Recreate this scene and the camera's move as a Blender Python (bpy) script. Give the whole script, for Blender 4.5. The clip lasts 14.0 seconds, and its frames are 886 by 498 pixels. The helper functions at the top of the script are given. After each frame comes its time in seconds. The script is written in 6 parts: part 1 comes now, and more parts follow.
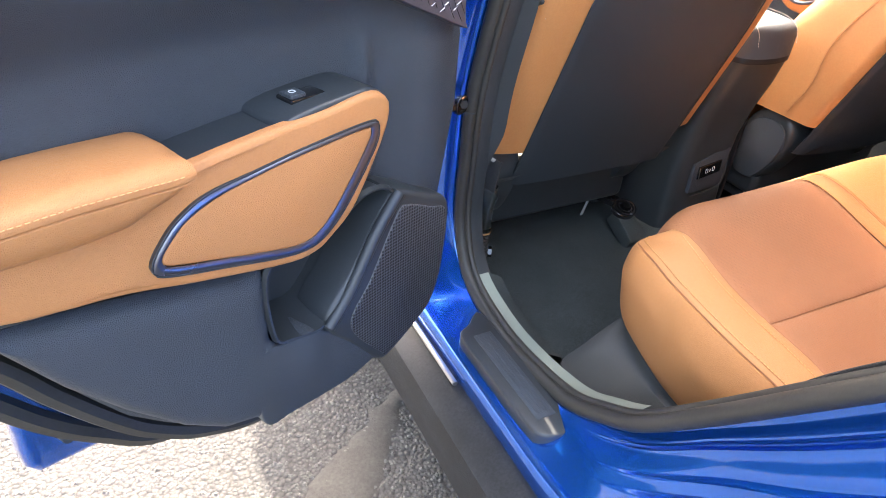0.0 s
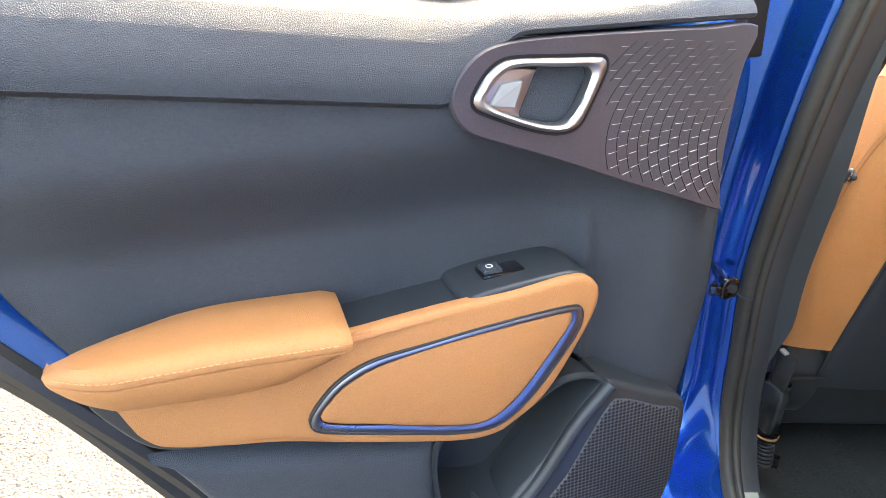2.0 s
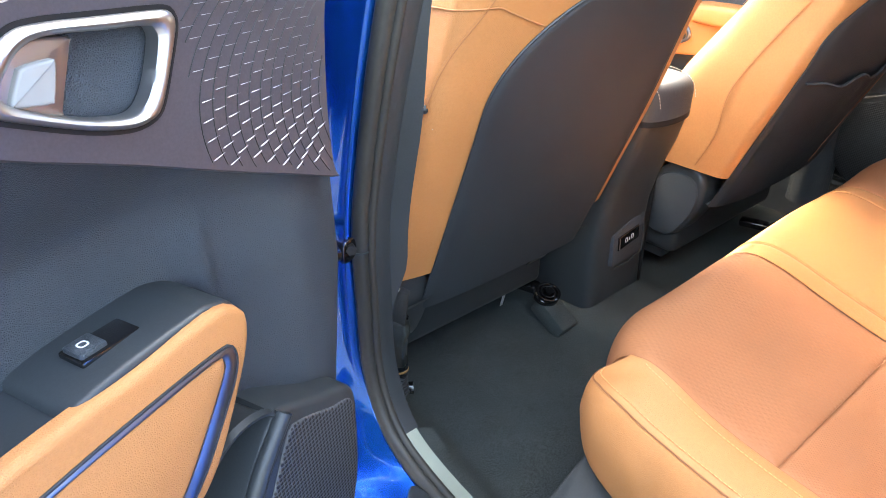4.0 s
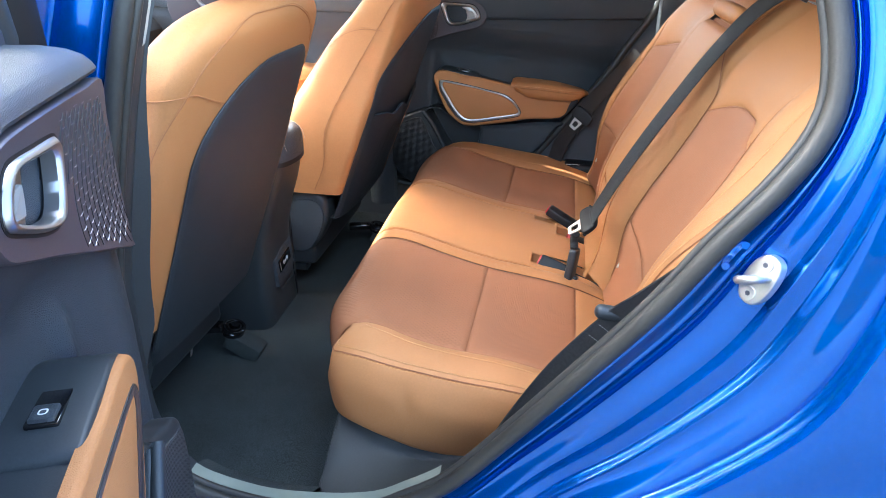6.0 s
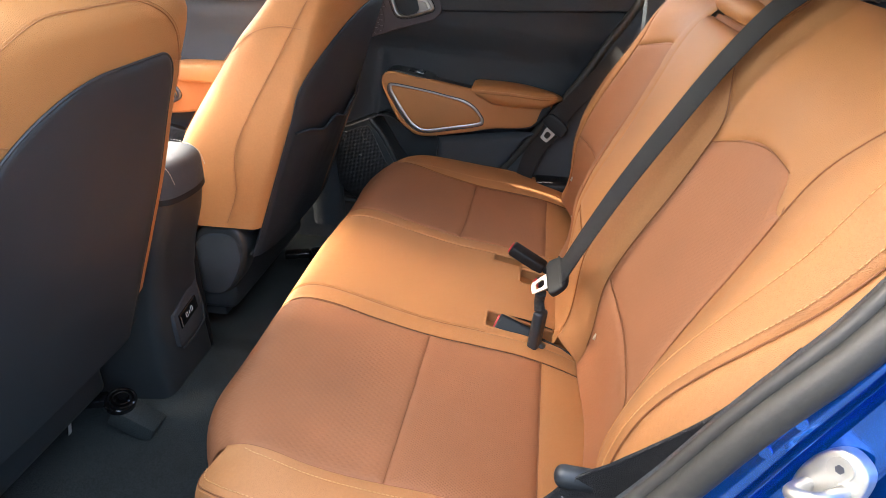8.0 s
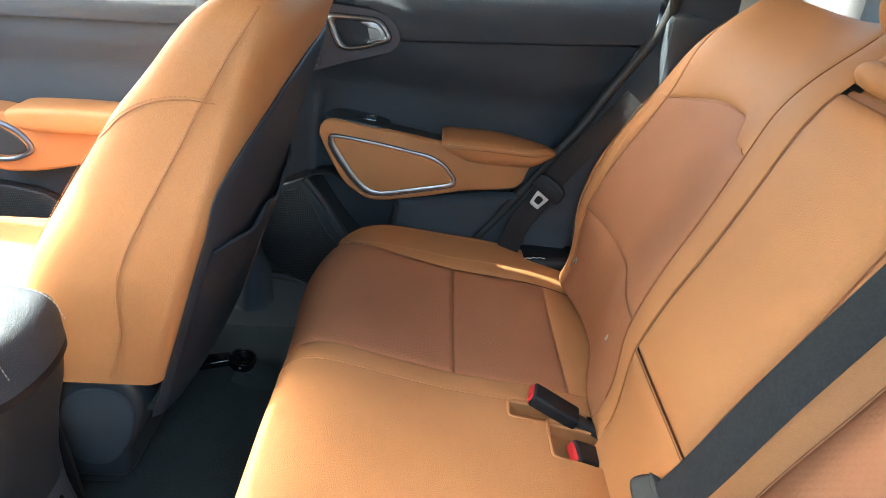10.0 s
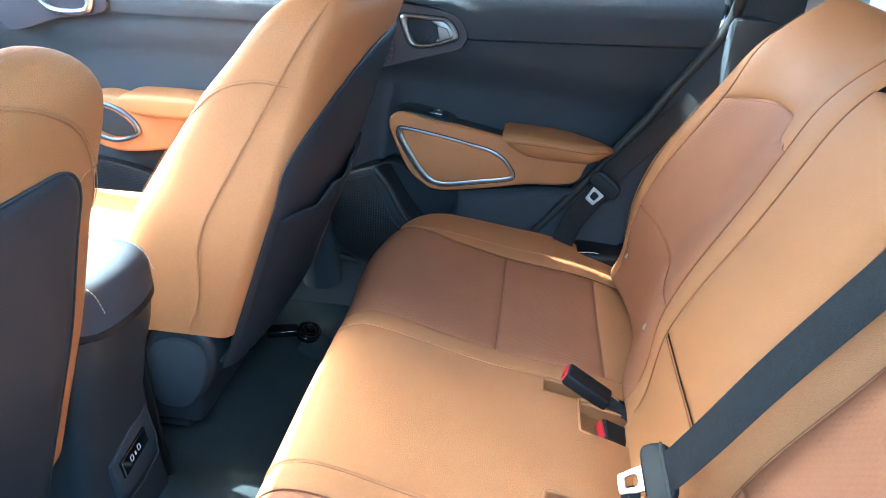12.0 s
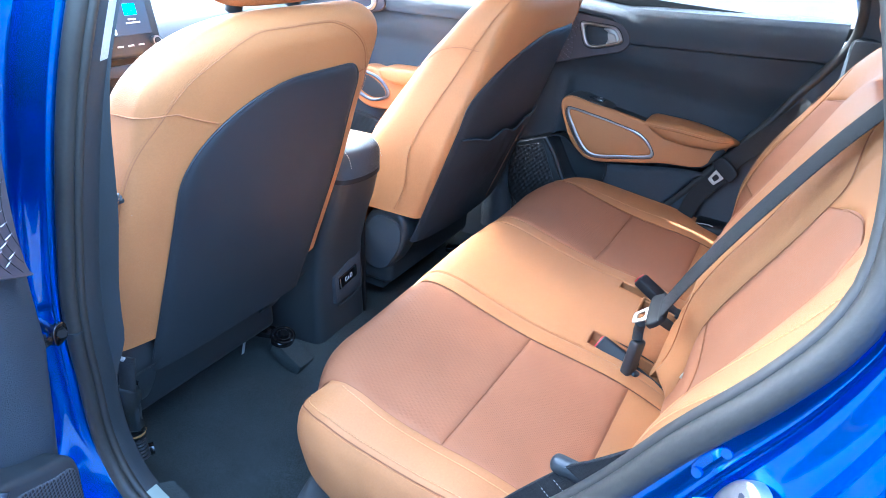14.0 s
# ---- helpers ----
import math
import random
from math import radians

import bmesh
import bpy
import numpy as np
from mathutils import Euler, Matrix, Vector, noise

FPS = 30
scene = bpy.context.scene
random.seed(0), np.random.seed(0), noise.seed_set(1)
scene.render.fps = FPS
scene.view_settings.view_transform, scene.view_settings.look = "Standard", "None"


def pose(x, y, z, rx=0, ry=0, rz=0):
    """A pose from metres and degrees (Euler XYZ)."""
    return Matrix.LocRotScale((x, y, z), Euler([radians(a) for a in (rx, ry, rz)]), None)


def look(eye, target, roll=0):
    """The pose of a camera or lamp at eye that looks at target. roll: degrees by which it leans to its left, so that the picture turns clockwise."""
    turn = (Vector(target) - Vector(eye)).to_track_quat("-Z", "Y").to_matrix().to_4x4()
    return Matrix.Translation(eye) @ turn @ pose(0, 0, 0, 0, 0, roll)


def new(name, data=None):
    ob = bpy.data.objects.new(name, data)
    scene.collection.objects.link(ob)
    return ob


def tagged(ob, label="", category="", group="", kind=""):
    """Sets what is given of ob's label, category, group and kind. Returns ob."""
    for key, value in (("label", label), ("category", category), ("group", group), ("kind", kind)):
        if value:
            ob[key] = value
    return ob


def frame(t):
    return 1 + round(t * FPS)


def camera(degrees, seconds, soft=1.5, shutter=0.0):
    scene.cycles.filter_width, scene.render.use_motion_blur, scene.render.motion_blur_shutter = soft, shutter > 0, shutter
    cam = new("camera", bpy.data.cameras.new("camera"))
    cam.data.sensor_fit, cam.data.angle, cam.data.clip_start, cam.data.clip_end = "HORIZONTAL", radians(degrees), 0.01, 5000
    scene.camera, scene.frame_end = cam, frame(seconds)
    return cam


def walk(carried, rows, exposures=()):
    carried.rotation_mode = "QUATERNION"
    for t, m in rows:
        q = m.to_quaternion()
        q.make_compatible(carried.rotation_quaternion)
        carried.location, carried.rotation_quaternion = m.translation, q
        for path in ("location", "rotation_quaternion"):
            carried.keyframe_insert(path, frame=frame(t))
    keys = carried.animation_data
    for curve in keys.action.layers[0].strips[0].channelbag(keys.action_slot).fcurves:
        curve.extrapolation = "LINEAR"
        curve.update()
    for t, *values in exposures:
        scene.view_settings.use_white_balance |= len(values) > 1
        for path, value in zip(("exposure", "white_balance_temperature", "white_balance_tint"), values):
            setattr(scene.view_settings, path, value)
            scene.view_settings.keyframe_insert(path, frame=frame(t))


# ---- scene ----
cam = camera(69.0, 14.0, 0.75)
PATH = [
    (0, (-1.234, -0.82, 1.227), (-0.431, 0.617, 0.091), 4.5),
    (0.5, (-1.197, -0.758, 1.258), (-0.776, 0.931, 0.274), 2.4),
    (1, (-1.115, -0.761, 1.263), (-1.086, 1.027, 0.366), -0.1),
    (1.5, (-1.076, -0.772, 1.256), (-1.208, 1.043, 0.426), -2.4),
    (2, (-1.063, -0.768, 1.255), (-1.238, 1.047, 0.434), -3.1),
    (2.5, (-1.056, -0.752, 1.254), (-1.194, 1.06, 0.42), -3.5),
    (3, (-1.067, -0.691, 1.251), (-0.959, 1.101, 0.368), -3.1),
    (3.5, (-1.092, -0.599, 1.246), (-0.42, 1.019, 0.282), -2.7),
    (4, (-1.101, -0.6, 1.238), (-0.011, 0.744, 0.235), -0.6),
    (4.2, (-1.108, -0.626, 1.237), (0.148, 0.562, 0.232), 0.3),
    (6.3, (-1.437, -0.557, 1.326), (0.348, -0.305, 0.46), 0.4),
    (6.5, (-1.439, -0.547, 1.327), (0.352, -0.331, 0.464), 0.5),
    (7, (-1.407, -0.542, 1.322), (0.385, -0.355, 0.453), 0.5),
    (7.5, (-1.251, -0.566, 1.302), (0.526, -0.354, 0.409), 1.4),
    (8, (-1.073, -0.607, 1.301), (0.684, -0.342, 0.384), 0.7),
    (8.5, (-0.921, -0.582, 1.306), (0.838, -0.385, 0.374), 0.6),
    (9, (-0.734, -0.485, 1.329), (1.015, -0.418, 0.361), 2.3),
    (9.2, (-0.681, -0.45, 1.338), (1.065, -0.441, 0.364), 2.5),
    (11.3, (-0.586, -0.401, 1.341), (1.165, -0.442, 0.374), 3.2),
    (11.5, (-0.604, -0.412, 1.341), (1.146, -0.417, 0.373), 3.0),
    (12, (-0.688, -0.472, 1.341), (1.053, -0.249, 0.382), 2.2),
    (12.5, (-0.804, -0.558, 1.341), (0.89, -0.064, 0.4), 2.2),
    (13, (-0.912, -0.593, 1.337), (0.74, 0.075, 0.431), 2.8),
    (13.5, (-1.053, -0.671, 1.338), (0.542, 0.127, 0.433), 2.7),
    (14, (-1.143, -0.77, 1.351), (0.432, 0.072, 0.449), 3.0),
]
EXPOSE = [(0, 4.05, 7400, 13), (0.5, 4.33, 7200, 8), (1.5, 4.12, 8500, 9), (3.0, 4.20, 7800, 8), (3.5, 4.40, 7500, 8), (4, 4.32, 7300, 7), (6.5, 3.58, 5800, 4), (7.5, 3.50, 6100, 8), (8.5, 3.44, 7400, 9), (9.0, 3.63, 6700, -2), (9.2, 3.64, 6600, -2), (11.4, 3.80, 4800, -8), (12.5, 4.0, 4800, -8), (13.2, 4.10, 4700, -4), (14, 4.19, 4800, 3)]
walk(cam, [(t, look(eye, target, roll)) for t, eye, target, roll in PATH], EXPOSE)

# ---- light ----
world = bpy.data.worlds.new("sky")
scene.world = world
world.use_nodes = True
wn = world.node_tree
sky = wn.nodes.new("ShaderNodeTexSky")
sky.sky_type = "NISHITA"
sky.sun_disc = False
SUN_DIR = Vector((0.29, 1.0, 1.13)).normalized()
sky.sun_elevation = math.asin(SUN_DIR.z)
sky.sun_rotation = math.atan2(SUN_DIR.x, SUN_DIR.y)
sky.air_density, sky.dust_density, sky.ozone_density = 1.0, 6.0, 1.0
wn.links.new(sky.outputs[0], wn.nodes["Background"].inputs[0])
wn.nodes["Background"].inputs[1].default_value = 0.15
sun = new("sun", bpy.data.lights.new("sun", "SUN"))
sun.data.energy, sun.data.angle, sun.data.color = 2.0, radians(0.6), (1.0, 0.95, 0.87)
sun.matrix_world = look(SUN_DIR * 20, (0, 0, 0))



def opening_fill(name, place, target, width, height, watts):
    """Fill lamp added in an opening of the car to stand in for sky light."""
    l = new(name, bpy.data.lights.new(name, "AREA"))
    l.data.shape, l.data.size, l.data.size_y = "RECTANGLE", width, height
    l.data.energy, l.data.color = watts, (0.72, 0.86, 1.0)
    l.matrix_world = look(place, target)


opening_fill("doorway_fill", (-0.66, -0.33, 1.44), (-0.15, -0.18, 0.45), 0.70, 0.20, 0.5)
opening_fill("windscreen_fill", (0.0, 1.00, 1.36), (0.0, -0.2, 0.75), 1.1, 0.45, 0.10)

# ---- materials ----
def material(name, color, rough=0.5, metal=0.0, grain=0.0, grain_scale=600.0, cells=False, stain=0.12, stain_scale=9.0,
             coat=0.0, spec=0.5, sheen=0.0, depth=0.0008, speck=0.10):
    """Principled surface with two scales of variation: fine grain as relief, broad stains in colour and gloss."""
    m = bpy.data.materials.new(name)
    m.use_nodes = True
    nt = m.node_tree
    b = nt.nodes["Principled BSDF"]
    tc = nt.nodes.new("ShaderNodeTexCoord")
    big = nt.nodes.new("ShaderNodeTexNoise")
    big.inputs["Scale"].default_value, big.inputs["Detail"].default_value = stain_scale, 5
    nt.links.new(tc.outputs["Object"], big.inputs["Vector"])
    ramp = nt.nodes.new("ShaderNodeMapRange")
    ramp.inputs["From Min"].default_value, ramp.inputs["From Max"].default_value = 0.3, 0.7
    ramp.inputs["To Min"].default_value, ramp.inputs["To Max"].default_value = 1 - stain, 1 + stain
    nt.links.new(big.outputs["Fac"], ramp.inputs["Value"])
    mul = nt.nodes.new("ShaderNodeMix")
    mul.data_type, mul.blend_type = "RGBA", "MULTIPLY"
    mul.inputs["Factor"].default_value = 1
    mul.inputs["A"].default_value = (*color, 1)
    nt.links.new(ramp.outputs[0], mul.inputs["B"])
    nt.links.new(mul.outputs["Result"], b.inputs["Base Color"])
    rr = nt.nodes.new("ShaderNodeMapRange")
    rr.inputs["To Min"].default_value, rr.inputs["To Max"].default_value = max(0.02, rough - 0.08), min(1, rough + 0.08)
    nt.links.new(big.outputs["Fac"], rr.inputs["Value"])
    nt.links.new(rr.outputs[0], b.inputs["Roughness"])
    b.inputs["Metallic"].default_value = metal
    b.inputs["Specular IOR Level"].default_value = spec
    b.inputs["Coat Weight"].default_value = coat
    b.inputs["Coat Roughness"].default_value = 0.03
    b.inputs["Sheen Weight"].default_value = sheen
    if grain:
        if cells:
            tex = nt.nodes.new("ShaderNodeTexVoronoi")
            tex.feature = "DISTANCE_TO_EDGE"
            tex.inputs["Scale"].default_value = grain_scale
            out = tex.outputs["Distance"]
        else:
            tex = nt.nodes.new("ShaderNodeTexNoise")
            tex.inputs["Scale"].default_value, tex.inputs["Detail"].default_value = grain_scale, 4
            out = tex.outputs["Fac"]
        nt.links.new(tc.outputs["Object"], tex.inputs["Vector"])
        fine = nt.nodes.new("ShaderNodeTexNoise")
        fine.inputs["Scale"].default_value, fine.inputs["Detail"].default_value = grain_scale * 0.55, 3
        nt.links.new(tc.outputs["Object"], fine.inputs["Vector"])
        fr = nt.nodes.new("ShaderNodeMapRange")
        fr.inputs["From Min"].default_value, fr.inputs["From Max"].default_value = 0.3, 0.7
        fr.inputs["To Min"].default_value, fr.inputs["To Max"].default_value = 1 - speck, 1 + speck
        nt.links.new(fine.outputs["Fac"], fr.inputs["Value"])
        both = nt.nodes.new("ShaderNodeMath")
        both.operation = "MULTIPLY"
        nt.links.new(ramp.outputs[0], both.inputs[0])
        nt.links.new(fr.outputs[0], both.inputs[1])
        nt.links.new(both.outputs[0], mul.inputs["B"])
        bump = nt.nodes.new("ShaderNodeBump")
        bump.inputs["Strength"].default_value, bump.inputs["Distance"].default_value = grain, depth
        nt.links.new(out, bump.inputs["Height"])
        nt.links.new(bump.outputs[0], b.inputs["Normal"])
    return m


def quilted(name, color, rough, pitch, strength, tilt=0):
    """Leather with a fine embossed lattice of diamonds."""
    m = material(name, color, rough, grain=0.3, grain_scale=900, cells=True, stain=0.06, spec=0.35, speck=0.04)
    nt = m.node_tree
    b = nt.nodes["Principled BSDF"]
    tc = nt.nodes.new("ShaderNodeTexCoord")
    waves = []
    for angle in (35, -35):
        mp = nt.nodes.new("ShaderNodeMapping")
        mp.inputs["Rotation"].default_value = (radians(tilt), 0, radians(angle))
        w = nt.nodes.new("ShaderNodeTexWave")
        w.wave_type, w.bands_direction = "BANDS", "X"
        w.inputs["Scale"].default_value = 0.314 / pitch
        nt.links.new(tc.outputs["Object"], mp.inputs[0])
        nt.links.new(mp.outputs[0], w.inputs["Vector"])
        waves.append(w.outputs["Fac"])
    mn = nt.nodes.new("ShaderNodeMath")
    mn.operation = "MINIMUM"
    nt.links.new(waves[0], mn.inputs[0])
    nt.links.new(waves[1], mn.inputs[1])
    bump = nt.nodes.new("ShaderNodeBump")
    bump.inputs["Strength"].default_value, bump.inputs["Distance"].default_value = strength, 0.0015
    nt.links.new(mn.outputs[0], bump.inputs["Height"])
    old = b.inputs["Normal"].links[0].from_socket
    nt.links.new(old, bump.inputs["Normal"])
    nt.links.new(bump.outputs[0], b.inputs["Normal"])
    return m


def glass(name, tint, rough=0.0, ior=1.02):
    m = bpy.data.materials.new(name)
    m.use_nodes = True
    b = m.node_tree.nodes["Principled BSDF"]
    b.inputs["Base Color"].default_value = (*tint, 1)
    b.inputs["Transmission Weight"].default_value = 1
    b.inputs["Roughness"].default_value = rough
    b.inputs["IOR"].default_value = ior
    b.inputs["Coat Weight"].default_value = 0.5
    return m


def lamp_screen(name, color, strength):
    m = bpy.data.materials.new(name)
    m.use_nodes = True
    b = m.node_tree.nodes["Principled BSDF"]
    b.inputs["Base Color"].default_value = (*color, 1)
    b.inputs["Emission Color"].default_value = (*color, 1)
    b.inputs["Emission Strength"].default_value = strength
    return m


TAN = (0.450, 0.197, 0.073)
leather = material("tan_leather", TAN, 0.5, grain=0.6, grain_scale=560, cells=True, stain=0.05, spec=0.3, speck=0.04, depth=0.0012)
leather_side = material("tan_leather_smooth", (0.465, 0.203, 0.076), 0.5, grain=0.55, grain_scale=560, cells=True, stain=0.05, spec=0.3, speck=0.04, depth=0.0012)
leather_quilt = quilted("tan_leather_quilted", (0.345, 0.138, 0.061), 0.62, 0.007, 0.20)
leather_quilt_back = quilted("tan_leather_quilted_back", (0.345, 0.138, 0.061), 0.62, 0.007, 0.16, -113)
leather_fine = quilted("tan_leather_fine", (0.345, 0.138, 0.061), 0.62, 0.0035, 0.2)
thread = material("orange_thread", (0.62, 0.33, 0.13), 0.7, grain=0.3, grain_scale=2500)
thread_mid = material("tan_thread", (0.40, 0.175, 0.068), 0.75)
thread_dim = material("seam_orange", (0.36, 0.15, 0.06), 0.8)
# darkened tan: shade along seams and in gaps is put into the colour
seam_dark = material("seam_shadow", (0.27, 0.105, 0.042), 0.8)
grained = material("black_grained_plastic", (0.038, 0.047, 0.058), 0.43, grain=1.0, grain_scale=640, cells=True, stain=0.1, spec=0.5, depth=0.0014, speck=0.12)
smooth_black = material("black_satin_plastic", (0.027, 0.032, 0.036), 0.42, grain=0.15, grain_scale=900, stain=0.12)
soft_back = material("black_seat_vinyl", (0.021, 0.027, 0.034), 0.55, grain=0.4, grain_scale=700, cells=True, stain=0.1)
rocker = material("scuffed_rocker_plastic", (0.014, 0.015, 0.017), 0.62, grain=0.8, grain_scale=420, stain=0.35, stain_scale=22, spec=0.3, speck=0.35)
plum = material("dark_plum_plastic", (0.058, 0.051, 0.060), 0.38, grain=0.1, grain_scale=900, stain=0.08)
rubber = material("black_rubber", (0.029, 0.028, 0.025), 0.5, grain=0.3, grain_scale=300, stain=0.2)
carpet = material("black_carpet", (0.063, 0.074, 0.074), 0.95, grain=1.0, grain_scale=900, stain=0.09, stain_scale=14, depth=0.003, spec=0.1, speck=0.55)
felt = material("grey_felt", (0.085, 0.09, 0.093), 0.95, grain=0.9, grain_scale=700, stain=0.2, depth=0.002, spec=0.1, speck=0.4)
webbing = material("black_webbing", (0.018, 0.019, 0.020), 0.7, grain=1.0, grain_scale=620, cells=True, stain=0.1, speck=0.4, depth=0.002)
chrome = material("satin_chrome", (0.45, 0.445, 0.44), 0.36, metal=1.0, stain=0.04)
zinc = material("bright_zinc", (0.58, 0.57, 0.53), 0.48, metal=1.0, grain=0.3, grain_scale=120, stain=0.1)
blue_steel = material("smoked_blue_metal", (0.185, 0.195, 0.235), 0.30, metal=0.9, stain=0.05)
red_button = material("red_button", (0.55, 0.02, 0.025), 0.4, stain=0.05)
white_mark = material("white_print", (0.75, 0.75, 0.75), 0.5, stain=0.02)
grey_lever = material("grey_lever", (0.32, 0.32, 0.31), 0.4, stain=0.04)
light_trim = material("light_grey_trim", (0.45, 0.46, 0.44), 0.6, grain=0.3, grain_scale=700)
greenish = material("galvanised_green_primer", (0.21, 0.235, 0.195), 0.4, stain=0.15, coat=0.3)
clear_bag = glass("clear_plastic_bag", (0.85, 0.9, 0.88), 0.15, 1.25)
pane_clear = glass("clear_window_glass", (0.90, 0.95, 0.94))
pane_dark = glass("tinted_window_glass", (0.45, 0.50, 0.50))
headliner = material("pale_headliner", (0.55, 0.54, 0.51), 0.9, grain=0.4, grain_scale=700)
dash_black = material("dashboard_black", (0.018, 0.019, 0.021), 0.5, grain=0.4, grain_scale=420, cells=True)
jet = material("jet_black_plastic", (0.010, 0.010, 0.011), 0.5, spec=0.3, grain=0.15, grain_scale=900, stain=0.1)
gloss_black = material("gloss_black", (0.006, 0.006, 0.007), 0.08, coat=0.6, stain=0.02)
screen_glow = lamp_screen("screen_dark", (0.010, 0.014, 0.022), 0.6)
screen_pale = lamp_screen("screen_pale", (0.55, 0.62, 0.55), 1.0)
screen_blue = lamp_screen("screen_blue", (0.05, 0.32, 0.75), 1.0)


def car_paint():
    m = material("metallic_blue_paint", (0.0, 0.108, 0.52), 0.22, metal=0.8, stain=0.03, coat=1.0)
    nt = m.node_tree
    b = nt.nodes["Principled BSDF"]
    tc = nt.nodes.new("ShaderNodeTexCoord")
    fl = nt.nodes.new("ShaderNodeTexVoronoi")
    fl.inputs["Scale"].default_value = 1800
    nt.links.new(tc.outputs["Object"], fl.inputs["Vector"])
    bump = nt.nodes.new("ShaderNodeBump")
    bump.inputs["Strength"].default_value, bump.inputs["Distance"].default_value = 0.06, 0.0004
    nt.links.new(fl.outputs["Distance"], bump.inputs["Height"])
    nt.links.new(bump.outputs[0], b.inputs["Normal"])
    return m


paint = car_paint()


def asphalt_mat():
    m = material("worn_asphalt", (0.17, 0.16, 0.145), 0.9, stain=0.18, stain_scale=1.6)
    nt = m.node_tree
    b = nt.nodes["Principled BSDF"]
    mul = b.inputs["Base Color"].links[0].from_node
    tc = nt.nodes.new("ShaderNodeTexCoord")
    vo = nt.nodes.new("ShaderNodeTexVoronoi")
    vo.inputs["Scale"].default_value = 110
    nt.links.new(tc.outputs["Object"], vo.inputs["Vector"])
    ra = nt.nodes.new("ShaderNodeValToRGB")
    ra.color_ramp.elements[0].color, ra.color_ramp.elements[1].color = (0.052, 0.051, 0.048, 1), (0.024, 0.0235, 0.0225, 1)
    ra.color_ramp.elements[0].position, ra.color_ramp.elements[1].position = 0.25, 0.75
    nt.links.new(vo.outputs["Distance"], ra.inputs[0])
    nt.links.new(ra.outputs[0], mul.inputs["A"])
    bump = nt.nodes.new("ShaderNodeBump")
    bump.inputs["Strength"].default_value, bump.inputs["Distance"].default_value = 0.9, 0.006
    bump.invert = True
    nt.links.new(vo.outputs["Distance"], bump.inputs["Height"])
    nt.links.new(bump.outputs[0], b.inputs["Normal"])
    return m


asphalt = asphalt_mat()


# ---- tools ----
def part(name, bm, mat, parent=None, label="", smooth=True, fix=True):
    """Links a bmesh as one mesh object under a thing or a part."""
    if fix:
        bmesh.ops.recalc_face_normals(bm, faces=bm.faces)
    me = bpy.data.meshes.new(name)
    bm.to_mesh(me)
    bm.free()
    if smooth:
        me.shade_smooth()
        me.set_sharp_from_angle(angle=radians(38))
    me.materials.append(mat)
    ob = new(name, me)
    if parent:
        ob.parent = parent
    if label:
        ob["label"] = label
    return ob


def thing(name, label, category, at=(0, 0, 0), group="", kind=""):
    ob = new(name)
    ob.empty_display_size = 0.02
    ob.location = at
    return tagged(ob, label, category, group, kind)


FLIPPED = set()


def lerp(a, b, k):
    return a + (b - a) * k


def step(a, b, x):
    k = min(1.0, max(0.0, (x - a) / (b - a)))
    return k * k * (3 - 2 * k)


def spline(pts, n, closed=False):
    """n points evenly spaced along a Catmull-Rom curve through pts."""
    pts = [np.array(p, float) for p in pts]
    k = len(pts)
    dense = []
    for i in range(k if closed else k - 1):
        if closed:
            p0, p1, p2, p3 = (pts[(i + j) % k] for j in (-1, 0, 1, 2))
        else:
            p1, p2 = pts[i], pts[i + 1]
            p0 = pts[i - 1] if i else 2 * p1 - p2
            p3 = pts[i + 2] if i + 2 < k else 2 * p2 - p1
        for s in range(12):
            t = s / 12
            dense.append(0.5 * (2 * p1 + (p2 - p0) * t + (2 * p0 - 5 * p1 + 4 * p2 - p3) * t * t + (3 * p1 - p0 - 3 * p2 + p3) * t ** 3))
    dense.append(pts[0] if closed else pts[-1])
    d = np.array(dense)
    run = np.concatenate([[0], np.cumsum(np.linalg.norm(np.diff(d, axis=0), axis=1))])
    at = np.linspace(0, run[-1], n + 1 if closed else n)
    if closed:
        at = at[:-1]
    return np.stack([np.interp(at, run, d[:, c]) for c in range(d.shape[1])], axis=1)


def grid_mesh(points, closed_u=False, skip=None):
    """A bmesh from a 2D array of points [row][column]."""
    bm = bmesh.new()
    rows = [[bm.verts.new(p) for p in row] for row in points]
    nr, nc = len(rows), len(rows[0])
    for i in range(nr - 1):
        for j in range(nc if closed_u else nc - 1):
            if skip and skip(i, j):
                continue
            k = (j + 1) % nc
            bm.faces.new((rows[i][j], rows[i][k], rows[i + 1][k], rows[i + 1][j]))
    return bm


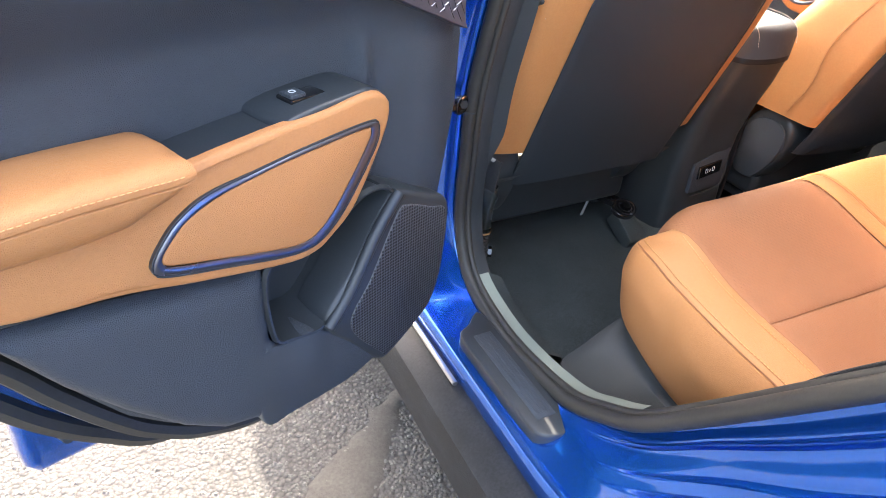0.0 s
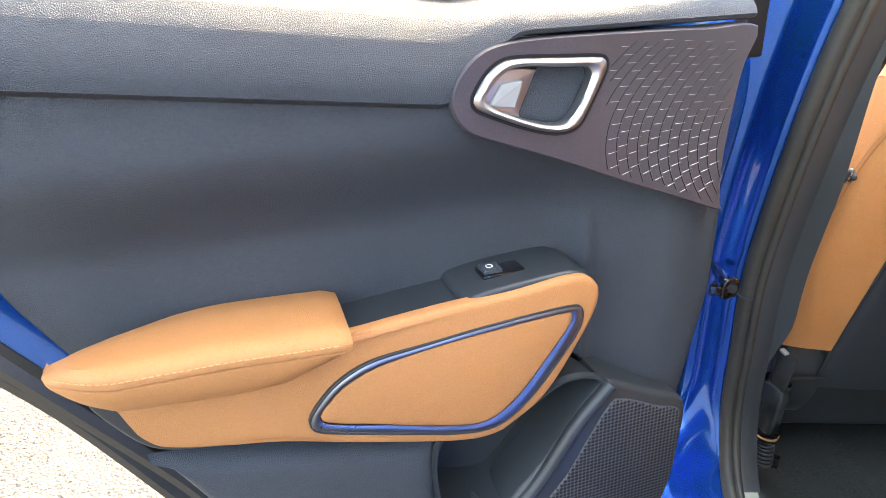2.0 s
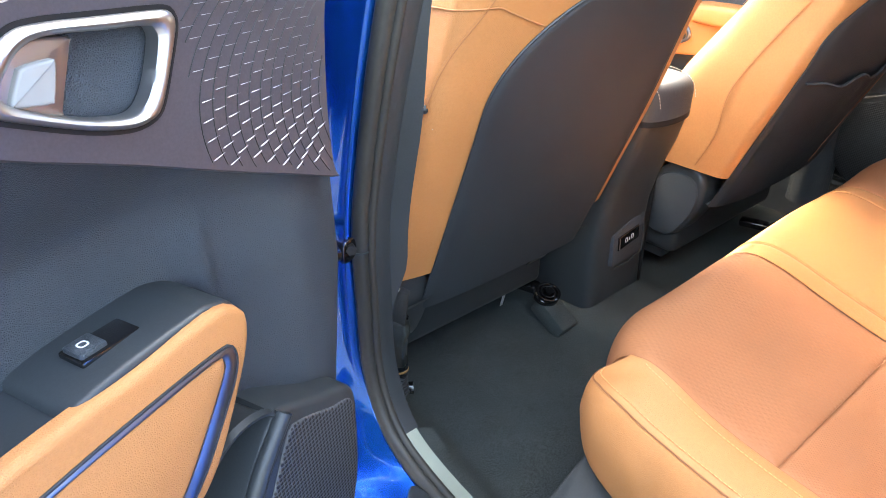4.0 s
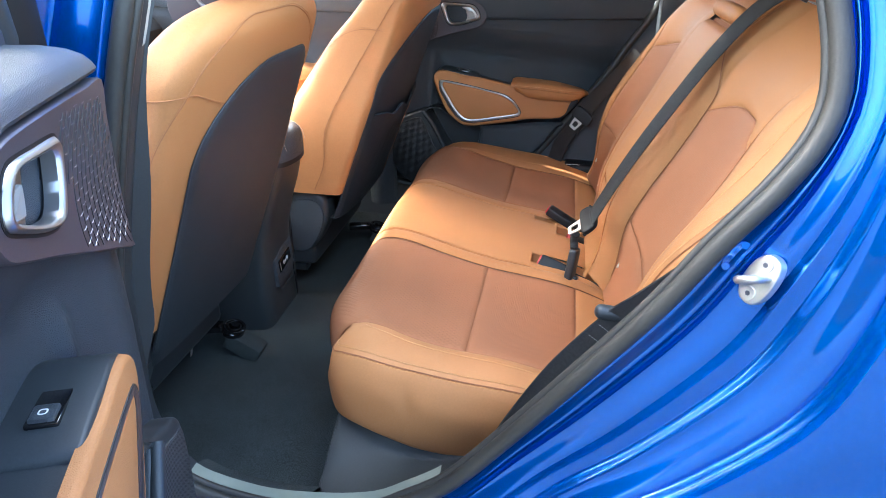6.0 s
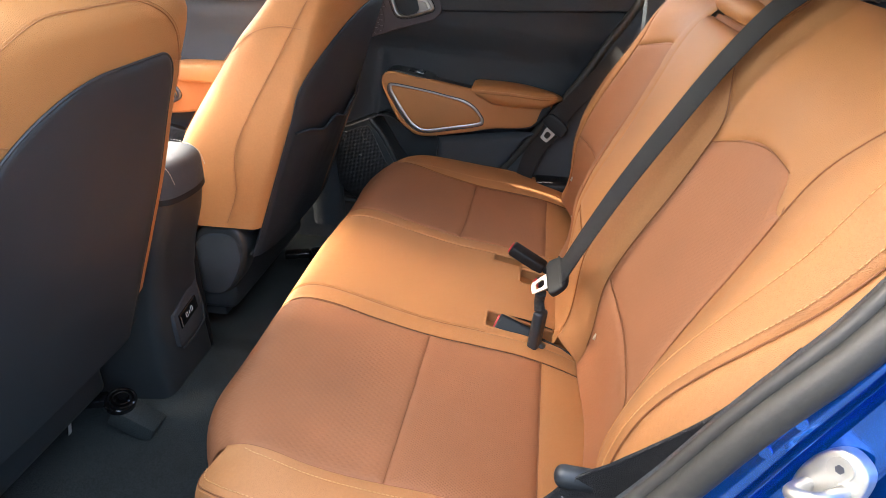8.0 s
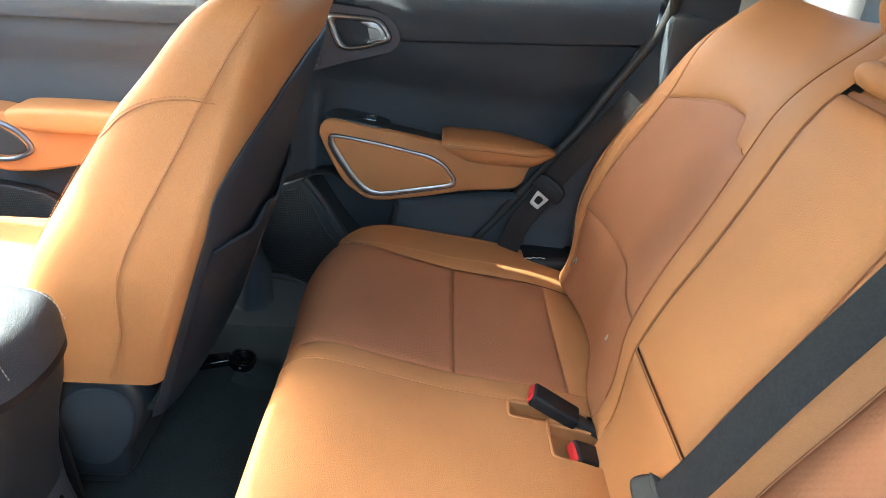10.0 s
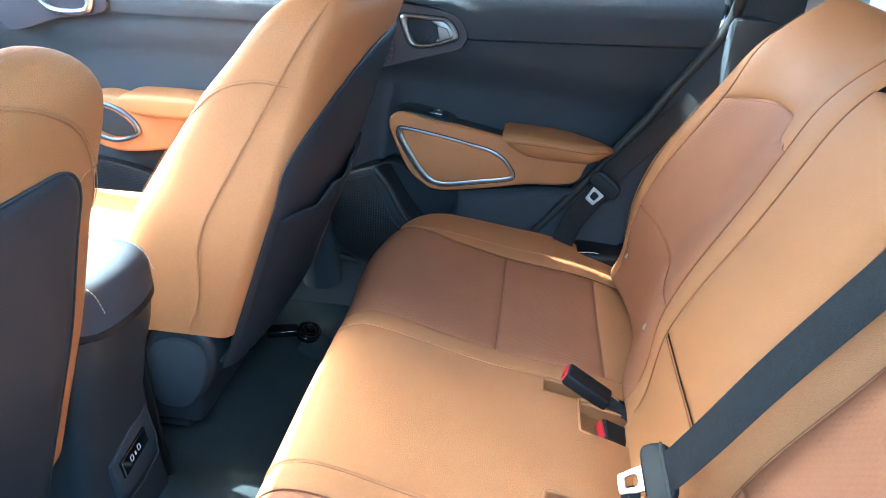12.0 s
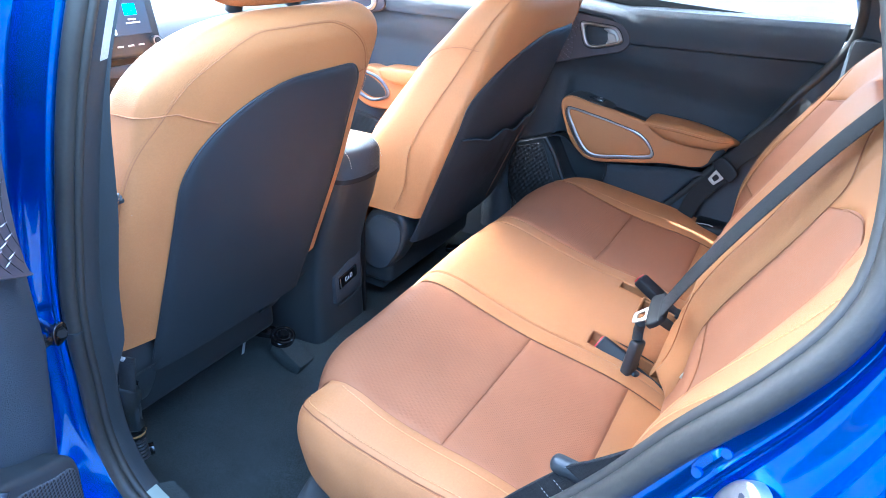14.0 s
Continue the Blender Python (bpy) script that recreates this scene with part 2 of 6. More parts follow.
def surface(S, a0, a1, b0, b1, na, nb, tuck=0.004, soft=0.007, edges=(1, 1, 1, 1), lift=0.0):
    """A panel of the surface S(a, b) between edge curves a0(b), a1(b) and b0, b1 (numbers or curves of a), tucked in along its seams.
    edges: which of a0, a1, b0, b1 are seams."""
    fa0 = a0 if callable(a0) else (lambda b: a0)
    fa1 = a1 if callable(a1) else (lambda b: a1)
    fb0 = b0 if callable(b0) else (lambda a: b0)
    fb1 = b1 if callable(b1) else (lambda a: b1)
    eps = 1e-3

    def ease(n):
        t = np.linspace(0, 1, n)
        return t - 0.11 * np.sin(2 * np.pi * t)
    P = []
    for s in ease(nb):
        row = []
        for r in ease(na):
            am = lerp(fa0(0.5), fa1(0.5), r)
            b = lerp(fb0(am), fb1(am), s)
            row.append((lerp(fa0(b), fa1(b), r), b))
        P.append(row)
    pos = np.array([[S(a, b) for a, b in row] for row in P])
    da = np.array([[S(a + eps, b) for a, b in row] for row in P]) - np.array([[S(a - eps, b) for a, b in row] for row in P])
    db = np.array([[S(a, b + eps) for a, b in row] for row in P]) - np.array([[S(a, b - eps) for a, b in row] for row in P])
    nrm = np.cross(da, db) * (-1 if S in FLIPPED else 1)
    nrm /= np.maximum(np.linalg.norm(nrm, axis=2, keepdims=True), 1e-9)
    big = 1e3
    d = np.full(pos.shape[:2], big)
    if edges[0]:
        d = np.minimum(d, np.linalg.norm(pos - pos[:, :1], axis=2))
    if edges[1]:
        d = np.minimum(d, np.linalg.norm(pos - pos[:, -1:], axis=2))
    if edges[2]:
        d = np.minimum(d, np.linalg.norm(pos - pos[:1], axis=2))
    if edges[3]:
        d = np.minimum(d, np.linalg.norm(pos - pos[-1:], axis=2))
    out = pos + nrm * (lift - tuck * np.exp(-(d / soft)))[..., None]
    return out


def tube(points, radius, seg=8, closed=False, squash=1.0):
    """A round bar along a 3D polyline."""
    pts = [Vector(p) for p in points]
    n = len(pts)
    rings, side = [], None
    for i, p in enumerate(pts):
        a, b = (pts[(i - 1) % n], pts[(i + 1) % n]) if closed else (pts[max(0, i - 1)], pts[min(n - 1, i + 1)])
        d = (b - a).normalized()
        if side is None:
            side = d.cross(Vector((0, 0, 1)))
            if side.length < 0.05:
                side = d.cross(Vector((0, 1, 0)))
        side = (side - d * side.dot(d)).normalized()
        other = side.cross(d).normalized()
        r = radius(i / max(1, n - 1)) if callable(radius) else radius
        rings.append([p + side * (math.cos(t) * r) + other * (math.sin(t) * r * squash) for t in (2 * math.pi * k / seg for k in range(seg))])
    if closed:
        rings.append(rings[0])
    bm = grid_mesh(rings, closed_u=True)
    if closed:
        bmesh.ops.remove_doubles(bm, verts=bm.verts, dist=1e-6)
    else:
        bm.verts.ensure_lookup_table()
        bm.faces.new(bm.verts[:seg])
        bm.faces.new(bm.verts[-seg:])
    return bm


def stitches(points, normals, pitch=0.006, length=0.0042, width=0.0011):
    """Small raised dashes of thread along a polyline on a surface."""
    bm = bmesh.new()
    pts = np.array(points, float)
    run = np.concatenate([[0], np.cumsum(np.linalg.norm(np.diff(pts, axis=0), axis=1))])
    at = np.arange(pitch / 2, run[-1], pitch)
    nr = np.array(normals, float)
    for s in at:
        a = Vector([np.interp(s - length / 2, run, pts[:, c]) for c in range(3)])
        b = Vector([np.interp(s + length / 2, run, pts[:, c]) for c in range(3)])
        n = Vector([np.interp(s, run, nr[:, c]) for c in range(3)]).normalized()
        side = (b - a).cross(n)
        if side.length < 1e-7:
            continue
        side = side.normalized() * (width / 2)
        lift = n * (width * 0.7)
        base = [bm.verts.new(v) for v in (a - side, a + side, b + side, b - side)]
        top = [bm.verts.new(v) for v in ((a * 0.8 + b * 0.2) + lift - side * 0.6, (a * 0.8 + b * 0.2) + lift + side * 0.6,
                                         (a * 0.2 + b * 0.8) + lift + side * 0.6, (a * 0.2 + b * 0.8) + lift - side * 0.6)]
        bm.faces.new(top)
        for i in range(4):
            j = (i + 1) % 4
            bm.faces.new((base[i], base[j], top[j], top[i]))
    return bm


def on(S, pairs, n, lift=0.0005):
    """Points and normals along a smooth curve of (a, b) pairs laid on the surface S."""
    ab = spline(pairs, n)
    e = 1e-3
    P, N = [], []
    for a, b in ab:
        p = np.array(S(a, b))
        v = np.cross(np.array(S(a + e, b)) - np.array(S(a - e, b)), np.array(S(a, b + e)) - np.array(S(a, b - e)))
        v /= max(1e-9, np.linalg.norm(v)) * (-1 if S in FLIPPED else 1)
        P.append(p + v * lift)
        N.append(v)
    return np.array(P), np.array(N)


def outline_offset(pts, d):
    """A closed 2D outline moved inwards by d (counter-clockwise or not)."""
    p = np.array(pts, float)
    area = 0.5 * np.sum(p[:, 0] * np.roll(p[:, 1], -1) - np.roll(p[:, 0], -1) * p[:, 1])
    t = np.roll(p, -1, 0) - np.roll(p, 1, 0)
    t /= np.maximum(np.linalg.norm(t, axis=1, keepdims=True), 1e-9)
    nrm = np.stack([-t[:, 1], t[:, 0]], axis=1) * (1 if area > 0 else -1)
    return p + nrm * d


def slab(outline, v0, v1, M, bevel=0.004, dome=0.0, inset_rings=(), n=64, smooth=True, back=False, vf=None):
    """A plate: a closed outline in (u, w), from depth v0 up to v1 with a rounded rim; M maps (u, v, w) into the world.
    vf(u, w): extra depth of the plate at a place."""
    o = spline(outline, n, True) if smooth else np.array(outline, float)
    add = vf or (lambda u, w: 0.0)
    rings = [[M(u, v0 + add(u, w), w) for u, w in o]]
    for k in range(4):
        a = k / 3 * math.pi / 2
        q = outline_offset(o, bevel * (1 - math.cos(a)))
        v = v1 - bevel + bevel * math.sin(a)
        rings.append([M(u, v + add(u, w), w) for u, w in q])
    for d, h in inset_rings:
        q = outline_offset(o, bevel + d)
        rings.append([M(u, v1 + h + add(u, w), w) for u, w in q])
    bm = grid_mesh(rings, closed_u=True)
    bm.verts.ensure_lookup_table()
    bm.faces.new(bm.verts[-len(o):])
    if back:
        bm.faces.new(bm.verts[:len(o)])
    bmesh.ops.triangulate(bm, faces=[f for f in bm.faces if len(f.verts) > 4])
    return bm


def ring_strip(outer, inner, v0, v1, M, n=72, bulge=0.004):
    """A frame between two closed outlines, rounded across."""
    a, b = spline(outer, n, True), spline(inner, n, True)
    j = min(range(n), key=lambda k: np.linalg.norm(b[k] - a[0]))
    b = np.roll(b, -j, 0)
    if np.linalg.norm(b[3] - a[3]) > np.linalg.norm(b[-3] - a[3]):
        b = np.roll(b[::-1], 1, 0)
    rings = [[M(u, v0, w) for u, w in a]]
    for k in range(7):
        s = k / 6
        q = a + (b - a) * s
        v = v1 + bulge * math.sin(math.pi * s)
        rings.append([M(u, v, w) for u, w in q])
    rings.append([M(u, v0, w) for u, w in b])
    return grid_mesh(rings, closed_u=True)


def plate_hole(outer, inner, v, M, n=90):
    """A flat plate with a hole, its rim turned back."""
    bm = bmesh.new()
    edges = []
    for o, dd in ((outer, 1), (inner, -1)):
        q = spline(o, n, True)
        rim = [bm.verts.new(M(u, v, w)) for u, w in outline_offset(q, 0.0015 * dd)]
        mid = [bm.verts.new(M(u, v - 0.002, w)) for u, w in q]
        low = [bm.verts.new(M(u, v - 0.022, w)) for u, w in q]
        for i in range(n):
            j = (i + 1) % n
            edges.append(bm.edges.new((rim[i], rim[j])))
            bm.faces.new((rim[i], rim[j], mid[j], mid[i]))
            bm.faces.new((mid[i], mid[j], low[j], low[i]))
    bmesh.ops.triangle_fill(bm, edges=edges, use_beauty=True)
    return bm


def inside(poly, u, w):
    r = False
    n = len(poly)
    for i in range(n):
        a, b = poly[i], poly[i - 1]
        if (a[1] > w) != (b[1] > w) and u < (b[0] - a[0]) * (w - a[1]) / (b[1] - a[1]) + a[0]:
            r = not r
    return r


def block(M, u0, u1, v0, v1, w0, w1, bevel=0.003, seg=2):
    """A box with rounded edges in the coordinates of M."""
    bm = bmesh.new()
    bmesh.ops.create_cube(bm, size=1)
    for v in bm.verts:
        v.co = Vector((lerp(u0, u1, v.co.x + 0.5), lerp(v0, v1, v.co.y + 0.5), lerp(w0, w1, v.co.z + 0.5)))
    if bevel:
        bmesh.ops.bevel(bm, geom=bm.edges, offset=bevel, segments=seg, profile=0.5, affect="EDGES")
    for v in bm.verts:
        v.co = Vector(M(*v.co))
    return bm


def world_m(x, y, z):
    return (x, y, z)


def frame_m(origin, ex, ey, ez):
    o, a, b, c = (np.array(q, float) for q in (origin, ex, ey, ez))
    return lambda u, v, w: tuple(o + a * u + b * v + c * w)


def ribbon(points, sides, thick=0.0014):
    """A strap: a polyline with a half-width vector at each point."""
    bm = bmesh.new()
    rows = []
    n = len(points)
    for i in range(n):
        p, s = Vector(points[i]), Vector(sides[i])
        d = Vector(points[min(n - 1, i + 1)]) - Vector(points[max(0, i - 1)])
        nn = s.cross(d).normalized() * (thick / 2)
        rows.append([p - s - nn * 0.3, p - s * 0.96 + nn, p + s * 0.96 + nn, p + s - nn * 0.3, p + s * 0.96 - nn, p - s * 0.96 - nn])
    bm = grid_mesh(rows, closed_u=True)
    return bm


# ---- ground and surroundings ----
def ground_sheet():
    bm = bmesh.new()
    lines = [-300, -60, -12, -4] + list(np.linspace(-3.2, 0.6, 60)) + [4, 12, 60, 300]
    rows = [[(x, y, 0.004 * noise.noise((x * 1.3, y * 1.3, 2)) if abs(x) < 4 and abs(y) < 4 else 0) for x in lines] for y in
            [-300, -60, -12, -4] + list(np.linspace(-2, 1.6, 60)) + [4, 12, 60, 300]]
    bm = grid_mesh(rows)
    ob = part("ground", bm, asphalt)
    tagged(ob, "worn light grey asphalt with exposed stone chips", "ground", kind="structure")


ground_sheet()


def gravel():
    """Loose and exposed stone chips of the asphalt beside the open door."""
    rnd = random.Random(4)
    bm = bmesh.new()
    for _ in range(5200):
        x, y = rnd.uniform(-2.7, -0.75), rnd.uniform(-0.25, 0.95)
        r = rnd.uniform(0.0025, 0.0062)
        c = Vector((x, y, r * 0.15))
        tilt = rnd.uniform(0, 6.28)
        ring = []
        for k in range(5):
            a = tilt + k * 1.2566
            q = r * rnd.uniform(0.75, 1.2)
            ring.append(bm.verts.new(c + Vector((math.cos(a) * q, math.sin(a) * q, 0))))
        top = bm.verts.new(c + Vector((rnd.uniform(-1, 1) * r * 0.3, rnd.uniform(-1, 1) * r * 0.3, r * 0.7)))
        for k in range(5):
            bm.faces.new((ring[k], ring[(k + 1) % 5], top))
    m = material("stone_chips", (0.074, 0.073, 0.068), 0.85, grain=0.3, grain_scale=300, stain=0.35, stain_scale=60)
    ob = part("stone_chips", bm, m, smooth=False)
    tagged(ob, "pale stone chips in the asphalt surface", "gravel", kind="stuff")


gravel()


def asphalt_patch():
    """Smooth mended patch in the asphalt beside the sill."""
    mid = spline([(-1.06, -0.06), (-0.95, 0.02), (-0.86, 0.10), (-0.79, 0.17), (-0.73, 0.20), (-0.66, 0.19)], 40)
    rows = []
    for i, (x, y) in enumerate(mid):
        w = 0.045 + 0.03 * noise.noise((i * 0.22, 1, 5)) + 0.02 * math.sin(i * 0.16)
        rows.append([(x + 0.6 * k * w + 0.006 * noise.noise((i * 0.9, k * 3, 2)), y - 0.8 * k * w + 0.006 * noise.noise((i * 0.9, k * 3, 8)), 0.004 * noise.noise((x * 1.3, y * 1.3, 2)) + 0.0065 - 0.006 * k * k) for k in np.linspace(-1, 1, 13)])
    m = material("mended_asphalt", (0.032, 0.031, 0.028), 0.85, grain=0.7, grain_scale=240, stain=0.3, stain_scale=18, depth=0.002, speck=0.25)
    ob = part("asphalt_patch", grid_mesh(rows), m)
    tagged(ob, "smooth mended patch in the worn asphalt", "ground", kind="structure")


asphalt_patch()

# ---- car body round the open rear doorway ----
STATIONS = [
    # seal line y, z; outer edge x, y, z
    (-0.13, 1.43, -0.69, -0.06, 1.44), (-0.055, 1.197, -0.77, 0.03, 1.20), (0.018, 0.888, -0.80, 0.09, 0.90), (0.036, 0.70, -0.81, 0.11, 0.70),
    (0.030, 0.58, -0.81, 0.10, 0.56), (-0.02, 0.495, -0.80, 0.02, 0.47), (-0.13, 0.462, -0.80, -0.12, 0.455), (-0.234, 0.465, -0.80, -0.25, 0.452),
    (-0.336, 0.487, -0.80, -0.39, 0.452), (-0.399, 0.525, -0.80, -0.48, 0.47), (-0.463, 0.575, -0.80, -0.56, 0.53), (-0.537, 0.667, -0.80, -0.66, 0.62),
    (-0.610, 0.765, -0.80, -0.76, 0.70), (-0.706, 0.897, -0.805, -0.86, 0.82), (-0.761, 0.988, -0.805, -0.90, 0.93), (-0.809, 1.060, -0.80, -0.915, 1.03),
    (-0.840, 1.120, -0.79, -0.92, 1.12), (-0.846, 1.176, -0.78, -0.925, 1.18), (-0.828, 1.26, -0.75, -0.915, 1.27), (-0.78, 1.37, -0.71, -0.87, 1.39),
    (-0.68, 1.44, -0.67, -0.72, 1.48), (-0.40, 1.475, -0.65, -0.4, 1.52)]


DOOR_SHIFT = (-0.006, -0.003, 0.020)


def seal_x(z):
    return -0.72 + 0.11 * step(1.05, 1.5, z)


RING = spline([(seal_x(z) + DOOR_SHIFT[0], y + DOOR_SHIFT[1], z + DOOR_SHIFT[2], bx + DOOR_SHIFT[0], by + DOOR_SHIFT[1], bz + DOOR_SHIFT[2]) for y, z, bx, by, bz in STATIONS], 150, True)


def jamb_rise(k):
    """How far out the pressed steel stands, across the jamb from the seal (0) to the outer edge (1)."""
    return (0.06 * step(0.20, 0.215, k) - 0.15 * step(0.0, 0.06, k) + 0.10 * step(0.10, 0.20, k) - 0.05 * step(0.222, 0.235, k) + 0.10 * step(0.24, 0.26, k)
            + 0.12 * step(0.26, 0.47, k) + 0.15 * step(0.475, 0.515, k) + 0.02 * step(0.52, 0.63, k) + 0.21 * step(0.63, 0.69, k)
            + 0.24 * step(0.69, 0.96, k) + 0.20 * step(0.965, 1.0, k))


body = thing("car_body", "glossy metallic blue car body round the open rear doorway", "car", kind="")


def jamb():
    rows = []
    for i in range(len(RING)):
        a, b = RING[i][:3], RING[i][3:]
        row = []
        for k in np.linspace(0, 1, 120):
            p = a + (b - a) * k
            fore = step(-0.30, -0.10, a[1])
            p[0] = a[0] + (b[0] - a[0]) * lerp(jamb_rise(k), 0.25 * step(0.02, 0.14, k) + 0.15 * step(0.14, 0.7, k) + 0.60 * step(0.75, 1.0, k), fore)
            sill = step(0.66, 0.50, p[2])
            p[0] = lerp(p[0], lerp(a[0], b[0], k), sill)
            row.append(tuple(p))
        # folded rim and outer skin start
        c = b + np.array([-0.014, 0.0, 0.0])
        row.append(tuple(c))
        rows.append(row)
    rows.append(rows[0])
    bm = grid_mesh(rows)
    bmesh.ops.remove_doubles(bm, verts=bm.verts, dist=1e-6)
    part("door_jamb", bm, paint, body, "pressed blue steel door jamb with creases")


jamb()


def quarter():
    """The rear quarter panel behind the doorway, out to the wheel arch."""
    cs = [r for r in RING if r[4] < -0.45 and r[5] < 1.45]
    cs.sort(key=lambda r: r[5])
    z = np.array([r[5] for r in cs])
    y = np.array([r[4] for r in cs])
    x = np.array([r[3] for r in cs])
    rows = []
    for zz in np.linspace(0.50, 1.42, 50):
        y0, x0 = np.interp(zz, z, y), np.interp(zz, z, x)
        row = []
        for k in np.linspace(0, 1, 40):
            yy = lerp(y0 - 0.001, -1.75, k)
            out = 0.045 * step(0.0, 0.35, k) * (1 - step(0.98, 1.25, zz)) + 0.02 * math.exp(-((zz - 0.88) / 0.05) ** 2) * step(0.02, 0.2, k)
            lip = 0.012 * (1 - math.exp(-k * 60))
            row.append((x0 - 0.013 - lip * 0.6 - out + 0.10 * step(0.5, 1.2, k) ** 2, yy, zz))
        rows.append(row)

    def skip(i, j):
        p = rows[i][j]
        return math.hypot(p[1] + 1.32, p[2] - 0.36) < 0.44
    bm = grid_mesh(rows, skip=skip)
    part("rear_quarter_panel", bm, paint, body)
    pts = [(-0.862, -1.32 + 0.47 * math.cos(a), 0.36 + 0.47 * math.sin(a)) for a in np.linspace(-0.2, math.pi + 0.2, 40)]
    part("wheel_arch_cladding", tube(pts, 0.034, 10), smooth_black, body, "black plastic wheel arch cladding")


quarter()


def front_door_skin():
    rows = []
    for zz in np.linspace(0.42, 1.12, 24):
        row = []
        for yy in np.linspace(0.085, 1.25, 30):
            rise = 0.045 * math.sin(math.pi * min(1, max(0, (zz - 0.35) / 0.85))) + 0.012 * math.exp(-((zz - 0.9) / 0.03) ** 2)
            row.append((-0.80 - rise, yy - 0.06 * step(0.9, 1.12, zz), zz))
        rows.append(row)
    d = thing("front_door", "closed metallic blue front door seen beyond the pillar", "car door", DOOR_SHIFT)
    part("outer_skin", grid_mesh(rows), paint, d)
    part("window", block(world_m, -0.79, -0.785, 0.10, 1.15, 1.12, 1.44, 0.002), pane_clear, d, "clear front window glass").visible_shadow = False
    part("window_belt_moulding", block(world_m, -0.825, -0.785, 0.04, 1.2, 1.108, 1.132, 0.004), smooth_black, d)
    part("rear_frame", block(world_m, -0.81, -0.77, -0.02, 0.07, 1.12, 1.45, 0.004), jet, d, "black window frame upright")


front_door_skin()


def offset_ring(d, dx):
    """The doorway line moved inwards across the opening by d and into the cabin by dx."""
    p = outline_offset(RING[:, 1:3], d)
    return [(RING[i][0] + dx, p[i][0], p[i][1]) for i in range(len(p))]


def seals():
    s = thing("door_seal", "black rubber weatherstrip seal round the doorway", "seal")
    part("outer_tube", tube(offset_ring(0.004, -0.004), 0.0115, 14, True), rubber, s)
    part("inner_lip", tube(offset_ring(0.0135, 0.006), 0.0062, 10, True), rubber, s)
    i = min(range(len(RING)), key=lambda k: abs(RING[k][1] + 0.017) + abs(RING[k][2] - 0.828) * 2)
    p = offset_ring(0.004, -0.004)
    part("seam_joint", tube([p[i], lerp(np.array(p[i]), np.array(p[i + 1]), 0.12)], 0.0133, 14), smooth_black, s, "moulded joint in the rubber")
    # trim between the seal and the cabin
    a, b, c = offset_ring(0.016, 0.010), offset_ring(0.017, 0.022), offset_ring(0.012, 0.036)
    n = len(a)
    pillar = [k for k in range(n) if RING[k][1] > -0.16 and RING[k][2] > 0.515]
    sill = [k for k in range(n) if RING[k][2] <= 0.60 and RING[k][1] > -0.53 and k not in pillar]
    fore = [k for k in sill if RING[k][1] > -0.25]
    rear = [k for k in range(n) if k not in pillar and k not in sill]

    wide = [tuple(np.array(c[k]) + (np.array(q) - np.array(c[k])) * step(0.70, 0.80, q[2]) * (1 - 0.85 * step(0.96, 1.20, q[2]))) for k, q in enumerate(offset_ring(0.030, 0.052))]
    tight = offset_ring(0.013, 0.016), offset_ring(0.010, 0.024), offset_ring(-0.016, 0.05)

    def band(keys, slim=False):
        keys = sorted(keys)
        cut = next((j for j in range(1, len(keys)) if keys[j] - keys[j - 1] > 1), None)
        if cut:
            keys = keys[cut:] + keys[:cut]
        keys = keys + [(keys[-1] + 1) % n]
        return grid_mesh([[r[k] for r in (tight if slim else (a, b, c, wide))] for k in keys])
    tr = thing("pillar_trim", "black grained plastic trim of the centre pillar", "trim", kind="structure")
    part("pillar_cover", band([k for k in pillar if RING[k][2] < 1.205]), smooth_black, tr)
    up = sorted((k for k in pillar if RING[k][2] >= 1.19), key=lambda k: RING[k][2])
    part("upper_seal_cover", grid_mesh([[a[k], b[k]] for k in up]), smooth_black, tr)
    part("rear_cover", band(rear, True), grained, tr)
    inner = offset_ring(0.017, 0.030)
    st = thing("sill_flange", "pale green grey painted metal flange inside the sill", "trim", kind="structure")
    part("flange", grid_mesh([[a[k], b[k], inner[k]] for k in sill]), greenish, st)
    part("sill_carpet", grid_mesh([[inner[k], (-0.665, inner[k][1], inner[k][2] - 0.02), (-0.64, inner[k][1], min(inner[k][2] - 0.04, 0.42)), (-0.62, inner[k][1], 0.37)] for k in fore]), carpet, st)
    part("pale_upper_trim", grid_mesh([[b[k], c[k]] for k in up]), light_trim, tr, "pale grey upper pillar trim")
    part("upper_edge", grid_mesh([[c[k], wide[k]] for k in up]), smooth_black, tr)
    bolt = thing("door_check_strap", "black door check strap bolted to the blue pillar", "hinge", (-0.770, -0.012, 0.853))
    part("strap", block(world_m, -0.026, 0.0, -0.006, 0.002, -0.008, 0.004, 0.002), gloss_black, bolt)
    part("arm", block(world_m, -0.006, 0.006, -0.002, 0.07, -0.006, 0.004, 0.002), gloss_black, bolt)
    part("bracket", slab([(-0.012, -0.013), (0.008, -0.014), (0.014, -0.004), (0.011, 0.011), (-0.004, 0.014), (-0.013, 0.006)], -0.003, 0.003, frame_m((0, 0, 0), (0.9, 0.4, 0), (0.4, -0.9, 0), (0, 0, 1)), 0.0015, n=24), gloss_black, bolt)
    part("bolt", tube([(0.003, 0.0, 0.002), (-0.001, -0.010, 0.003)], 0.0065, 6), jet, bolt)
    part("pin", tube([(-0.020, 0.0, -0.010), (-0.020, -0.002, 0.008)], 0.0035, 8), jet, bolt)


seals()


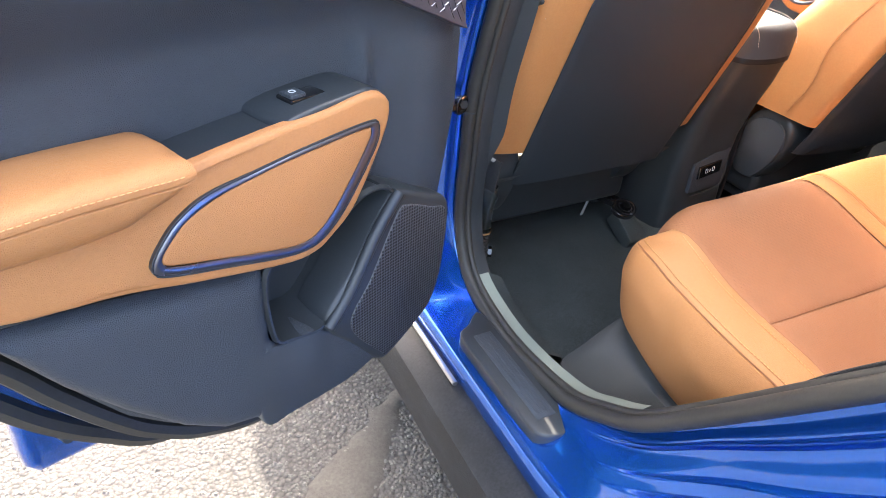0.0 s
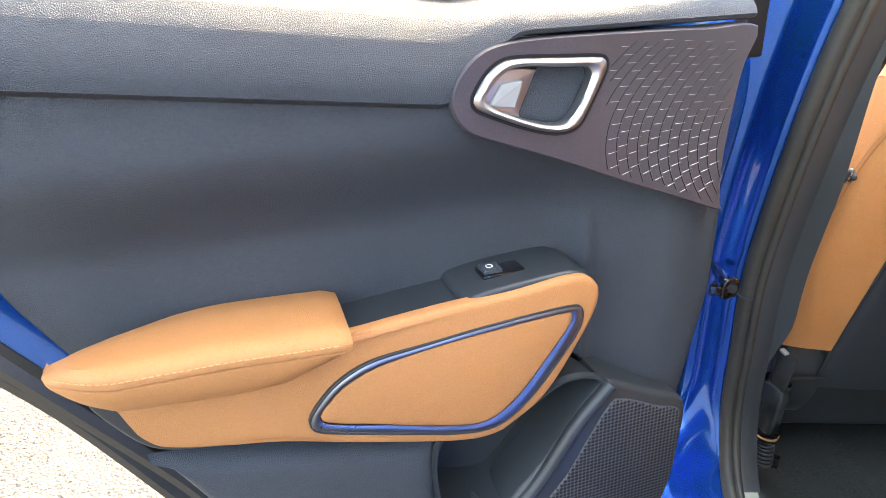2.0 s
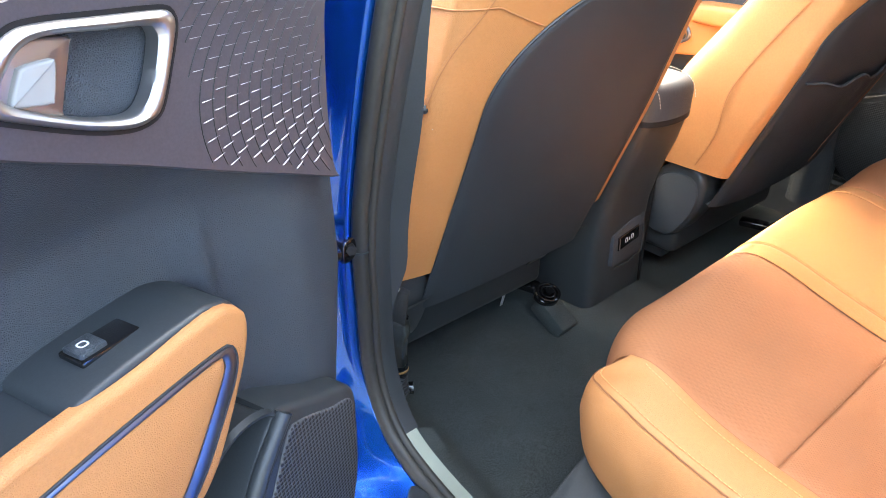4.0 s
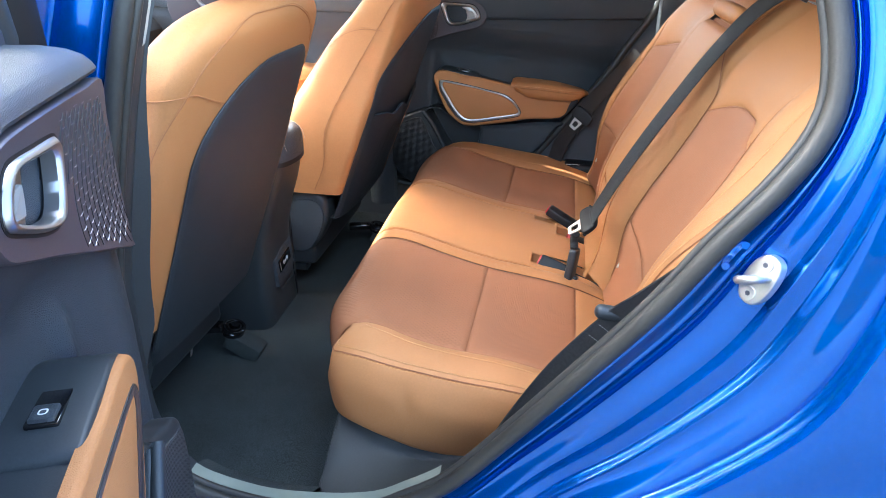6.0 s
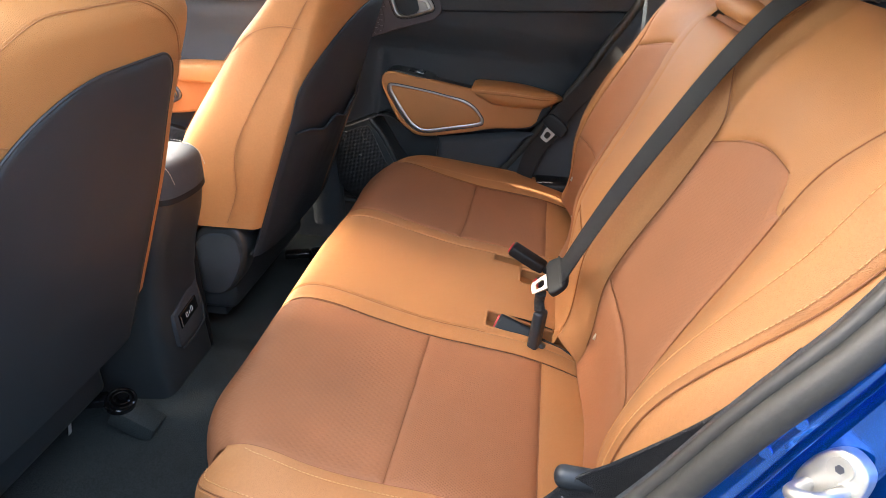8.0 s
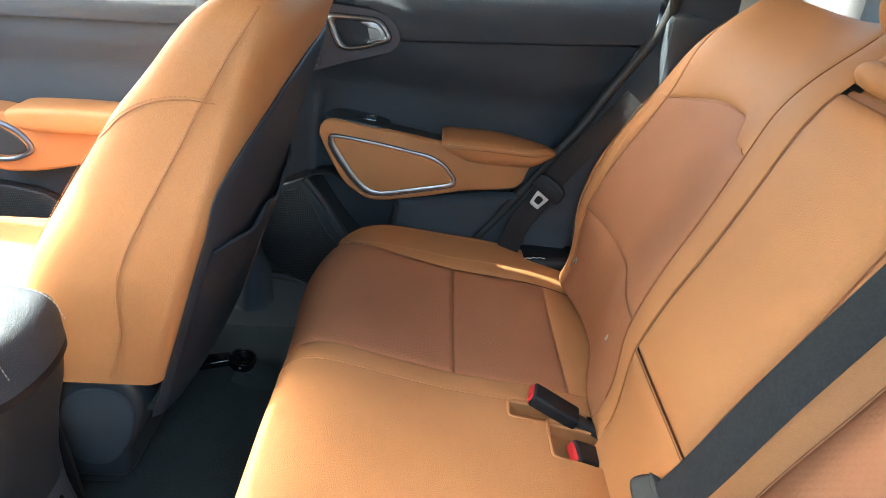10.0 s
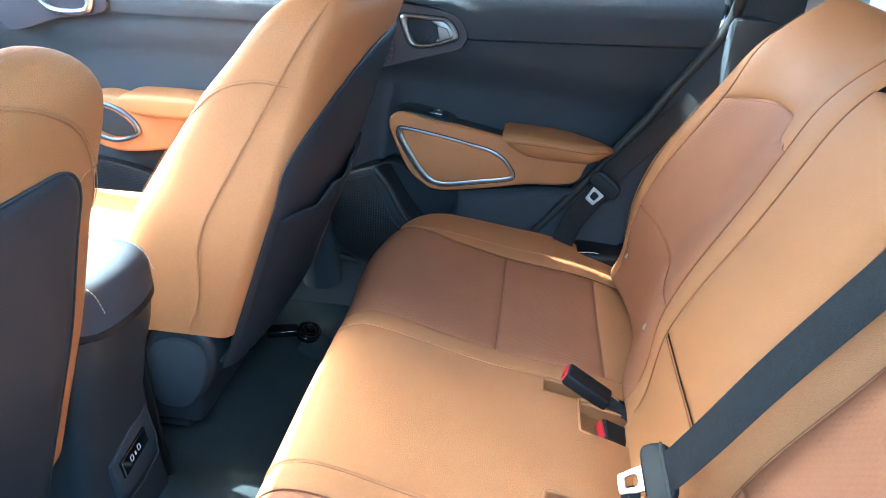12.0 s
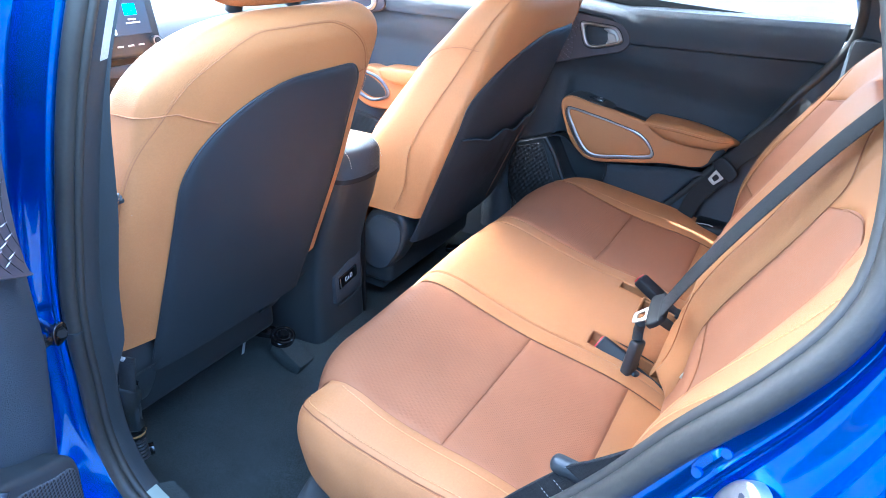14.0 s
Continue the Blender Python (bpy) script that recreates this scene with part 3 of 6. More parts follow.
def sill():
    s = thing("door_sill", "blue painted sill with black cladding below", "sill", DOOR_SHIFT)
    rows = []
    for yy in np.linspace(-0.62, 1.1, 40):
        lift = 0.12 * step(-0.40, -0.62, yy) ** 1.5
        prof = [(-0.80, 0.452), (-0.806, 0.449), (-0.812, 0.442), (-0.815, 0.43), (-0.812, 0.40)]
        rows.append([(x, yy, z + lift) for x, z in prof])
    part("blue_edge", grid_mesh(rows), paint, s)
    rows = []
    for yy in np.linspace(-0.70, 1.1, 50):
        lift = 0.16 * step(-0.38, -0.70, yy) ** 1.4
        prof = [(-0.805, 0.405), (-0.818, 0.402), (-0.828, 0.40), (-0.855, 0.392), (-0.868, 0.38), (-0.872, 0.35), (-0.86, 0.26), (-0.82, 0.20), (-0.70, 0.19)]
        rows.append([(x, yy, z + lift) for x, z in prof])
    part("cladding", grid_mesh(rows), rocker, s, "scuffed black plastic rocker cladding")
    pts = [(-0.823, y, 0.409) for y in np.linspace(-0.17, 1.0, 20)]
    part("bright_strip", tube(pts, 0.005, 8), chrome, s, "bright strip along the cladding")
    # treadplate
    p = thing("sill_plate", "black ribbed plastic sill plate on the sill", "sill plate", DOOR_SHIFT)
    M = frame_m((0, 0, 0), (0, 1, 0), (0, 0, 1), (1, 0, 0))
    out = [(-0.085, -0.742), (-0.11, -0.772), (-0.125, -0.796), (-0.17, -0.799), (-0.33, -0.796), (-0.362, -0.786), (-0.372, -0.752), (-0.36, -0.728), (-0.30, -0.726),
           (-0.18, -0.732), (-0.11, -0.732)]
    part("plate", slab(out, 0.450, 0.4755, M, 0.004), smooth_black, p)
    for x, w in ((-0.762, 0.004), (-0.772, 0.003), (-0.752, 0.003)):
        part("rib", block(world_m, x - w / 2, x + w / 2, -0.325, -0.15, 0.466, 0.4785, 0.001), grained, p)
    part("recess", block(world_m, -0.779, -0.745, -0.335, -0.14, 0.466, 0.4768, 0.002), grained, p)


sill()


def striker():
    s = thing("door_striker", "bright metal door striker bolted to the blue jamb", "door striker", (-0.744, -0.8055, 0.9815))
    n = np.array((-0.62, 0.74, 0.25))
    n /= np.linalg.norm(n)
    u = np.array((0.0, -0.30, 0.954))
    u -= n * (u @ n)
    u /= np.linalg.norm(u)
    M = frame_m((0, 0, 0), u, n, np.cross(u, n))
    out = [(0.030, 0.004), (0.024, 0.014), (0.006, 0.018), (-0.016, 0.016), (-0.029, 0.008), (-0.030, -0.006), (-0.022, -0.014), (-0.004, -0.018), (0.016, -0.015), (0.028, -0.007)]
    part("plate", slab(out, -0.010, 0.003, M, 0.0025), zinc, s)
    e = np.array((0.69, 0.55, -0.45))
    e -= n * (e @ n)
    e /= np.linalg.norm(e)
    legs = [(-0.011, 0.0), (-0.011, 0.012), (-0.010, 0.024), (-0.005, 0.030), (0.005, 0.030), (0.010, 0.024), (0.011, 0.012), (0.011, 0.0)]
    part("loop", tube(spline([e * a + n * b for a, b in legs], 40), 0.0048, 12), zinc, s)
    for k in (0.0185, -0.0185):
        part("screw", tube([M(k, 0.001, 0.0), M(k, 0.0058, 0.0)], 0.0080, 14), zinc, s)
        part("screw_socket", tube([M(k, 0.004, 0.0), M(k, 0.0062, 0.0)], 0.0030, 6), blue_steel, s)
    c = thing("jamb_clip", "small blue painted bracket with two screws on the jamb", "clip", (-0.716, -0.786, 0.994))
    K = frame_m((0, 0, 0), (0.0, -0.50, 0.866), (-0.93, 0.30, 0.20), (0.0, 0.866, 0.50))
    part("clip_body", slab([(-0.018, -0.008), (0.018, -0.008), (0.020, 0.004), (0.012, 0.010), (-0.012, 0.010), (-0.020, 0.004)], -0.016, 0.002, K, 0.002, n=40), paint, c)
    part("clip_tongue", block(K, -0.006, 0.010, 0.0, 0.006, -0.014, -0.002, 0.002), paint, c)
    for k in (-0.016, 0.016):
        part("screw", tube([K(k, 0.0, 0.002), K(k, 0.0042, 0.002)], 0.0042, 12), paint, c)


striker()


# ---- cabin shell ----
def cabin():
    f = thing("cabin_floor", "black carpeted cabin floor with a raised seat crossmember", "floor", kind="structure")
    rows = []
    for yy in np.linspace(-0.60, 1.5, 90):
        row = []
        for xx in np.linspace(-0.645, 0.645, 70):
            z = 0.365 + 0.075 * step(0.31, 0.45, yy) - 0.10 * step(0.45, 0.7, yy)
            z += 0.07 * math.exp(-((xx + 0.03) / 0.13) ** 4) * step(0.55, -0.1, yy)
            z += 0.05 * step(0.57, 0.645, abs(xx)) + 0.002 * noise.noise((xx * 25, yy * 25, 0))
            row.append((xx, yy, z))
        rows.append(row)
    part("carpet", grid_mesh(rows), carpet, f)
    r = thing("roof", "car roof with a pale headliner", "ceiling", kind="structure")
    rows = [[(x, y, 1.50 + 0.05 * math.cos(x * 2.2) - 0.05 * step(-0.9, -1.6, y)) for x in np.linspace(-0.64, 0.77, 22)] for y in np.linspace(-1.6, 0.52, 20)]
    part("headliner", grid_mesh(rows), headliner, r)
    rows = [[(x, y, z + 0.04) for x, y, z in row] for row in rows]
    part("roof_skin", grid_mesh(rows), paint, r)
    # windscreen pillars, right roof rail, tailgate
    q = thing("windscreen", "clear windscreen glass in its frame", "windscreen", kind="structure")
    part("glass_pane", grid_mesh([[(x, 0.52 + 0.90 * k, 1.54 - 0.50 * k) for x in np.linspace(-0.62 - 0.08 * k, 0.62 + 0.08 * k, 8)] for k in np.linspace(0, 1, 8)]),
         pane_clear, q).visible_shadow = False
    for s in (-1, 1):
        part("pillar", tube([(s * 0.61, 0.40, 1.52), (s * 0.66, 0.85, 1.33), (s * 0.72, 1.45, 1.02)], 0.035, 10), grained, q)
    g = thing("tailgate", "dark tailgate trim behind the rear seat", "tailgate", kind="structure")
    part("lower_panel", block(world_m, -0.62, 0.62, -1.62, -1.58, 0.40, 1.10, 0.01), grained, g)
    part("glass_pane", grid_mesh([[(x, -1.60 + 0.25 * k, 1.10 + 0.36 * k) for x in np.linspace(-0.60, 0.60, 6)] for k in np.linspace(0, 1, 6)]), pane_dark, g).visible_shadow = False
    part("load_floor", block(world_m, -0.62, 0.62, -1.60, -0.80, 0.55, 0.58, 0.005), carpet, g)
    w = thing("side_wall", "right cabin side with pillars and roof rail", "wall", kind="structure")
    part("lower_wall", block(world_m, 0.79, 0.83, -1.62, 1.5, 0.25, 1.08, 0.01), grained, w)
    part("roof_rail", tube([(0.60, -1.5, 1.45), (0.60, -0.4, 1.50), (0.60, 0.42, 1.50)], 0.045, 10), headliner, w)
    part("centre_pillar", tube([(0.70, 0.02, 0.45), (0.705, 0.03, 0.9), (0.69, 0.01, 1.12), (0.60, -0.08, 1.49)], 0.05, 12), grained, w)
    part("rear_pillar", tube([(0.70, -0.98, 0.75), (0.70, -1.02, 1.10), (0.62, -0.98, 1.48)], 0.06, 12), light_trim, w, "pale grey rear pillar trim")
    part("quarter_trim", block(world_m, 0.66, 0.74, -1.6, -0.84, 0.50, 1.16, 0.02), grained, w)
    part("rear_quarter_post", block(world_m, 0.60, 0.70, -1.6, -1.15, 1.14, 1.5, 0.02), headliner, w)
    far = [(-x, y, z) for x, y, z in offset_ring(0.0, 0.02) if y < -0.20 and z > 0.55]
    part("far_door_seal", tube(far, 0.012, 10), rubber, w, "black rubber seal of the far doorway")
    part("far_seal_cover", grid_mesh([[(x + 0.06, y - 0.03, z + 0.01), (x, y, z), (x - 0.03, y - 0.06, z + 0.01), (x - 0.05, y - 0.20, z + 0.02)] for x, y, z in far]), grained, w)
    v = thing("left_side_wall", "left cabin side behind the doorway", "wall", kind="structure")
    part("quarter_trim", block(world_m, -0.71, -0.655, -1.6, -0.90, 0.50, 1.16, 0.02), grained, v)
    part("rear_pillar", tube([(-0.67, -0.93, 0.75), (-0.67, -0.95, 1.10), (-0.60, -0.90, 1.48)], 0.05, 12), headliner, v)
    part("roof_rail", tube([(-0.585, -1.5, 1.45), (-0.60, -0.72, 1.505), (-0.60, -0.3, 1.525), (-0.6, 0.42, 1.52)], 0.03, 10), headliner, v)
    part("front_lower_wall", block(world_m, -0.72, -0.66, 0.13, 1.5, 0.25, 1.10, 0.01), grained, v)


cabin()


# ---- rear bench ----
PROFILE = [(-0.78, 0.585), (-0.70, 0.625), (-0.62, 0.652), (-0.53, 0.667), (-0.45, 0.680), (-0.36, 0.703), (-0.28, 0.726), (-0.232, 0.729), (-0.198, 0.708), (-0.183, 0.665),
           (-0.188, 0.60), (-0.203, 0.53), (-0.222, 0.46)]
PROF = spline(PROFILE, 200)


def prof(y):
    """Profile by a parameter that equals y on the flat top, and goes on past -0.25 down the front face."""
    run = (y + 0.78) / 0.86
    i = min(199.0, max(0.0, run * 199))
    k = int(min(198, i))
    return PROF[k] + (PROF[k + 1] - PROF[k]) * (i - k)


def cushion(a, b):
    s, a = (1 if a >= 0 else -1), abs(a)
    y, z = prof(b)
    front = step(-0.42, -0.22, y)
    y -= (0.115 if s < 0 else 0.030) * step(0.40, 0.66, a) ** 1.3 * front
    crown = 0.006 * math.exp(-(a / 0.12) ** 2) - (0.010 if s > 0 else 0.003) * math.exp(-((a - 0.345) / 0.13) ** 2)
    z += crown * step(-0.74, -0.6, y) * step(0.60, 0.66, z)
    if s > 0:
        z -= 0.010 * step(0.22, 0.50, a)
        y += 0.014 * math.exp(-((a - 0.40) / 0.12) ** 2) * front
    else:
        z += 0.018 * min(1.0, max(0.0, (a - 0.19) / 0.33)) * step(-0.75, -0.50, y) * step(-0.30, -0.52, y)
    x = a
    z += 0.0012 * noise.noise((s * a * 9, b * 9, 3))
    return (s * x, y, z)


def b_at(y):
    """The parameter of the profile at a place y on the flat top."""
    return min(np.linspace(-0.78, -0.20, 400), key=lambda b: abs(prof(b)[0] - y))


CROSS, REAR = b_at(-0.454), b_at(-0.642)
bench = thing("rear_bench_seat", "tan leather rear bench with quilted inserts and folded armrest", "car seat")


def in_notch(x, y):
    return (0.035 < x < 0.112 and y < -0.592) or (0.105 < x < 0.142 and y < -0.535) or (-0.134 < x < -0.086 and y < -0.540)


def side_panels(s, E):
    """Bolster top between two seams that meet at the front corner, and the side that wraps round the corner."""
    n = 90
    line_a = on(cushion, [(s * E, b) for b in np.linspace(-0.196, -0.77, 14)], n, 0.0)[0]
    first = line_a[0] * np.array([s, 1, 1])
    wider, taller, ahead = (0.078, 0.016, 0.022) if s > 0 else (0.014, 0.024, 0.0)

    def out(pts, rise=1.0):
        moved = [np.array(p) + np.array([lerp(E - 0.493, wider, min(1, i / 3.5)), ahead * max(0, 1 - i / 7), taller * rise * min(1, i / 3)]) * (i > 0 or p[0] == 0.500 or p[0] == 0.497) for i, p in enumerate(pts)]
        return spline(moved, n) * np.array([s, 1, 1])
    line_b = out([first, (0.532, -0.236, 0.688), (0.560, -0.262, 0.689), (0.576, -0.300, 0.683), (0.583, -0.350, 0.675), (0.583, -0.45, 0.661), (0.578, -0.55, 0.648), (0.57, -0.66, 0.622), (0.56, -0.77, 0.58)])
    belly = out([(0.500, -0.2135, 0.615), (0.540, -0.226, 0.622), (0.574, -0.258, 0.625), (0.592, -0.310, 0.617), (0.598, -0.37, 0.605), (0.599, -0.45, 0.588), (0.594, -0.55, 0.58), (0.585, -0.66, 0.57), (0.575, -0.77, 0.55)], 0.65)
    low = out([(0.497, -0.222, 0.535), (0.528, -0.238, 0.543), (0.556, -0.274, 0.545), (0.571, -0.33, 0.530), (0.576, -0.39, 0.514), (0.574, -0.46, 0.503), (0.570, -0.56, 0.50), (0.565, -0.66, 0.50), (0.56, -0.77, 0.50)], 0.3)
    under = low + np.array([-s * 0.035, -0.03, -0.012])
    rows = []
    for k in range(n):
        a, b = line_a[k], line_b[k]
        wide = np.linalg.norm(b - a)
        row = []
        for t in np.linspace(0, 1, 18):
            d = min(t, 1 - t) * wide
            rise = 0.16 * wide * 4 * t * (1 - t) * 0.25 - 0.002 * math.exp(-d / 0.005) * min(1, wide / 0.02)
            row.append(tuple(a + (b - a) * t + np.array([s * 0.1, 0.0, 1.0]) * rise))
        rows.append(row)
    part("bolster_top", grid_mesh(rows), leather_side, bench, "smooth tan leather side bolster")
    rows = []
    for k in range(n):
        curve = spline([line_b[k] + np.array([-s * 0.004, 0, -0.004]), line_b[k] + np.array([s * 0.004, 0.001, -0.004]), line_b[k] * 0.55 + belly[k] * 0.45 + np.array([s * 0.006, 0.002, 0.004]), belly[k], low[k], under[k]], 26)
        fold = 0.004 * math.exp(-((line_b[k][1] + 0.375) / 0.016) ** 2)
        rows.append([tuple(p - np.array([s, 0, 0]) * fold * math.exp(-((i - 7) / 3.5) ** 2)) for i, p in enumerate(curve)])
    part("bolster_side", grid_mesh(rows), leather_side, bench)
    # leather lap that closes the front corner under the seams
    drop = np.array([0, -0.0012, -0.0030])
    inner = on(cushion, [(s * (E - 0.006), b) for b in np.linspace(-0.06, -0.35, 10)], 40, -0.004)[0]
    outer = spline([belly[0] + drop, (belly[0] + line_b[0]) / 2 + np.array([s * 0.004, 0.002, 0.004]) + drop, line_b[0] + drop, line_b[5] + drop, line_b[12] + drop, line_b[22] + drop], 40)
    part("corner_lap", grid_mesh([[tuple(p + (q - p) * t) for t in (0, 0.34, 0.67, 1)] for p, q in zip(inner, outer)]), leather_side, bench)
    up = np.array([s * 0.25, 0.05, 0.96])
    part("seam", tube(line_b + np.array([s * 0.001, 0, -0.0025]), 0.0011, 6), seam_dark, bench)
    k0 = 6
    part("stitching", stitches((line_b + (line_a - line_b) * 0.10 + np.array([0, 0, 0.0022]))[k0:], [up] * (n - k0), 0.0055, 0.004, 0.0015), thread, bench)
    mix = np.linspace(0.16, 0.34, n)[:, None]
    mid = line_a + (line_b - line_a) * mix
    wide = np.linalg.norm(line_b - line_a, axis=1)[:, None]
    mid = mid + np.array([s * 0.1, 0, 1.0]) * (0.16 * wide * 4 * mix * (1 - mix) * 0.25 + 0.0004)
    part("stitching", stitches(mid[k0:], [up] * (n - k0), 0.0055, 0.0038, 0.0013), thread, bench, "pale orange stitching")


def bench_panels():
    C, D, E = 0.150, 0.190, 0.528

    def add(name, mat, a0, a1, b0, b1, na, nb, label="", skip=None, tuck=0.004, soft=0.006):
        P = surface(cushion, a0, a1, b0, b1, na, nb, tuck, soft)
        sk = (lambda i, j: skip(*(P[i][j] + P[i + 1][j + 1])[:2] / 2)) if skip else None
        part(name, grid_mesh(P, skip=sk), mat, bench, label)
    far = 0.075
    add("centre_panel", leather, -C, C, -0.74, far, 120, 150, "smooth tan leather centre panel", in_notch, 0.0022, 0.004)
    for s in (1, -1):
        lo, hi = (D, E) if s > 0 else (-E, -D)
        add("quilted_insert", leather_quilt, lo, hi, CROSS, far, 50, 90, "quilted darker tan insert")
        add("fine_insert", leather_fine, lo, hi, REAR, CROSS, 50, 40, "finely embossed darker tan insert")
        add("rear_strip", leather, lo, hi, -0.77, REAR, 40, 16)
        lo, hi = (C, D) if s > 0 else (-D, -C)
        add("seam_strip", leather, lo, hi, -0.77, far, 10, 110, "", in_notch, 0.0022, 0.004)
        side_panels(s, E)
        ab = [(s * (C - 0.004), b) for b in np.linspace(-0.53, 0.0, 8)]
        part("piping", tube(on(cushion, ab, 90, -0.001)[0], 0.0022, 6), leather, bench)
    def seam(ab, n=90, r=0.0007):
        part("seam", tube(on(cushion, ab, n, -0.0022)[0], r, 5), seam_dark, bench)
    for s in (1, -1):
        for a in (C, D, E):
            seam([(s * a, b) for b in np.linspace(-0.70 if a != C else -0.53, 0.05, 10)])
        seam([(s * a, CROSS) for a in np.linspace(D, E, 6)], 40)
        seam([(s * a, REAR) for a in np.linspace(D, E, 6)], 40)
        seam([(s * a, b) for a, b in ((D, REAR), (D - 0.02, -0.68), (D - 0.03, -0.72))], 14)
    # walls of the buckle pockets
    for x0, x1, y0, y1 in ((0.035, 0.112, -0.72, -0.592), (0.106, 0.142, -0.66, -0.535), (-0.134, -0.086, -0.70, -0.540)):
        bm = bmesh.new()
        q = [(x0, y0), (x0, y1), (x1, y1), (x1, y0)]
        level = [cushion(x, b_at(y))[2] for x, y in q]
        top = [bm.verts.new((x, y, z + 0.001)) for (x, y), z in zip(q, level)]
        bot = [bm.verts.new((x, y, z - 0.022)) for (x, y), z in zip(q, level)]
        bm.faces.new(bot[::-1])
        for i in range(4):
            bm.faces.new((top[i], top[(i + 1) % 4], bot[(i + 1) % 4], bot[i]))
        edge = [(x0, y0)] + [tuple(p) for p in spline([(x0, y1 - 0.01), (x0 + 0.002, y1 - 0.002), (x0 + 0.01, y1), (x1 - 0.01, y1), (x1 - 0.002, y1 - 0.002), (x1, y1 - 0.01)], 24)] + [(x1, y0)]
        part("pocket_rim", tube([(x, y, cushion(x, b_at(y))[2] - 0.0015) for x, y in edge], 0.0032, 8), leather, bench)
        part("buckle_pocket", bm, leather, bench, smooth=False)
    under = block(world_m, -0.53, 0.53, -0.80, -0.30, 0.42, 0.60, 0.01)
    part("under_frame", under, smooth_black, bench)


bench_panels()


cover_grey = material("dark_grey_plastic_cover", (0.034, 0.038, 0.038), 0.5, grain=0.5, grain_scale=700, cells=True, stain=0.12)


def seat_base_trim():
    t = thing("seat_base_trim", "black plastic kick panel below the rear seat", "trim", (-0.010, -0.003, 0.018), kind="structure")
    rows = []
    for xx in np.linspace(-0.53, 0.53, 60):
        r = 0.115 * step(0.40, 0.66, abs(xx)) ** 1.3
        rows.append([(xx, y - r, z) for y, z in ((-0.235, 0.53), (-0.225, 0.50), (-0.21, 0.45), (-0.19, 0.395), (-0.175, 0.36))])
    part("kick_panel", grid_mesh(rows), felt, t)
    # smooth cover between cushion and sill: wall under the cushion, then a ramp out to the flange
    n = 70
    wall = spline([(-0.485, -0.236, 0.548), (-0.515, -0.246, 0.552), (-0.545, -0.272, 0.552), (-0.562, -0.32, 0.545), (-0.568, -0.39, 0.535), (-0.566, -0.46, 0.53), (-0.56, -0.60, 0.53)], n)
    foot = spline([(-0.497, -0.229, 0.520), (-0.527, -0.240, 0.512), (-0.556, -0.268, 0.506), (-0.576, -0.315, 0.496), (-0.585, -0.39, 0.490), (-0.585, -0.46, 0.505), (-0.58, -0.60, 0.56)], n)
    rim = spline([(-0.515, -0.226, 0.520), (-0.56, -0.226, 0.498), (-0.61, -0.227, 0.472), (-0.655, -0.235, 0.455), (-0.675, -0.31, 0.474), (-0.682, -0.40, 0.512), (-0.684, -0.475, 0.556), (-0.684, -0.60, 0.68)], n)
    rows = []
    for k in range(n):
        c = spline([wall[k], wall[k] * 0.4 + foot[k] * 0.6, foot[k], foot[k] * 0.86 + rim[k] * 0.14 + np.array([0, 0, -0.002]), foot[k] * 0.4 + rim[k] * 0.6 + np.array([0, 0, 0.002]), rim[k]], 24)
        rows.append([tuple(p) for p in c])
    part("sill_cover", grid_mesh(rows), cover_grey, t, "smooth dark grey plastic cover inside the sill")
    front = [k for k in range(n) if rim[k][1] > -0.245]
    rows = [[tuple(rim[k] + np.array([0, 0.012 * w, -q])) for w, q in ((0, 0.0), (0.4, 0.006), (0.7, 0.03), (1.0, 0.16))] for k in front]
    part("cover_end", grid_mesh(rows), felt, t)


seat_base_trim()

# ---- rear backrest ----
LEAN_BACK = 0.44
BN = np.array([0, 1, LEAN_BACK]) / math.hypot(1, LEAN_BACK)


def backrest(x, z):
    a = abs(x)
    h = 0.022 * math.exp(-((a - 0.545) / 0.06) ** 2)
    h -= 0.010 * math.exp(-((x - (0.39 if x > 0 else -0.31)) / 0.10) ** 2)
    h += 0.034 * step(-0.165, -0.10, x) * step(0.36, 0.16, x)
    h += 0.026 * math.exp(-((a - 0.60) / 0.07) ** 2) * math.exp(-((z - 0.90) / 0.14) ** 2)
    h += 0.010 * math.exp(-((z - 0.84) / 0.10) ** 2) - 0.030 * step(0.80, 0.66, z) - 0.065 * step(1.06, 1.27, z) ** 1.6
    edge = 0.655 - 0.05 * step(1.0, 1.24, z) ** 2 - 0.03 * step(0.85, 0.68, z)
    if a > edge - 0.06:
        e = min(1.0, (a - (edge - 0.06)) / 0.06)
        h -= 0.055 * (1 - math.sqrt(max(0, 1 - e * e)))
    if a > edge:
        h -= 0.055 + (a - edge) * 3
        x = math.copysign(edge + (a - edge) * 0.15, x)
    h += 0.0012 * noise.noise((x * 8, z * 8, 7))
    p = np.array([x, -0.712 - LEAN_BACK * (z - 0.74), z]) + BN * h
    return tuple(p)


back = bench
FLIPPED.add(backrest)


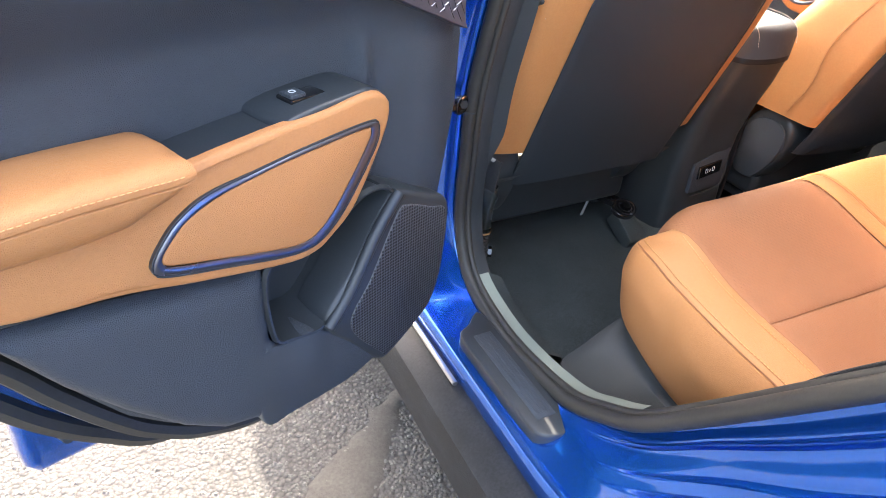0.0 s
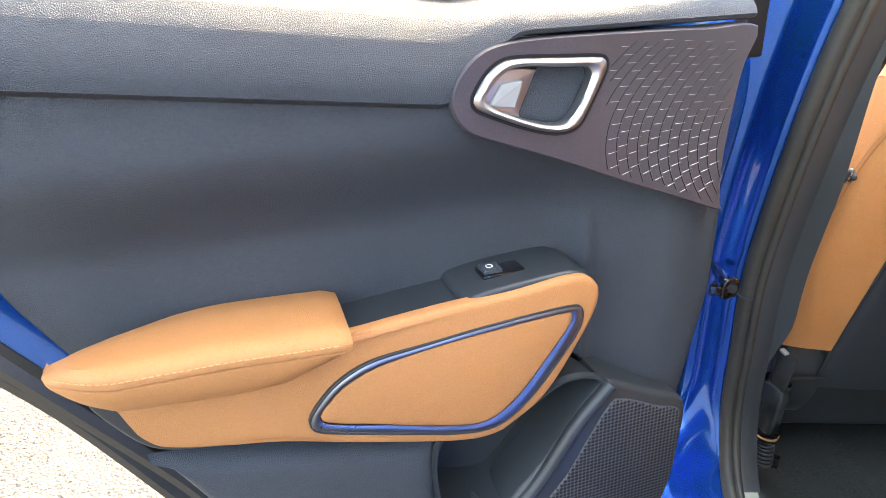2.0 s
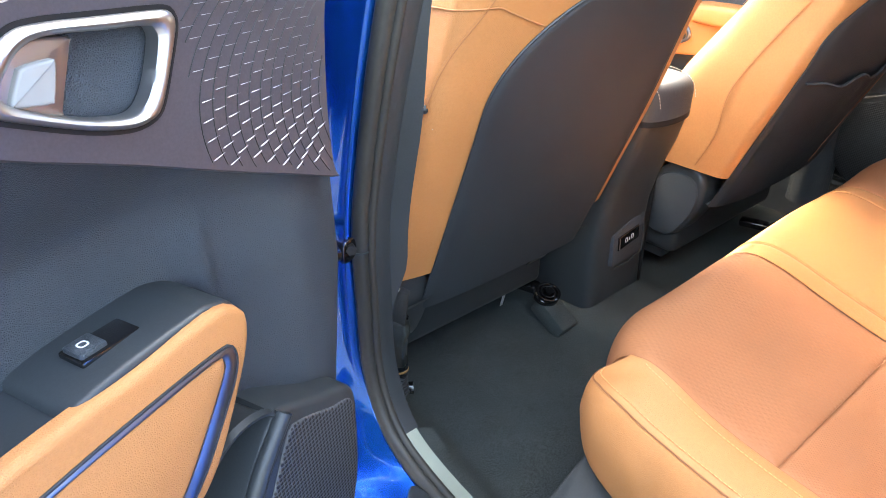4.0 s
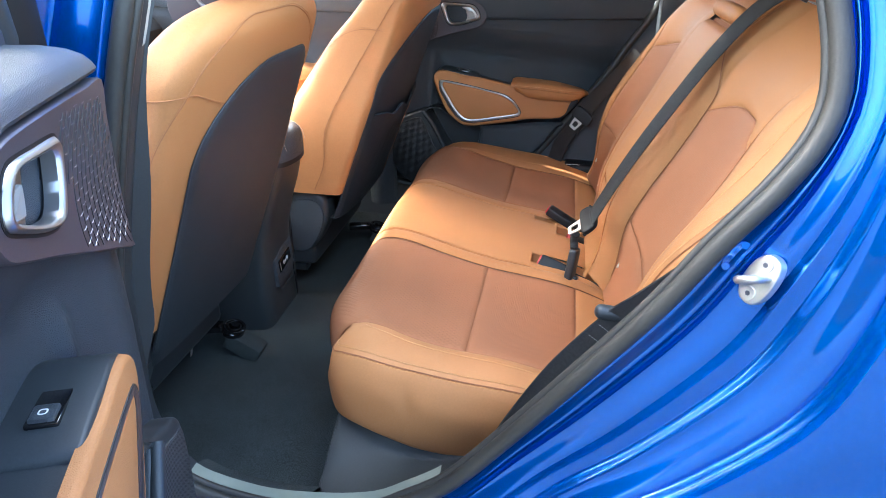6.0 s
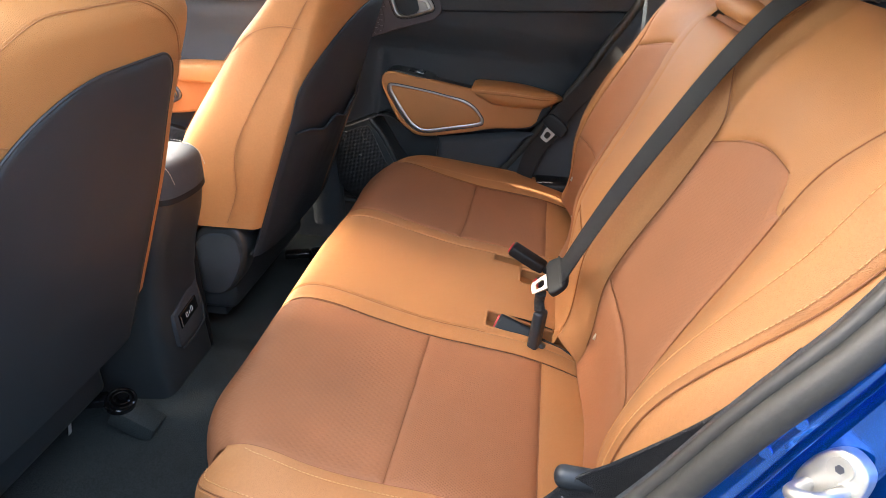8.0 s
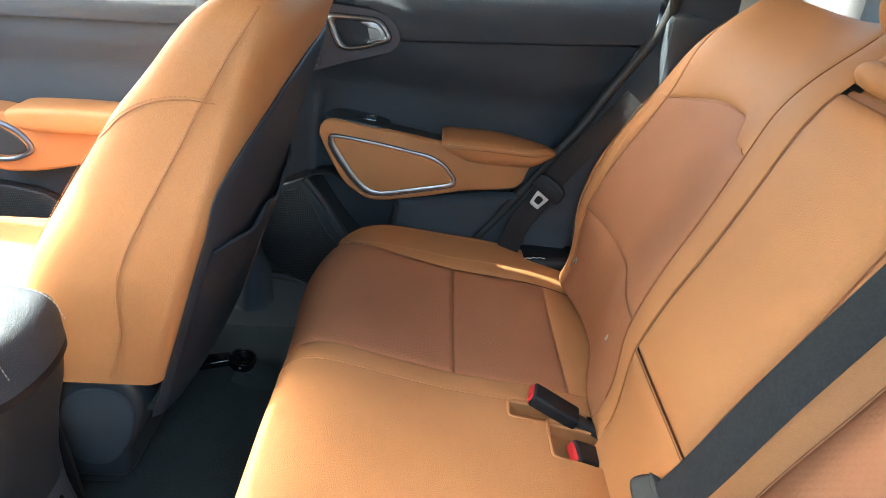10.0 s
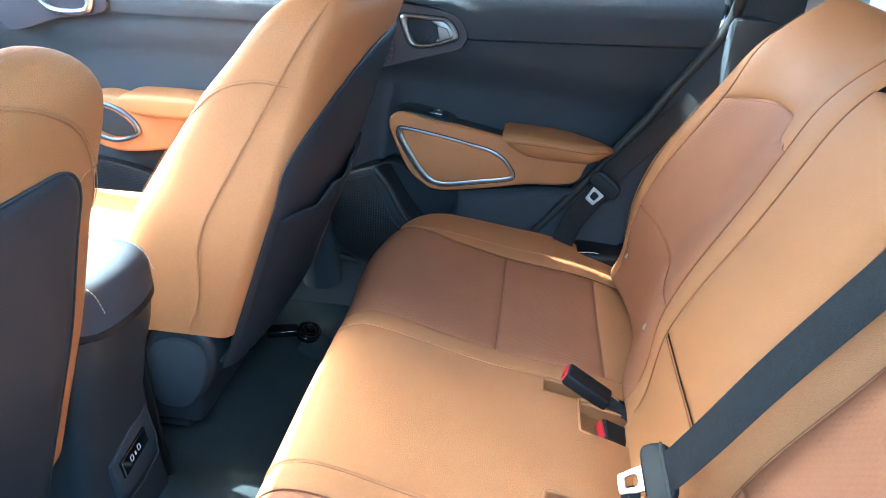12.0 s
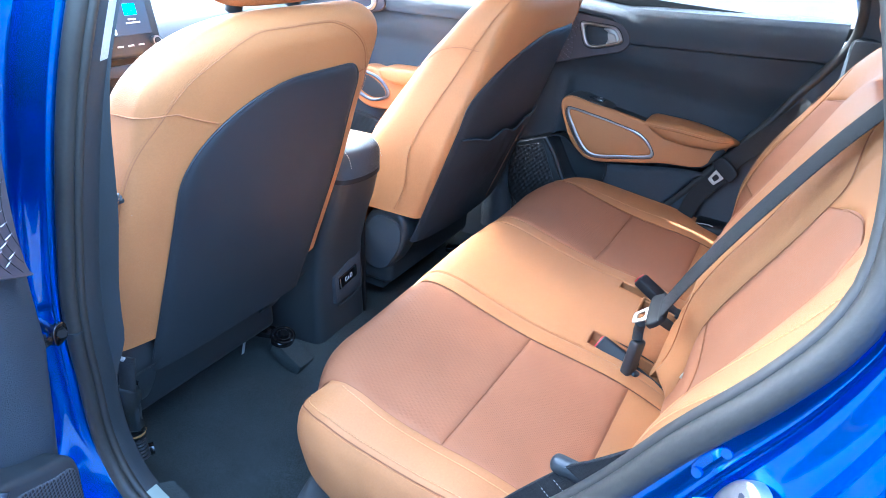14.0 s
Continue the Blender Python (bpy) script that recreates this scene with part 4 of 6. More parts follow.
def backrest_panels():
    def inner(s, z):
        return 0.150 + 0.203 * (min(1.10, max(0.72, z)) - 0.775) if s > 0 else 0.165 - 0.050 * step(1.04, 1.15, z)

    def outer(s, z):
        return 0.536 + 0.045 * step(1.03, 1.20, z) if s > 0 else 0.452 + 0.028 * step(0.95, 0.78, z) + 0.06 * step(1.06, 1.20, z)

    def arch(x):
        """Top of the insert: it starts low at one seam and ends in a round shoulder at the other."""
        t = (0.536 - x) / 0.301 if x > 0 else (-x - 0.165) / 0.290
        t = min(1.0, max(0.0, t))
        return 1.029 + 0.044 * math.sin(math.pi / 2 * min(1, t / 0.6)) - 0.032 * max(0, (t - 0.8) / 0.2) ** 2.5

    def span(s, near, far):
        """Two edge curves, given as distances from the middle, in rising order of x."""
        return ((lambda z: near(s, z)), (lambda z: far(s, z))) if s > 0 else ((lambda z: -far(s, z)), (lambda z: -near(s, z)))

    def add(name, mat, a0, a1, b0, b1, na, nb, label="", lift=0.0, tuck=0.005, soft=0.007):
        part(name, grid_mesh(surface(backrest, a0, a1, b0, b1, na, nb, tuck, soft, lift=lift)), mat, back, label)
    arm_edge = lambda s, z: 0.108 + 0.10 * (z - 0.80) if s > 0 else 0.098 - 0.03 * (z - 0.90)
    skirt = lambda s, z: 0.575 + 0.05 * step(0.80, 1.1, z) - 0.02 * step(1.05, 1.24, z)
    for s in (1, -1):
        lo, hi = span(s, inner, outer)
        add("quilted_insert", leather_quilt_back, lo, hi, 0.800, arch, 44, 50, "quilted darker tan insert")
        add("lower_insert", leather_quilt_back, lo, hi, 0.64, 0.800, 44, 26)
        add("upper_panel", leather, lo, hi, arch, 1.24, 44, 32)
        add("inner_panel", leather, *span(s, arm_edge, inner), 0.64, 1.24, 24, 90)
        oe = lambda z: skirt(1, z)
        add("side_bolster", leather, *span(s, outer, skirt), 0.64, 1.24, 26, 90, "plump tan leather bolster")
        add("outer_side", leather_side, *span(s, skirt, lambda s, z: 0.70), 0.64, 1.24, 26, 90)
        for off in (0.008,):
            ab = [(s * (oe(z) - off), z) for z in np.linspace(0.72, 1.2, 10)]
            part("stitching", stitches(*on(backrest, ab, 120)), thread, back, "pale orange stitching")
        ab = [(s * (oe(z) - 0.045), z) for z in np.linspace(0.76, 1.2, 10)]
        part("stitching", stitches(*on(backrest, ab, 120)), thread, back)
    for x, z in ((-0.205, 0.722), (0.220, 0.729), (0.520, 0.705)):
        M = frame_m(backrest(x, z), (1, 0, 0), BN, (0, -LEAN_BACK * 0.92, 0.92))
        part("anchor_tag", slab([(-0.003, -0.005), (0.003, -0.005), (0.003, 0.005), (-0.003, 0.005)], -0.004, 0.002, M, 0.001, n=16), zinc, back, "small metal child seat anchor mark")
    left, right = (lambda z: -arm_edge(-1, z)), (lambda z: arm_edge(1, z))
    add("lower_centre", leather, left, right, 0.62, 0.785, 30, 24)
    add("top_centre", leather, lambda z: left(z) - 0.01, lambda z: right(z) + 0.01, 1.168, 1.26, 30, 20, lift=0.014, tuck=0.022, soft=0.016)
    add("strap_recess", leather, left, right, 1.150, 1.176, 20, 8, "slot above the armrest", lift=-0.016)
    roll = [np.array(backrest(x, 1.178)) + BN * 0.006 for x in np.linspace(left(1.17), right(1.17), 40)]
    part("padded_roll", tube(roll, lambda t: 0.018 * max(0.02, 1 - abs(2 * t - 1) ** 6) ** 0.5, 16), leather, back, "padded roll above the armrest slot")
    arm = part("armrest_pad", grid_mesh(surface(backrest, lambda z: left(z) + 0.002, lambda z: right(z) - 0.001, 0.787, 1.154, 60, 80, 0.014, 0.008, lift=0.005)), leather, bench, "folded tan leather centre armrest")
    # dark sheet set behind the armrest, its colour stands in for shade in the gap
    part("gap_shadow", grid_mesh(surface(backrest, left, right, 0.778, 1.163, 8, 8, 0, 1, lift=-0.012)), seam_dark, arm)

    def seam(ab, n=60, r=0.0008):
        part("seam", tube(on(backrest, ab, n, -0.0026)[0], r, 5), seam_dark, back)
    for s in (1, -1):
        seam([(s * outer(s, z), z) for z in np.linspace(0.68, 1.22, 14)])
        seam([(s * inner(s, z), z) for z in np.linspace(0.68, 1.22, 14)])
        seam([(s * x, 0.800) for x in np.linspace(inner(s, 0.8), outer(s, 0.8), 5)], 30)
        seam([(s * x, arch(s * x)) for x in np.linspace(inner(s, 1.04), outer(s, 1.03), 17)], 60)
        seam([(s * arm_edge(s, z), z) for z in np.linspace(0.66, 1.15, 8)])
        seam([(s * (0.575 + 0.05 * step(0.80, 1.1, z) - 0.02 * step(1.05, 1.24, z)), z) for z in np.linspace(0.70, 1.2, 10)])
        if s < 0:
            continue
        ab = [(s * x, z) for x, z in ((0.536, 1.029), (0.565, 1.018), (0.60, 0.985), (0.625, 0.93), (0.642, 0.86))]
        seam(ab)
        P, N = on(backrest, ab, 60)
        part("stitching", stitches(P + np.array([0, 0, 0.005]), N), thread, back)
    seam([(x, 0.784) for x in np.linspace(left(0.784), right(0.784), 5)], 30)
    shell = block(frame_m((0, -0.712, 0.74), (1, 0, 0), BN, (0, -LEAN_BACK / math.hypot(1, LEAN_BACK), 1 / math.hypot(1, LEAN_BACK))), -0.60, 0.60, -0.16, -0.085, -0.12, 0.48, 0.01)
    part("back_shell", shell, felt, back)


backrest_panels()


def headrest(name, x, y, z, w, h, d, lean, label, guides=False):
    hr = thing(name, label, "headrest")
    n = np.array([0, 1, lean]) / math.hypot(1, lean)
    up = np.array([0, -lean, 1]) / math.hypot(1, lean)
    rows = []
    for i in range(25):
        t = -1 + 2 * i / 24
        k = (1 - abs(t) ** 3.2) ** (1 / 3.2) if abs(t) < 1 else 0.0
        k2 = (1 - abs(t) ** 2.4) ** (1 / 2.4) if abs(t) < 1 else 0.0
        row = []
        for j in range(40):
            a = 2 * math.pi * j / 40
            cx, sy = math.cos(a), math.sin(a)
            e = 2 / 3.0
            px = math.copysign(abs(cx) ** e, cx) * w / 2 * max(k, 0.02)
            py = math.copysign(abs(sy) ** e, sy) * d / 2 * max(k2, 0.02)
            row.append(tuple(np.array([x, y, z]) + np.array([px, 0, 0]) + n * py + up * (t * h / 2)))
        rows.append(row)
    bm = grid_mesh(rows, closed_u=True)
    part("pad", bm, leather, hr)
    for s in (-1, 1):
        p = np.array([x + s * 0.06, y, z]) - up * (h / 2 - 0.02)
        part("post", tube([p, p - up * 0.022], 0.0055, 10), chrome if guides else smooth_black, hr, "chrome post" if guides else "black post")
        if guides:
            q = p - up * 0.018
            part("post_guide", tube([q, q - up * 0.012], 0.012, 14), smooth_black, hr)
    return hr


for hx, hy, hz, hw in ((-0.385, -0.905, 1.308, 0.26), (0.0, -0.900, 1.284, 0.21), (0.385, -0.905, 1.308, 0.26)):
    headrest("rear_headrest", hx, hy, hz, hw, 0.14, 0.11, LEAN_BACK, "tan leather rear headrest above the backrest")


# ---- rear doors ----
def rear_door(M, label, openness):
    """A rear door in its own coordinates: u from the hinge edge to the rear, v out of the trim into the cabin, w up."""
    d = thing("rear_door", label, "car door")

    def add(name, bm, mat, lab="", under=None):
        return part(name, bm, mat, under or d, lab)

    pk = [(0.317, 0.775), (0.24, 0.783), (0.175, 0.815), (0.13, 0.800), (0.16, 0.75), (0.205, 0.69), (0.245, 0.655), (0.295, 0.663), (0.318, 0.680)]
    pk_line = spline(pk, 40, True)

    # trim carrier: depth of the main panel over (u, w)
    def depth(u, w):
        v = -0.012 - 0.044 * step(1.10, 0.99, w) * step(0.0, 0.20, u)
        v += 0.040 * step(0.80, 0.70, w) * step(0.0, 0.22, u)
        v -= 0.020 * step(0.62, 0.53, w)
        v += 0.010 * math.exp(-((u - 0.135) / 0.012) ** 2) * step(1.0, 0.96, w) * step(0.76, 0.82, w)
        v -= 0.014 * step(0.06, -0.03, u) * step(1.10, 1.0, w)
        v -= 0.025 * step(0.60, 0.74, u)
        if 0.12 < u < 0.32 and 0.64 < w < 0.82 and inside(pk_line, u, w):
            v = -0.0695
        return v

    rear_edge = [(0.50, 0.10), (0.526, 0.217), (0.543, 0.331), (0.567, 0.394), (0.604, 0.440), (0.652, 0.483), (0.734, 0.532), (0.80, 0.570), (0.839, 0.598),
                 (0.908, 0.642), (0.952, 0.672), (1.02, 0.725), (1.10, 0.765), (1.17, 0.780), (1.24, 0.775)]
    front_edge = [(0.50, 0.24), (0.526, 0.215), (0.539, 0.145), (0.56, 0.10), (0.591, 0.058), (0.657, 0.018), (0.72, 0.0), (0.80, -0.018), (0.87, -0.032), (0.97, -0.032), (1.08, -0.016), (1.17, -0.022), (1.24, -0.014)]
    rw, ru = zip(*rear_edge)
    fw, fu = zip(*front_edge)
    hi = lambda w: float(np.interp(w, rw, ru))
    lo = lambda w: float(np.interp(w, fw, fu))

    def panel_grid(w0, w1, off, nw, nu, edge=0.006):
        rows, uw = [], {}
        for i in range(nw):
            w = lerp(w0, w1, i / (nw - 1))
            a, b = lo(w), hi(w)
            row = []
            for j in range(nu):
                k = j / (nu - 1)
                u = lerp(a, b, k)
                uw[i, j] = u, w
                dd = min(u - a, b - u, (w - 0.518) if w0 < 0.53 else 1)
                row.append(M(u, depth(u, w) + off - 0.010 * math.exp(-dd / edge), w))
            rows.append(row)
        return grid_mesh(rows, skip=lambda i, j: inside(pk_line, *uw[i, j]) and inside(pk_line, *uw[i + 1, j + 1]))
    seam = lambda u: 1.0735 + 0.1285 * u
    add("main_trim", panel_grid(0.530, 1.165, 0.0, 120, 120), grained, "black grained soft trim panel")
    # upper pad with a rounded shelf towards the glass
    rows = []
    for u in np.linspace(-0.014, 0.78, 70):
        row = []
        cut = step(0.30, 0.22, u)
        base = lerp(seam(u), 1.167, cut)
        for dv, dw in ((-0.020, 0.0), (-0.004, 0.001), (0.002, 0.006), (0.004, 0.018), (0.003, 0.040), (-0.001, 0.066), (-0.008, 0.090), (-0.022, 0.106), (-0.085, 0.112)) if not openness else (
                (-0.020, 0.0), (-0.004, 0.001), (0.002, 0.006), (0.004, 0.018), (0.001, 0.038), (-0.006, 0.062), (-0.02, 0.082), (-0.045, 0.096), (-0.085, 0.100)):
            squeeze = lerp(0.88, 0.30, cut)
            row.append(M(u, dv - 0.006 - 0.012 * step(0.62, 0.78, u), base + dw * squeeze))
        rows.append(row)
    add("upper_pad", grid_mesh(rows), grained, "black grained upper pad below the window")

    # handle bezel, pattern and pull
    bez = [(-0.016, 1.161), (0.04, 1.163), (0.095, 1.1645), (0.190, 1.1655), (0.240, 1.1635), (0.2645, 1.156), (0.282, 1.140), (0.290, 1.1225), (0.288, 1.108), (0.2765, 1.092), (0.254, 1.0815), (0.192, 1.0575),
           (0.115, 1.025), (0.05, 0.999), (-0.003, 0.978), (0.001, 0.99), (0.003, 1.03), (0.0, 1.079), (-0.006, 1.124)]
    cup = [(0.262, 1.119), (0.255, 1.132), (0.244, 1.1435), (0.228, 1.1465), (0.193, 1.1445), (0.160, 1.1418), (0.1535, 1.136), (0.1545, 1.129), (0.1625, 1.109), (0.173, 1.0905), (0.186, 1.0865), (0.212, 1.0915), (0.236, 1.100), (0.256, 1.110)]
    zc = spline(cup, 90, True)
    add("handle_bezel", plate_hole(bez, cup, 0.0, M), plum, "dark plum satin plastic handle bezel")
    rows = [[M(u, v, w) for u, w in outline_offset(zc, dd)] for v, dd in ((0.0, -0.002), (-0.02, 0.002), (-0.034, 0.010))]
    bm = grid_mesh(rows, closed_u=True)
    bm.verts.ensure_lookup_table()
    bm.faces.new(bm.verts[-90:])
    add("handle_cup", bm, smooth_black, "black recessed handle cup")
    h_out = [(0.2705, 1.121), (0.260, 1.1375), (0.247, 1.1475), (0.231, 1.150), (0.192, 1.148), (0.153, 1.1455), (0.1462, 1.1415), (0.1455, 1.135), (0.1535, 1.117), (0.1675, 1.0905), (0.1775, 1.084), (0.194, 1.0832), (0.221, 1.0905), (0.2605, 1.107), (0.269, 1.1125)]
    h_in = [(0.2600, 1.1195), (0.2520, 1.1315), (0.2412, 1.1402), (0.2265, 1.1432), (0.1965, 1.1408), (0.1655, 1.1382), (0.1605, 1.1345), (0.1605, 1.1275), (0.1695, 1.107), (0.1800, 1.0935), (0.191, 1.090), (0.2115, 1.0940), (0.233, 1.1020), (0.2530, 1.1115)]
    # flush jet strip paints the shadow of the joint the handle frame sits in
    add("handle_recess_shade", ring_strip(outline_offset(spline(h_out, 60, True), -0.0030), h_out, -0.004, 0.0006, M, 80, 0.0), jet, "dark strip for the shaded joint round the handle")
    add("handle_frame", ring_strip(h_out, h_in, -0.010, 0.0015, M, 80, 0.0042), chrome, "satin chrome handle frame")
    lev = add("handle_lever", slab([(0.243, 1.1425), (0.211, 1.1392), (0.2135, 1.1350), (0.2215, 1.1318), (0.2250, 1.1285), (0.2315, 1.1085), (0.2278, 1.1062), (0.2272, 1.0990), (0.2500, 1.1075), (0.2600, 1.1160), (0.2560, 1.1290)], -0.024, -0.005, M, 0.0025), chrome,
              "chrome release lever in the handle")
    add("lever_face", slab([(0.2540, 1.1140), (0.2465, 1.1270), (0.2430, 1.1300), (0.2285, 1.1310), (0.2250, 1.1285), (0.2312, 1.1100), (0.2340, 1.1085), (0.2520, 1.1110)], -0.014, -0.0005, M, 0.002), grey_lever, "pale grey lever face", lev)
    # fish-scale pattern: curved grooves with a small tapering dash at each crossing
    def net(a, b):
        """Place on the bezel: a across from the handle to the hinge edge, b down from its top, both in centimetres."""
        u = 0.146 - 0.0062 * a + 0.0004 * b
        return u, 1.164 - 0.0051 * b - 0.0006 * a
    groove = lambda k, b: 0.3 + 1.85 * k + 0.029 * (b - 18.0) ** 2
    fits = lambda u, w: 0.004 < u < 0.143 and w < 1.156 and w > 0.985 + 0.40 * u

    bm = bmesh.new()
    for k in range(-9, 24):
        for j in range(14):
            b = 0.6 + 2.7 * j + 1.35 * (k % 2)
            a = groove(k, b) + 0.25
            slope = -(0.10 + 0.62 * min(1.0, max(0.0, (b - 12) / 18)) ** 1.4)
            s = 0.74 + 0.26 * math.exp(-((b - 20) / 10) ** 2)
            n = math.hypot(1, slope)
            da, db = 2.1 * (0.6 + 0.4 * s) / n, 2.1 * (0.6 + 0.4 * s) * slope / n
            t = 0.065 * s
            u, w = net(a, b)
            if not fits(u, w) or not fits(*net(a + da, b + db)):
                continue
            q = [net(a - 0.05, b), net(a + 0.12 * da - slope * t, b + 0.12 * db + t), net(a + da, b + db), net(a + 0.12 * da + slope * t, b + 0.12 * db - t)]
            base = [bm.verts.new(M(x, 0.0008, y)) for x, y in q]
            x, y = net(a + 0.2 * da, b + 0.2 * db)
            top = bm.verts.new(M(x, 0.0008 + 0.0007 * s, y))
            for i in range(4):
                bm.faces.new((base[i], base[(i + 1) % 4], top))
    add("bezel_pattern", bm, pattern_metal, "raised pattern of small bright dashes")
    bm = bmesh.new()
    for k in range(-9, 24):
        pts = [M(*(lambda p: (p[0], 0.0002, p[1]))(net(groove(k, b), b))) for b in np.linspace(1, 34, 40) if fits(*net(groove(k, b), b))]
        if len(pts) > 3:
            sub = tube(pts, 0.0005, 4)
            me = bpy.data.meshes.new("t")
            sub.to_mesh(me)
            sub.free()
            bm.from_mesh(me)
            bpy.data.meshes.remove(me)
    add("bezel_lines", bm, jet, "fine curved grooves")

    # armrest, insert and switch pod
    body_o = [(0.622, 0.915), (0.601, 0.874), (0.580, 0.850), (0.554, 0.841), (0.516, 0.835), (0.467, 0.827), (0.40, 0.806), (0.302, 0.779), (0.262, 0.776), (0.238, 0.786), (0.201, 0.814), (0.160, 0.880),
              (0.147, 0.915), (0.153, 0.934), (0.178, 0.944), (0.242, 0.938), (0.298, 0.936), (0.352, 0.932), (0.41, 0.928), (0.50, 0.935), (0.59, 0.93)]
    vb = lambda u, w: -0.010 * step(0.45, 0.62, u)
    add("armrest_body", slab(body_o, 0.006, 0.020, M, 0.007, n=110, vf=vb), leather_side, "tan leather armrest body")
    ins_o = [(0.443, 0.846), (0.433, 0.833), (0.37, 0.813), (0.301, 0.793), (0.266, 0.790), (0.245, 0.798), (0.220, 0.819), (0.195, 0.850), (0.173, 0.882), (0.168, 0.902), (0.181, 0.912), (0.270, 0.908), (0.33, 0.902), (0.381, 0.896), (0.411, 0.883),
             (0.430, 0.866)]
    ins_i = [(0.431, 0.851), (0.421, 0.841), (0.37, 0.826), (0.301, 0.806), (0.276, 0.803), (0.258, 0.810), (0.240, 0.825), (0.213, 0.858), (0.187, 0.893), (0.184, 0.902), (0.192, 0.905), (0.282, 0.9005), (0.33, 0.896), (0.370, 0.889), (0.402, 0.878),
             (0.421, 0.863)]
    ins_i = [(a + 0.30 * (c - a), b + 0.30 * (d - b)) for (a, b), (c, d) in zip(ins_i, ins_o)]
    add("insert_frame", ring_strip(ins_o, ins_i, 0.012, 0.0215, M, 110, 0.0012), blue_steel if openness else chrome, "smoked blue metal frame" if openness else "satin metal frame")
    add("insert_groove", ring_strip([(u, w) for u, w in outline_offset(spline(ins_o, 60, True), -0.0022)], ins_o, 0.014, 0.0212, M, 110, 0.0004), smooth_black)
    add("insert_panel", slab(ins_i, 0.005, 0.0215, M, 0.004, n=100), leather_side, "tan leather insert")
    # padded top, lofted from its front end to the tip
    back_w = lambda u: float(np.interp(u, (0.398, 0.414, 0.471, 0.545, 0.594, 0.644, 0.66), (0.940, 0.945, 0.948, 0.950, 0.949, 0.944, 0.940)))
    st_w = lambda u: float(np.interp(u, (0.40, 0.418, 0.50, 0.584, 0.621, 0.65), (0.934, 0.934, 0.939, 0.940, 0.943, 0.938)))
    low_w = lambda u: float(np.interp(u, (0.398, 0.405, 0.417, 0.459, 0.505, 0.591, 0.618, 0.65), (0.936, 0.929, 0.917, 0.901, 0.900, 0.907, 0.918, 0.930)))
    rows = []
    us = [0.4000, 0.4003, 0.4015, 0.404, 0.408] + list(np.linspace(0.415, 0.630, 44)) + [0.636, 0.641, 0.6445, 0.646]
    for k, u in enumerate(us):
        end = min(1.0, max(0.0, (u - 0.399) / 0.009)) ** 0.5 if u < 0.408 else 1.0
        tip = math.sqrt(max(0.0, 1 - ((u - 0.58) / 0.067) ** 2)) if u > 0.58 else 1.0
        vm = lerp(-0.01, 0.046, tip) - 0.004 * (1 - end)
        wb, ws, wl = back_w(u), st_w(u), low_w(u)
        mid = lerp(ws, wl, 0.5)
        sh = lambda w: lerp(mid, w, lerp(0.6, 1.0, end))
        row = []
        vb0 = lerp(-0.045, -0.004, step(0.50, 0.65, u))
        q = tip
        for v, w in ((vb0 - 0.012, wb - 0.006), (vb0, wb), (lerp(vb0, vm - 0.022, 0.5), wb + 0.004 * q), (vm - 0.022, lerp(wb, ws, 0.55) + 0.006 * q), (vm - 0.010, ws + 0.010 * q), (vm - 0.003, ws + 0.005 * q), (vm, ws),
                     (vm - 0.0003, ws - 0.004 * q), (vm - 0.0025, ws - 0.0052 * q), (vm - 0.0005, ws - 0.0066 * q), (vm - 0.001, lerp(ws, wl, 0.5)), (vm - 0.006, lerp(ws, wl, 0.8)), (vm - 0.014, wl), (vm - 0.026, wl - 0.001)):
            w = lerp(0.931, w, min(1.0, 1.15 * q ** 0.8))
            row.append(M(u, v, sh(w)))
        rows.append(row)
    bm = grid_mesh(rows)
    bm.verts.ensure_lookup_table()
    bm.faces.new(bm.verts[:14])
    add("armrest_pad", bm, leather, "padded tan leather armrest top")
    vs = lambda u: lerp(-0.01, 0.046, math.sqrt(max(0.0, 1 - ((u - 0.58) / 0.067) ** 2)) if u > 0.58 else 1.0)
    pts = [M(u, vs(u) + 0.0003, st_w(u) + 0.002) for u in np.linspace(0.412, 0.632, 60)]
    nv = np.array(M(0, 1, 0)) - np.array(M(0, 0, 0))
    add("stitching", stitches(pts, [nv] * len(pts), 0.0055, 0.004, 0.0010), thread, "pale orange stitching")
    pts = [M(u, 0.0205 + vb(u, 0) + 0.0006, low_w(u) - 0.0015) for u in np.linspace(0.412, 0.612, 50)]
    add("pad_gap", tube(pts, 0.0016, 6), seam_dark, "dark joint below the armrest pad")
    led = [(u, w - 0.005) for u, w in outline_offset(spline(body_o, 60, True), 0.003)]
    add('armrest_ledge', slab(led, -0.07, 0.011, M, 0.004, n=90), smooth_black, 'black ledge behind the armrest')
    pod = [(0.392, 0.900), (0.33, 0.906), (0.302, 0.908), (0.2920, 0.913), (0.2890, 0.931), (0.282, 0.937), (0.255, 0.942), (0.200, 0.946), (0.170, 0.945), (0.150, 0.930), (0.16, 0.89), (0.30, 0.88), (0.38, 0.88)]
    add("switch_pod", slab(pod, -0.07, 0.0125, M, 0.005, n=120), smooth_black, "black satin switch pod")
    # recess with the switch on the slanting top of the pod
    T = lambda a, b, c: M(0.238 + a, -0.024 + b, 0.9440 + c)
    hsw = add("window_switch", block(T, -0.024, 0.022, -0.013, 0.013, -0.004, 0.0016, 0.002), gloss_black, "black window switch in its recess")
    add("rocker", block(T, 0.000, 0.020, -0.010, 0.010, 0.0, 0.0055, 0.002), grained, "window switch rocker", hsw)
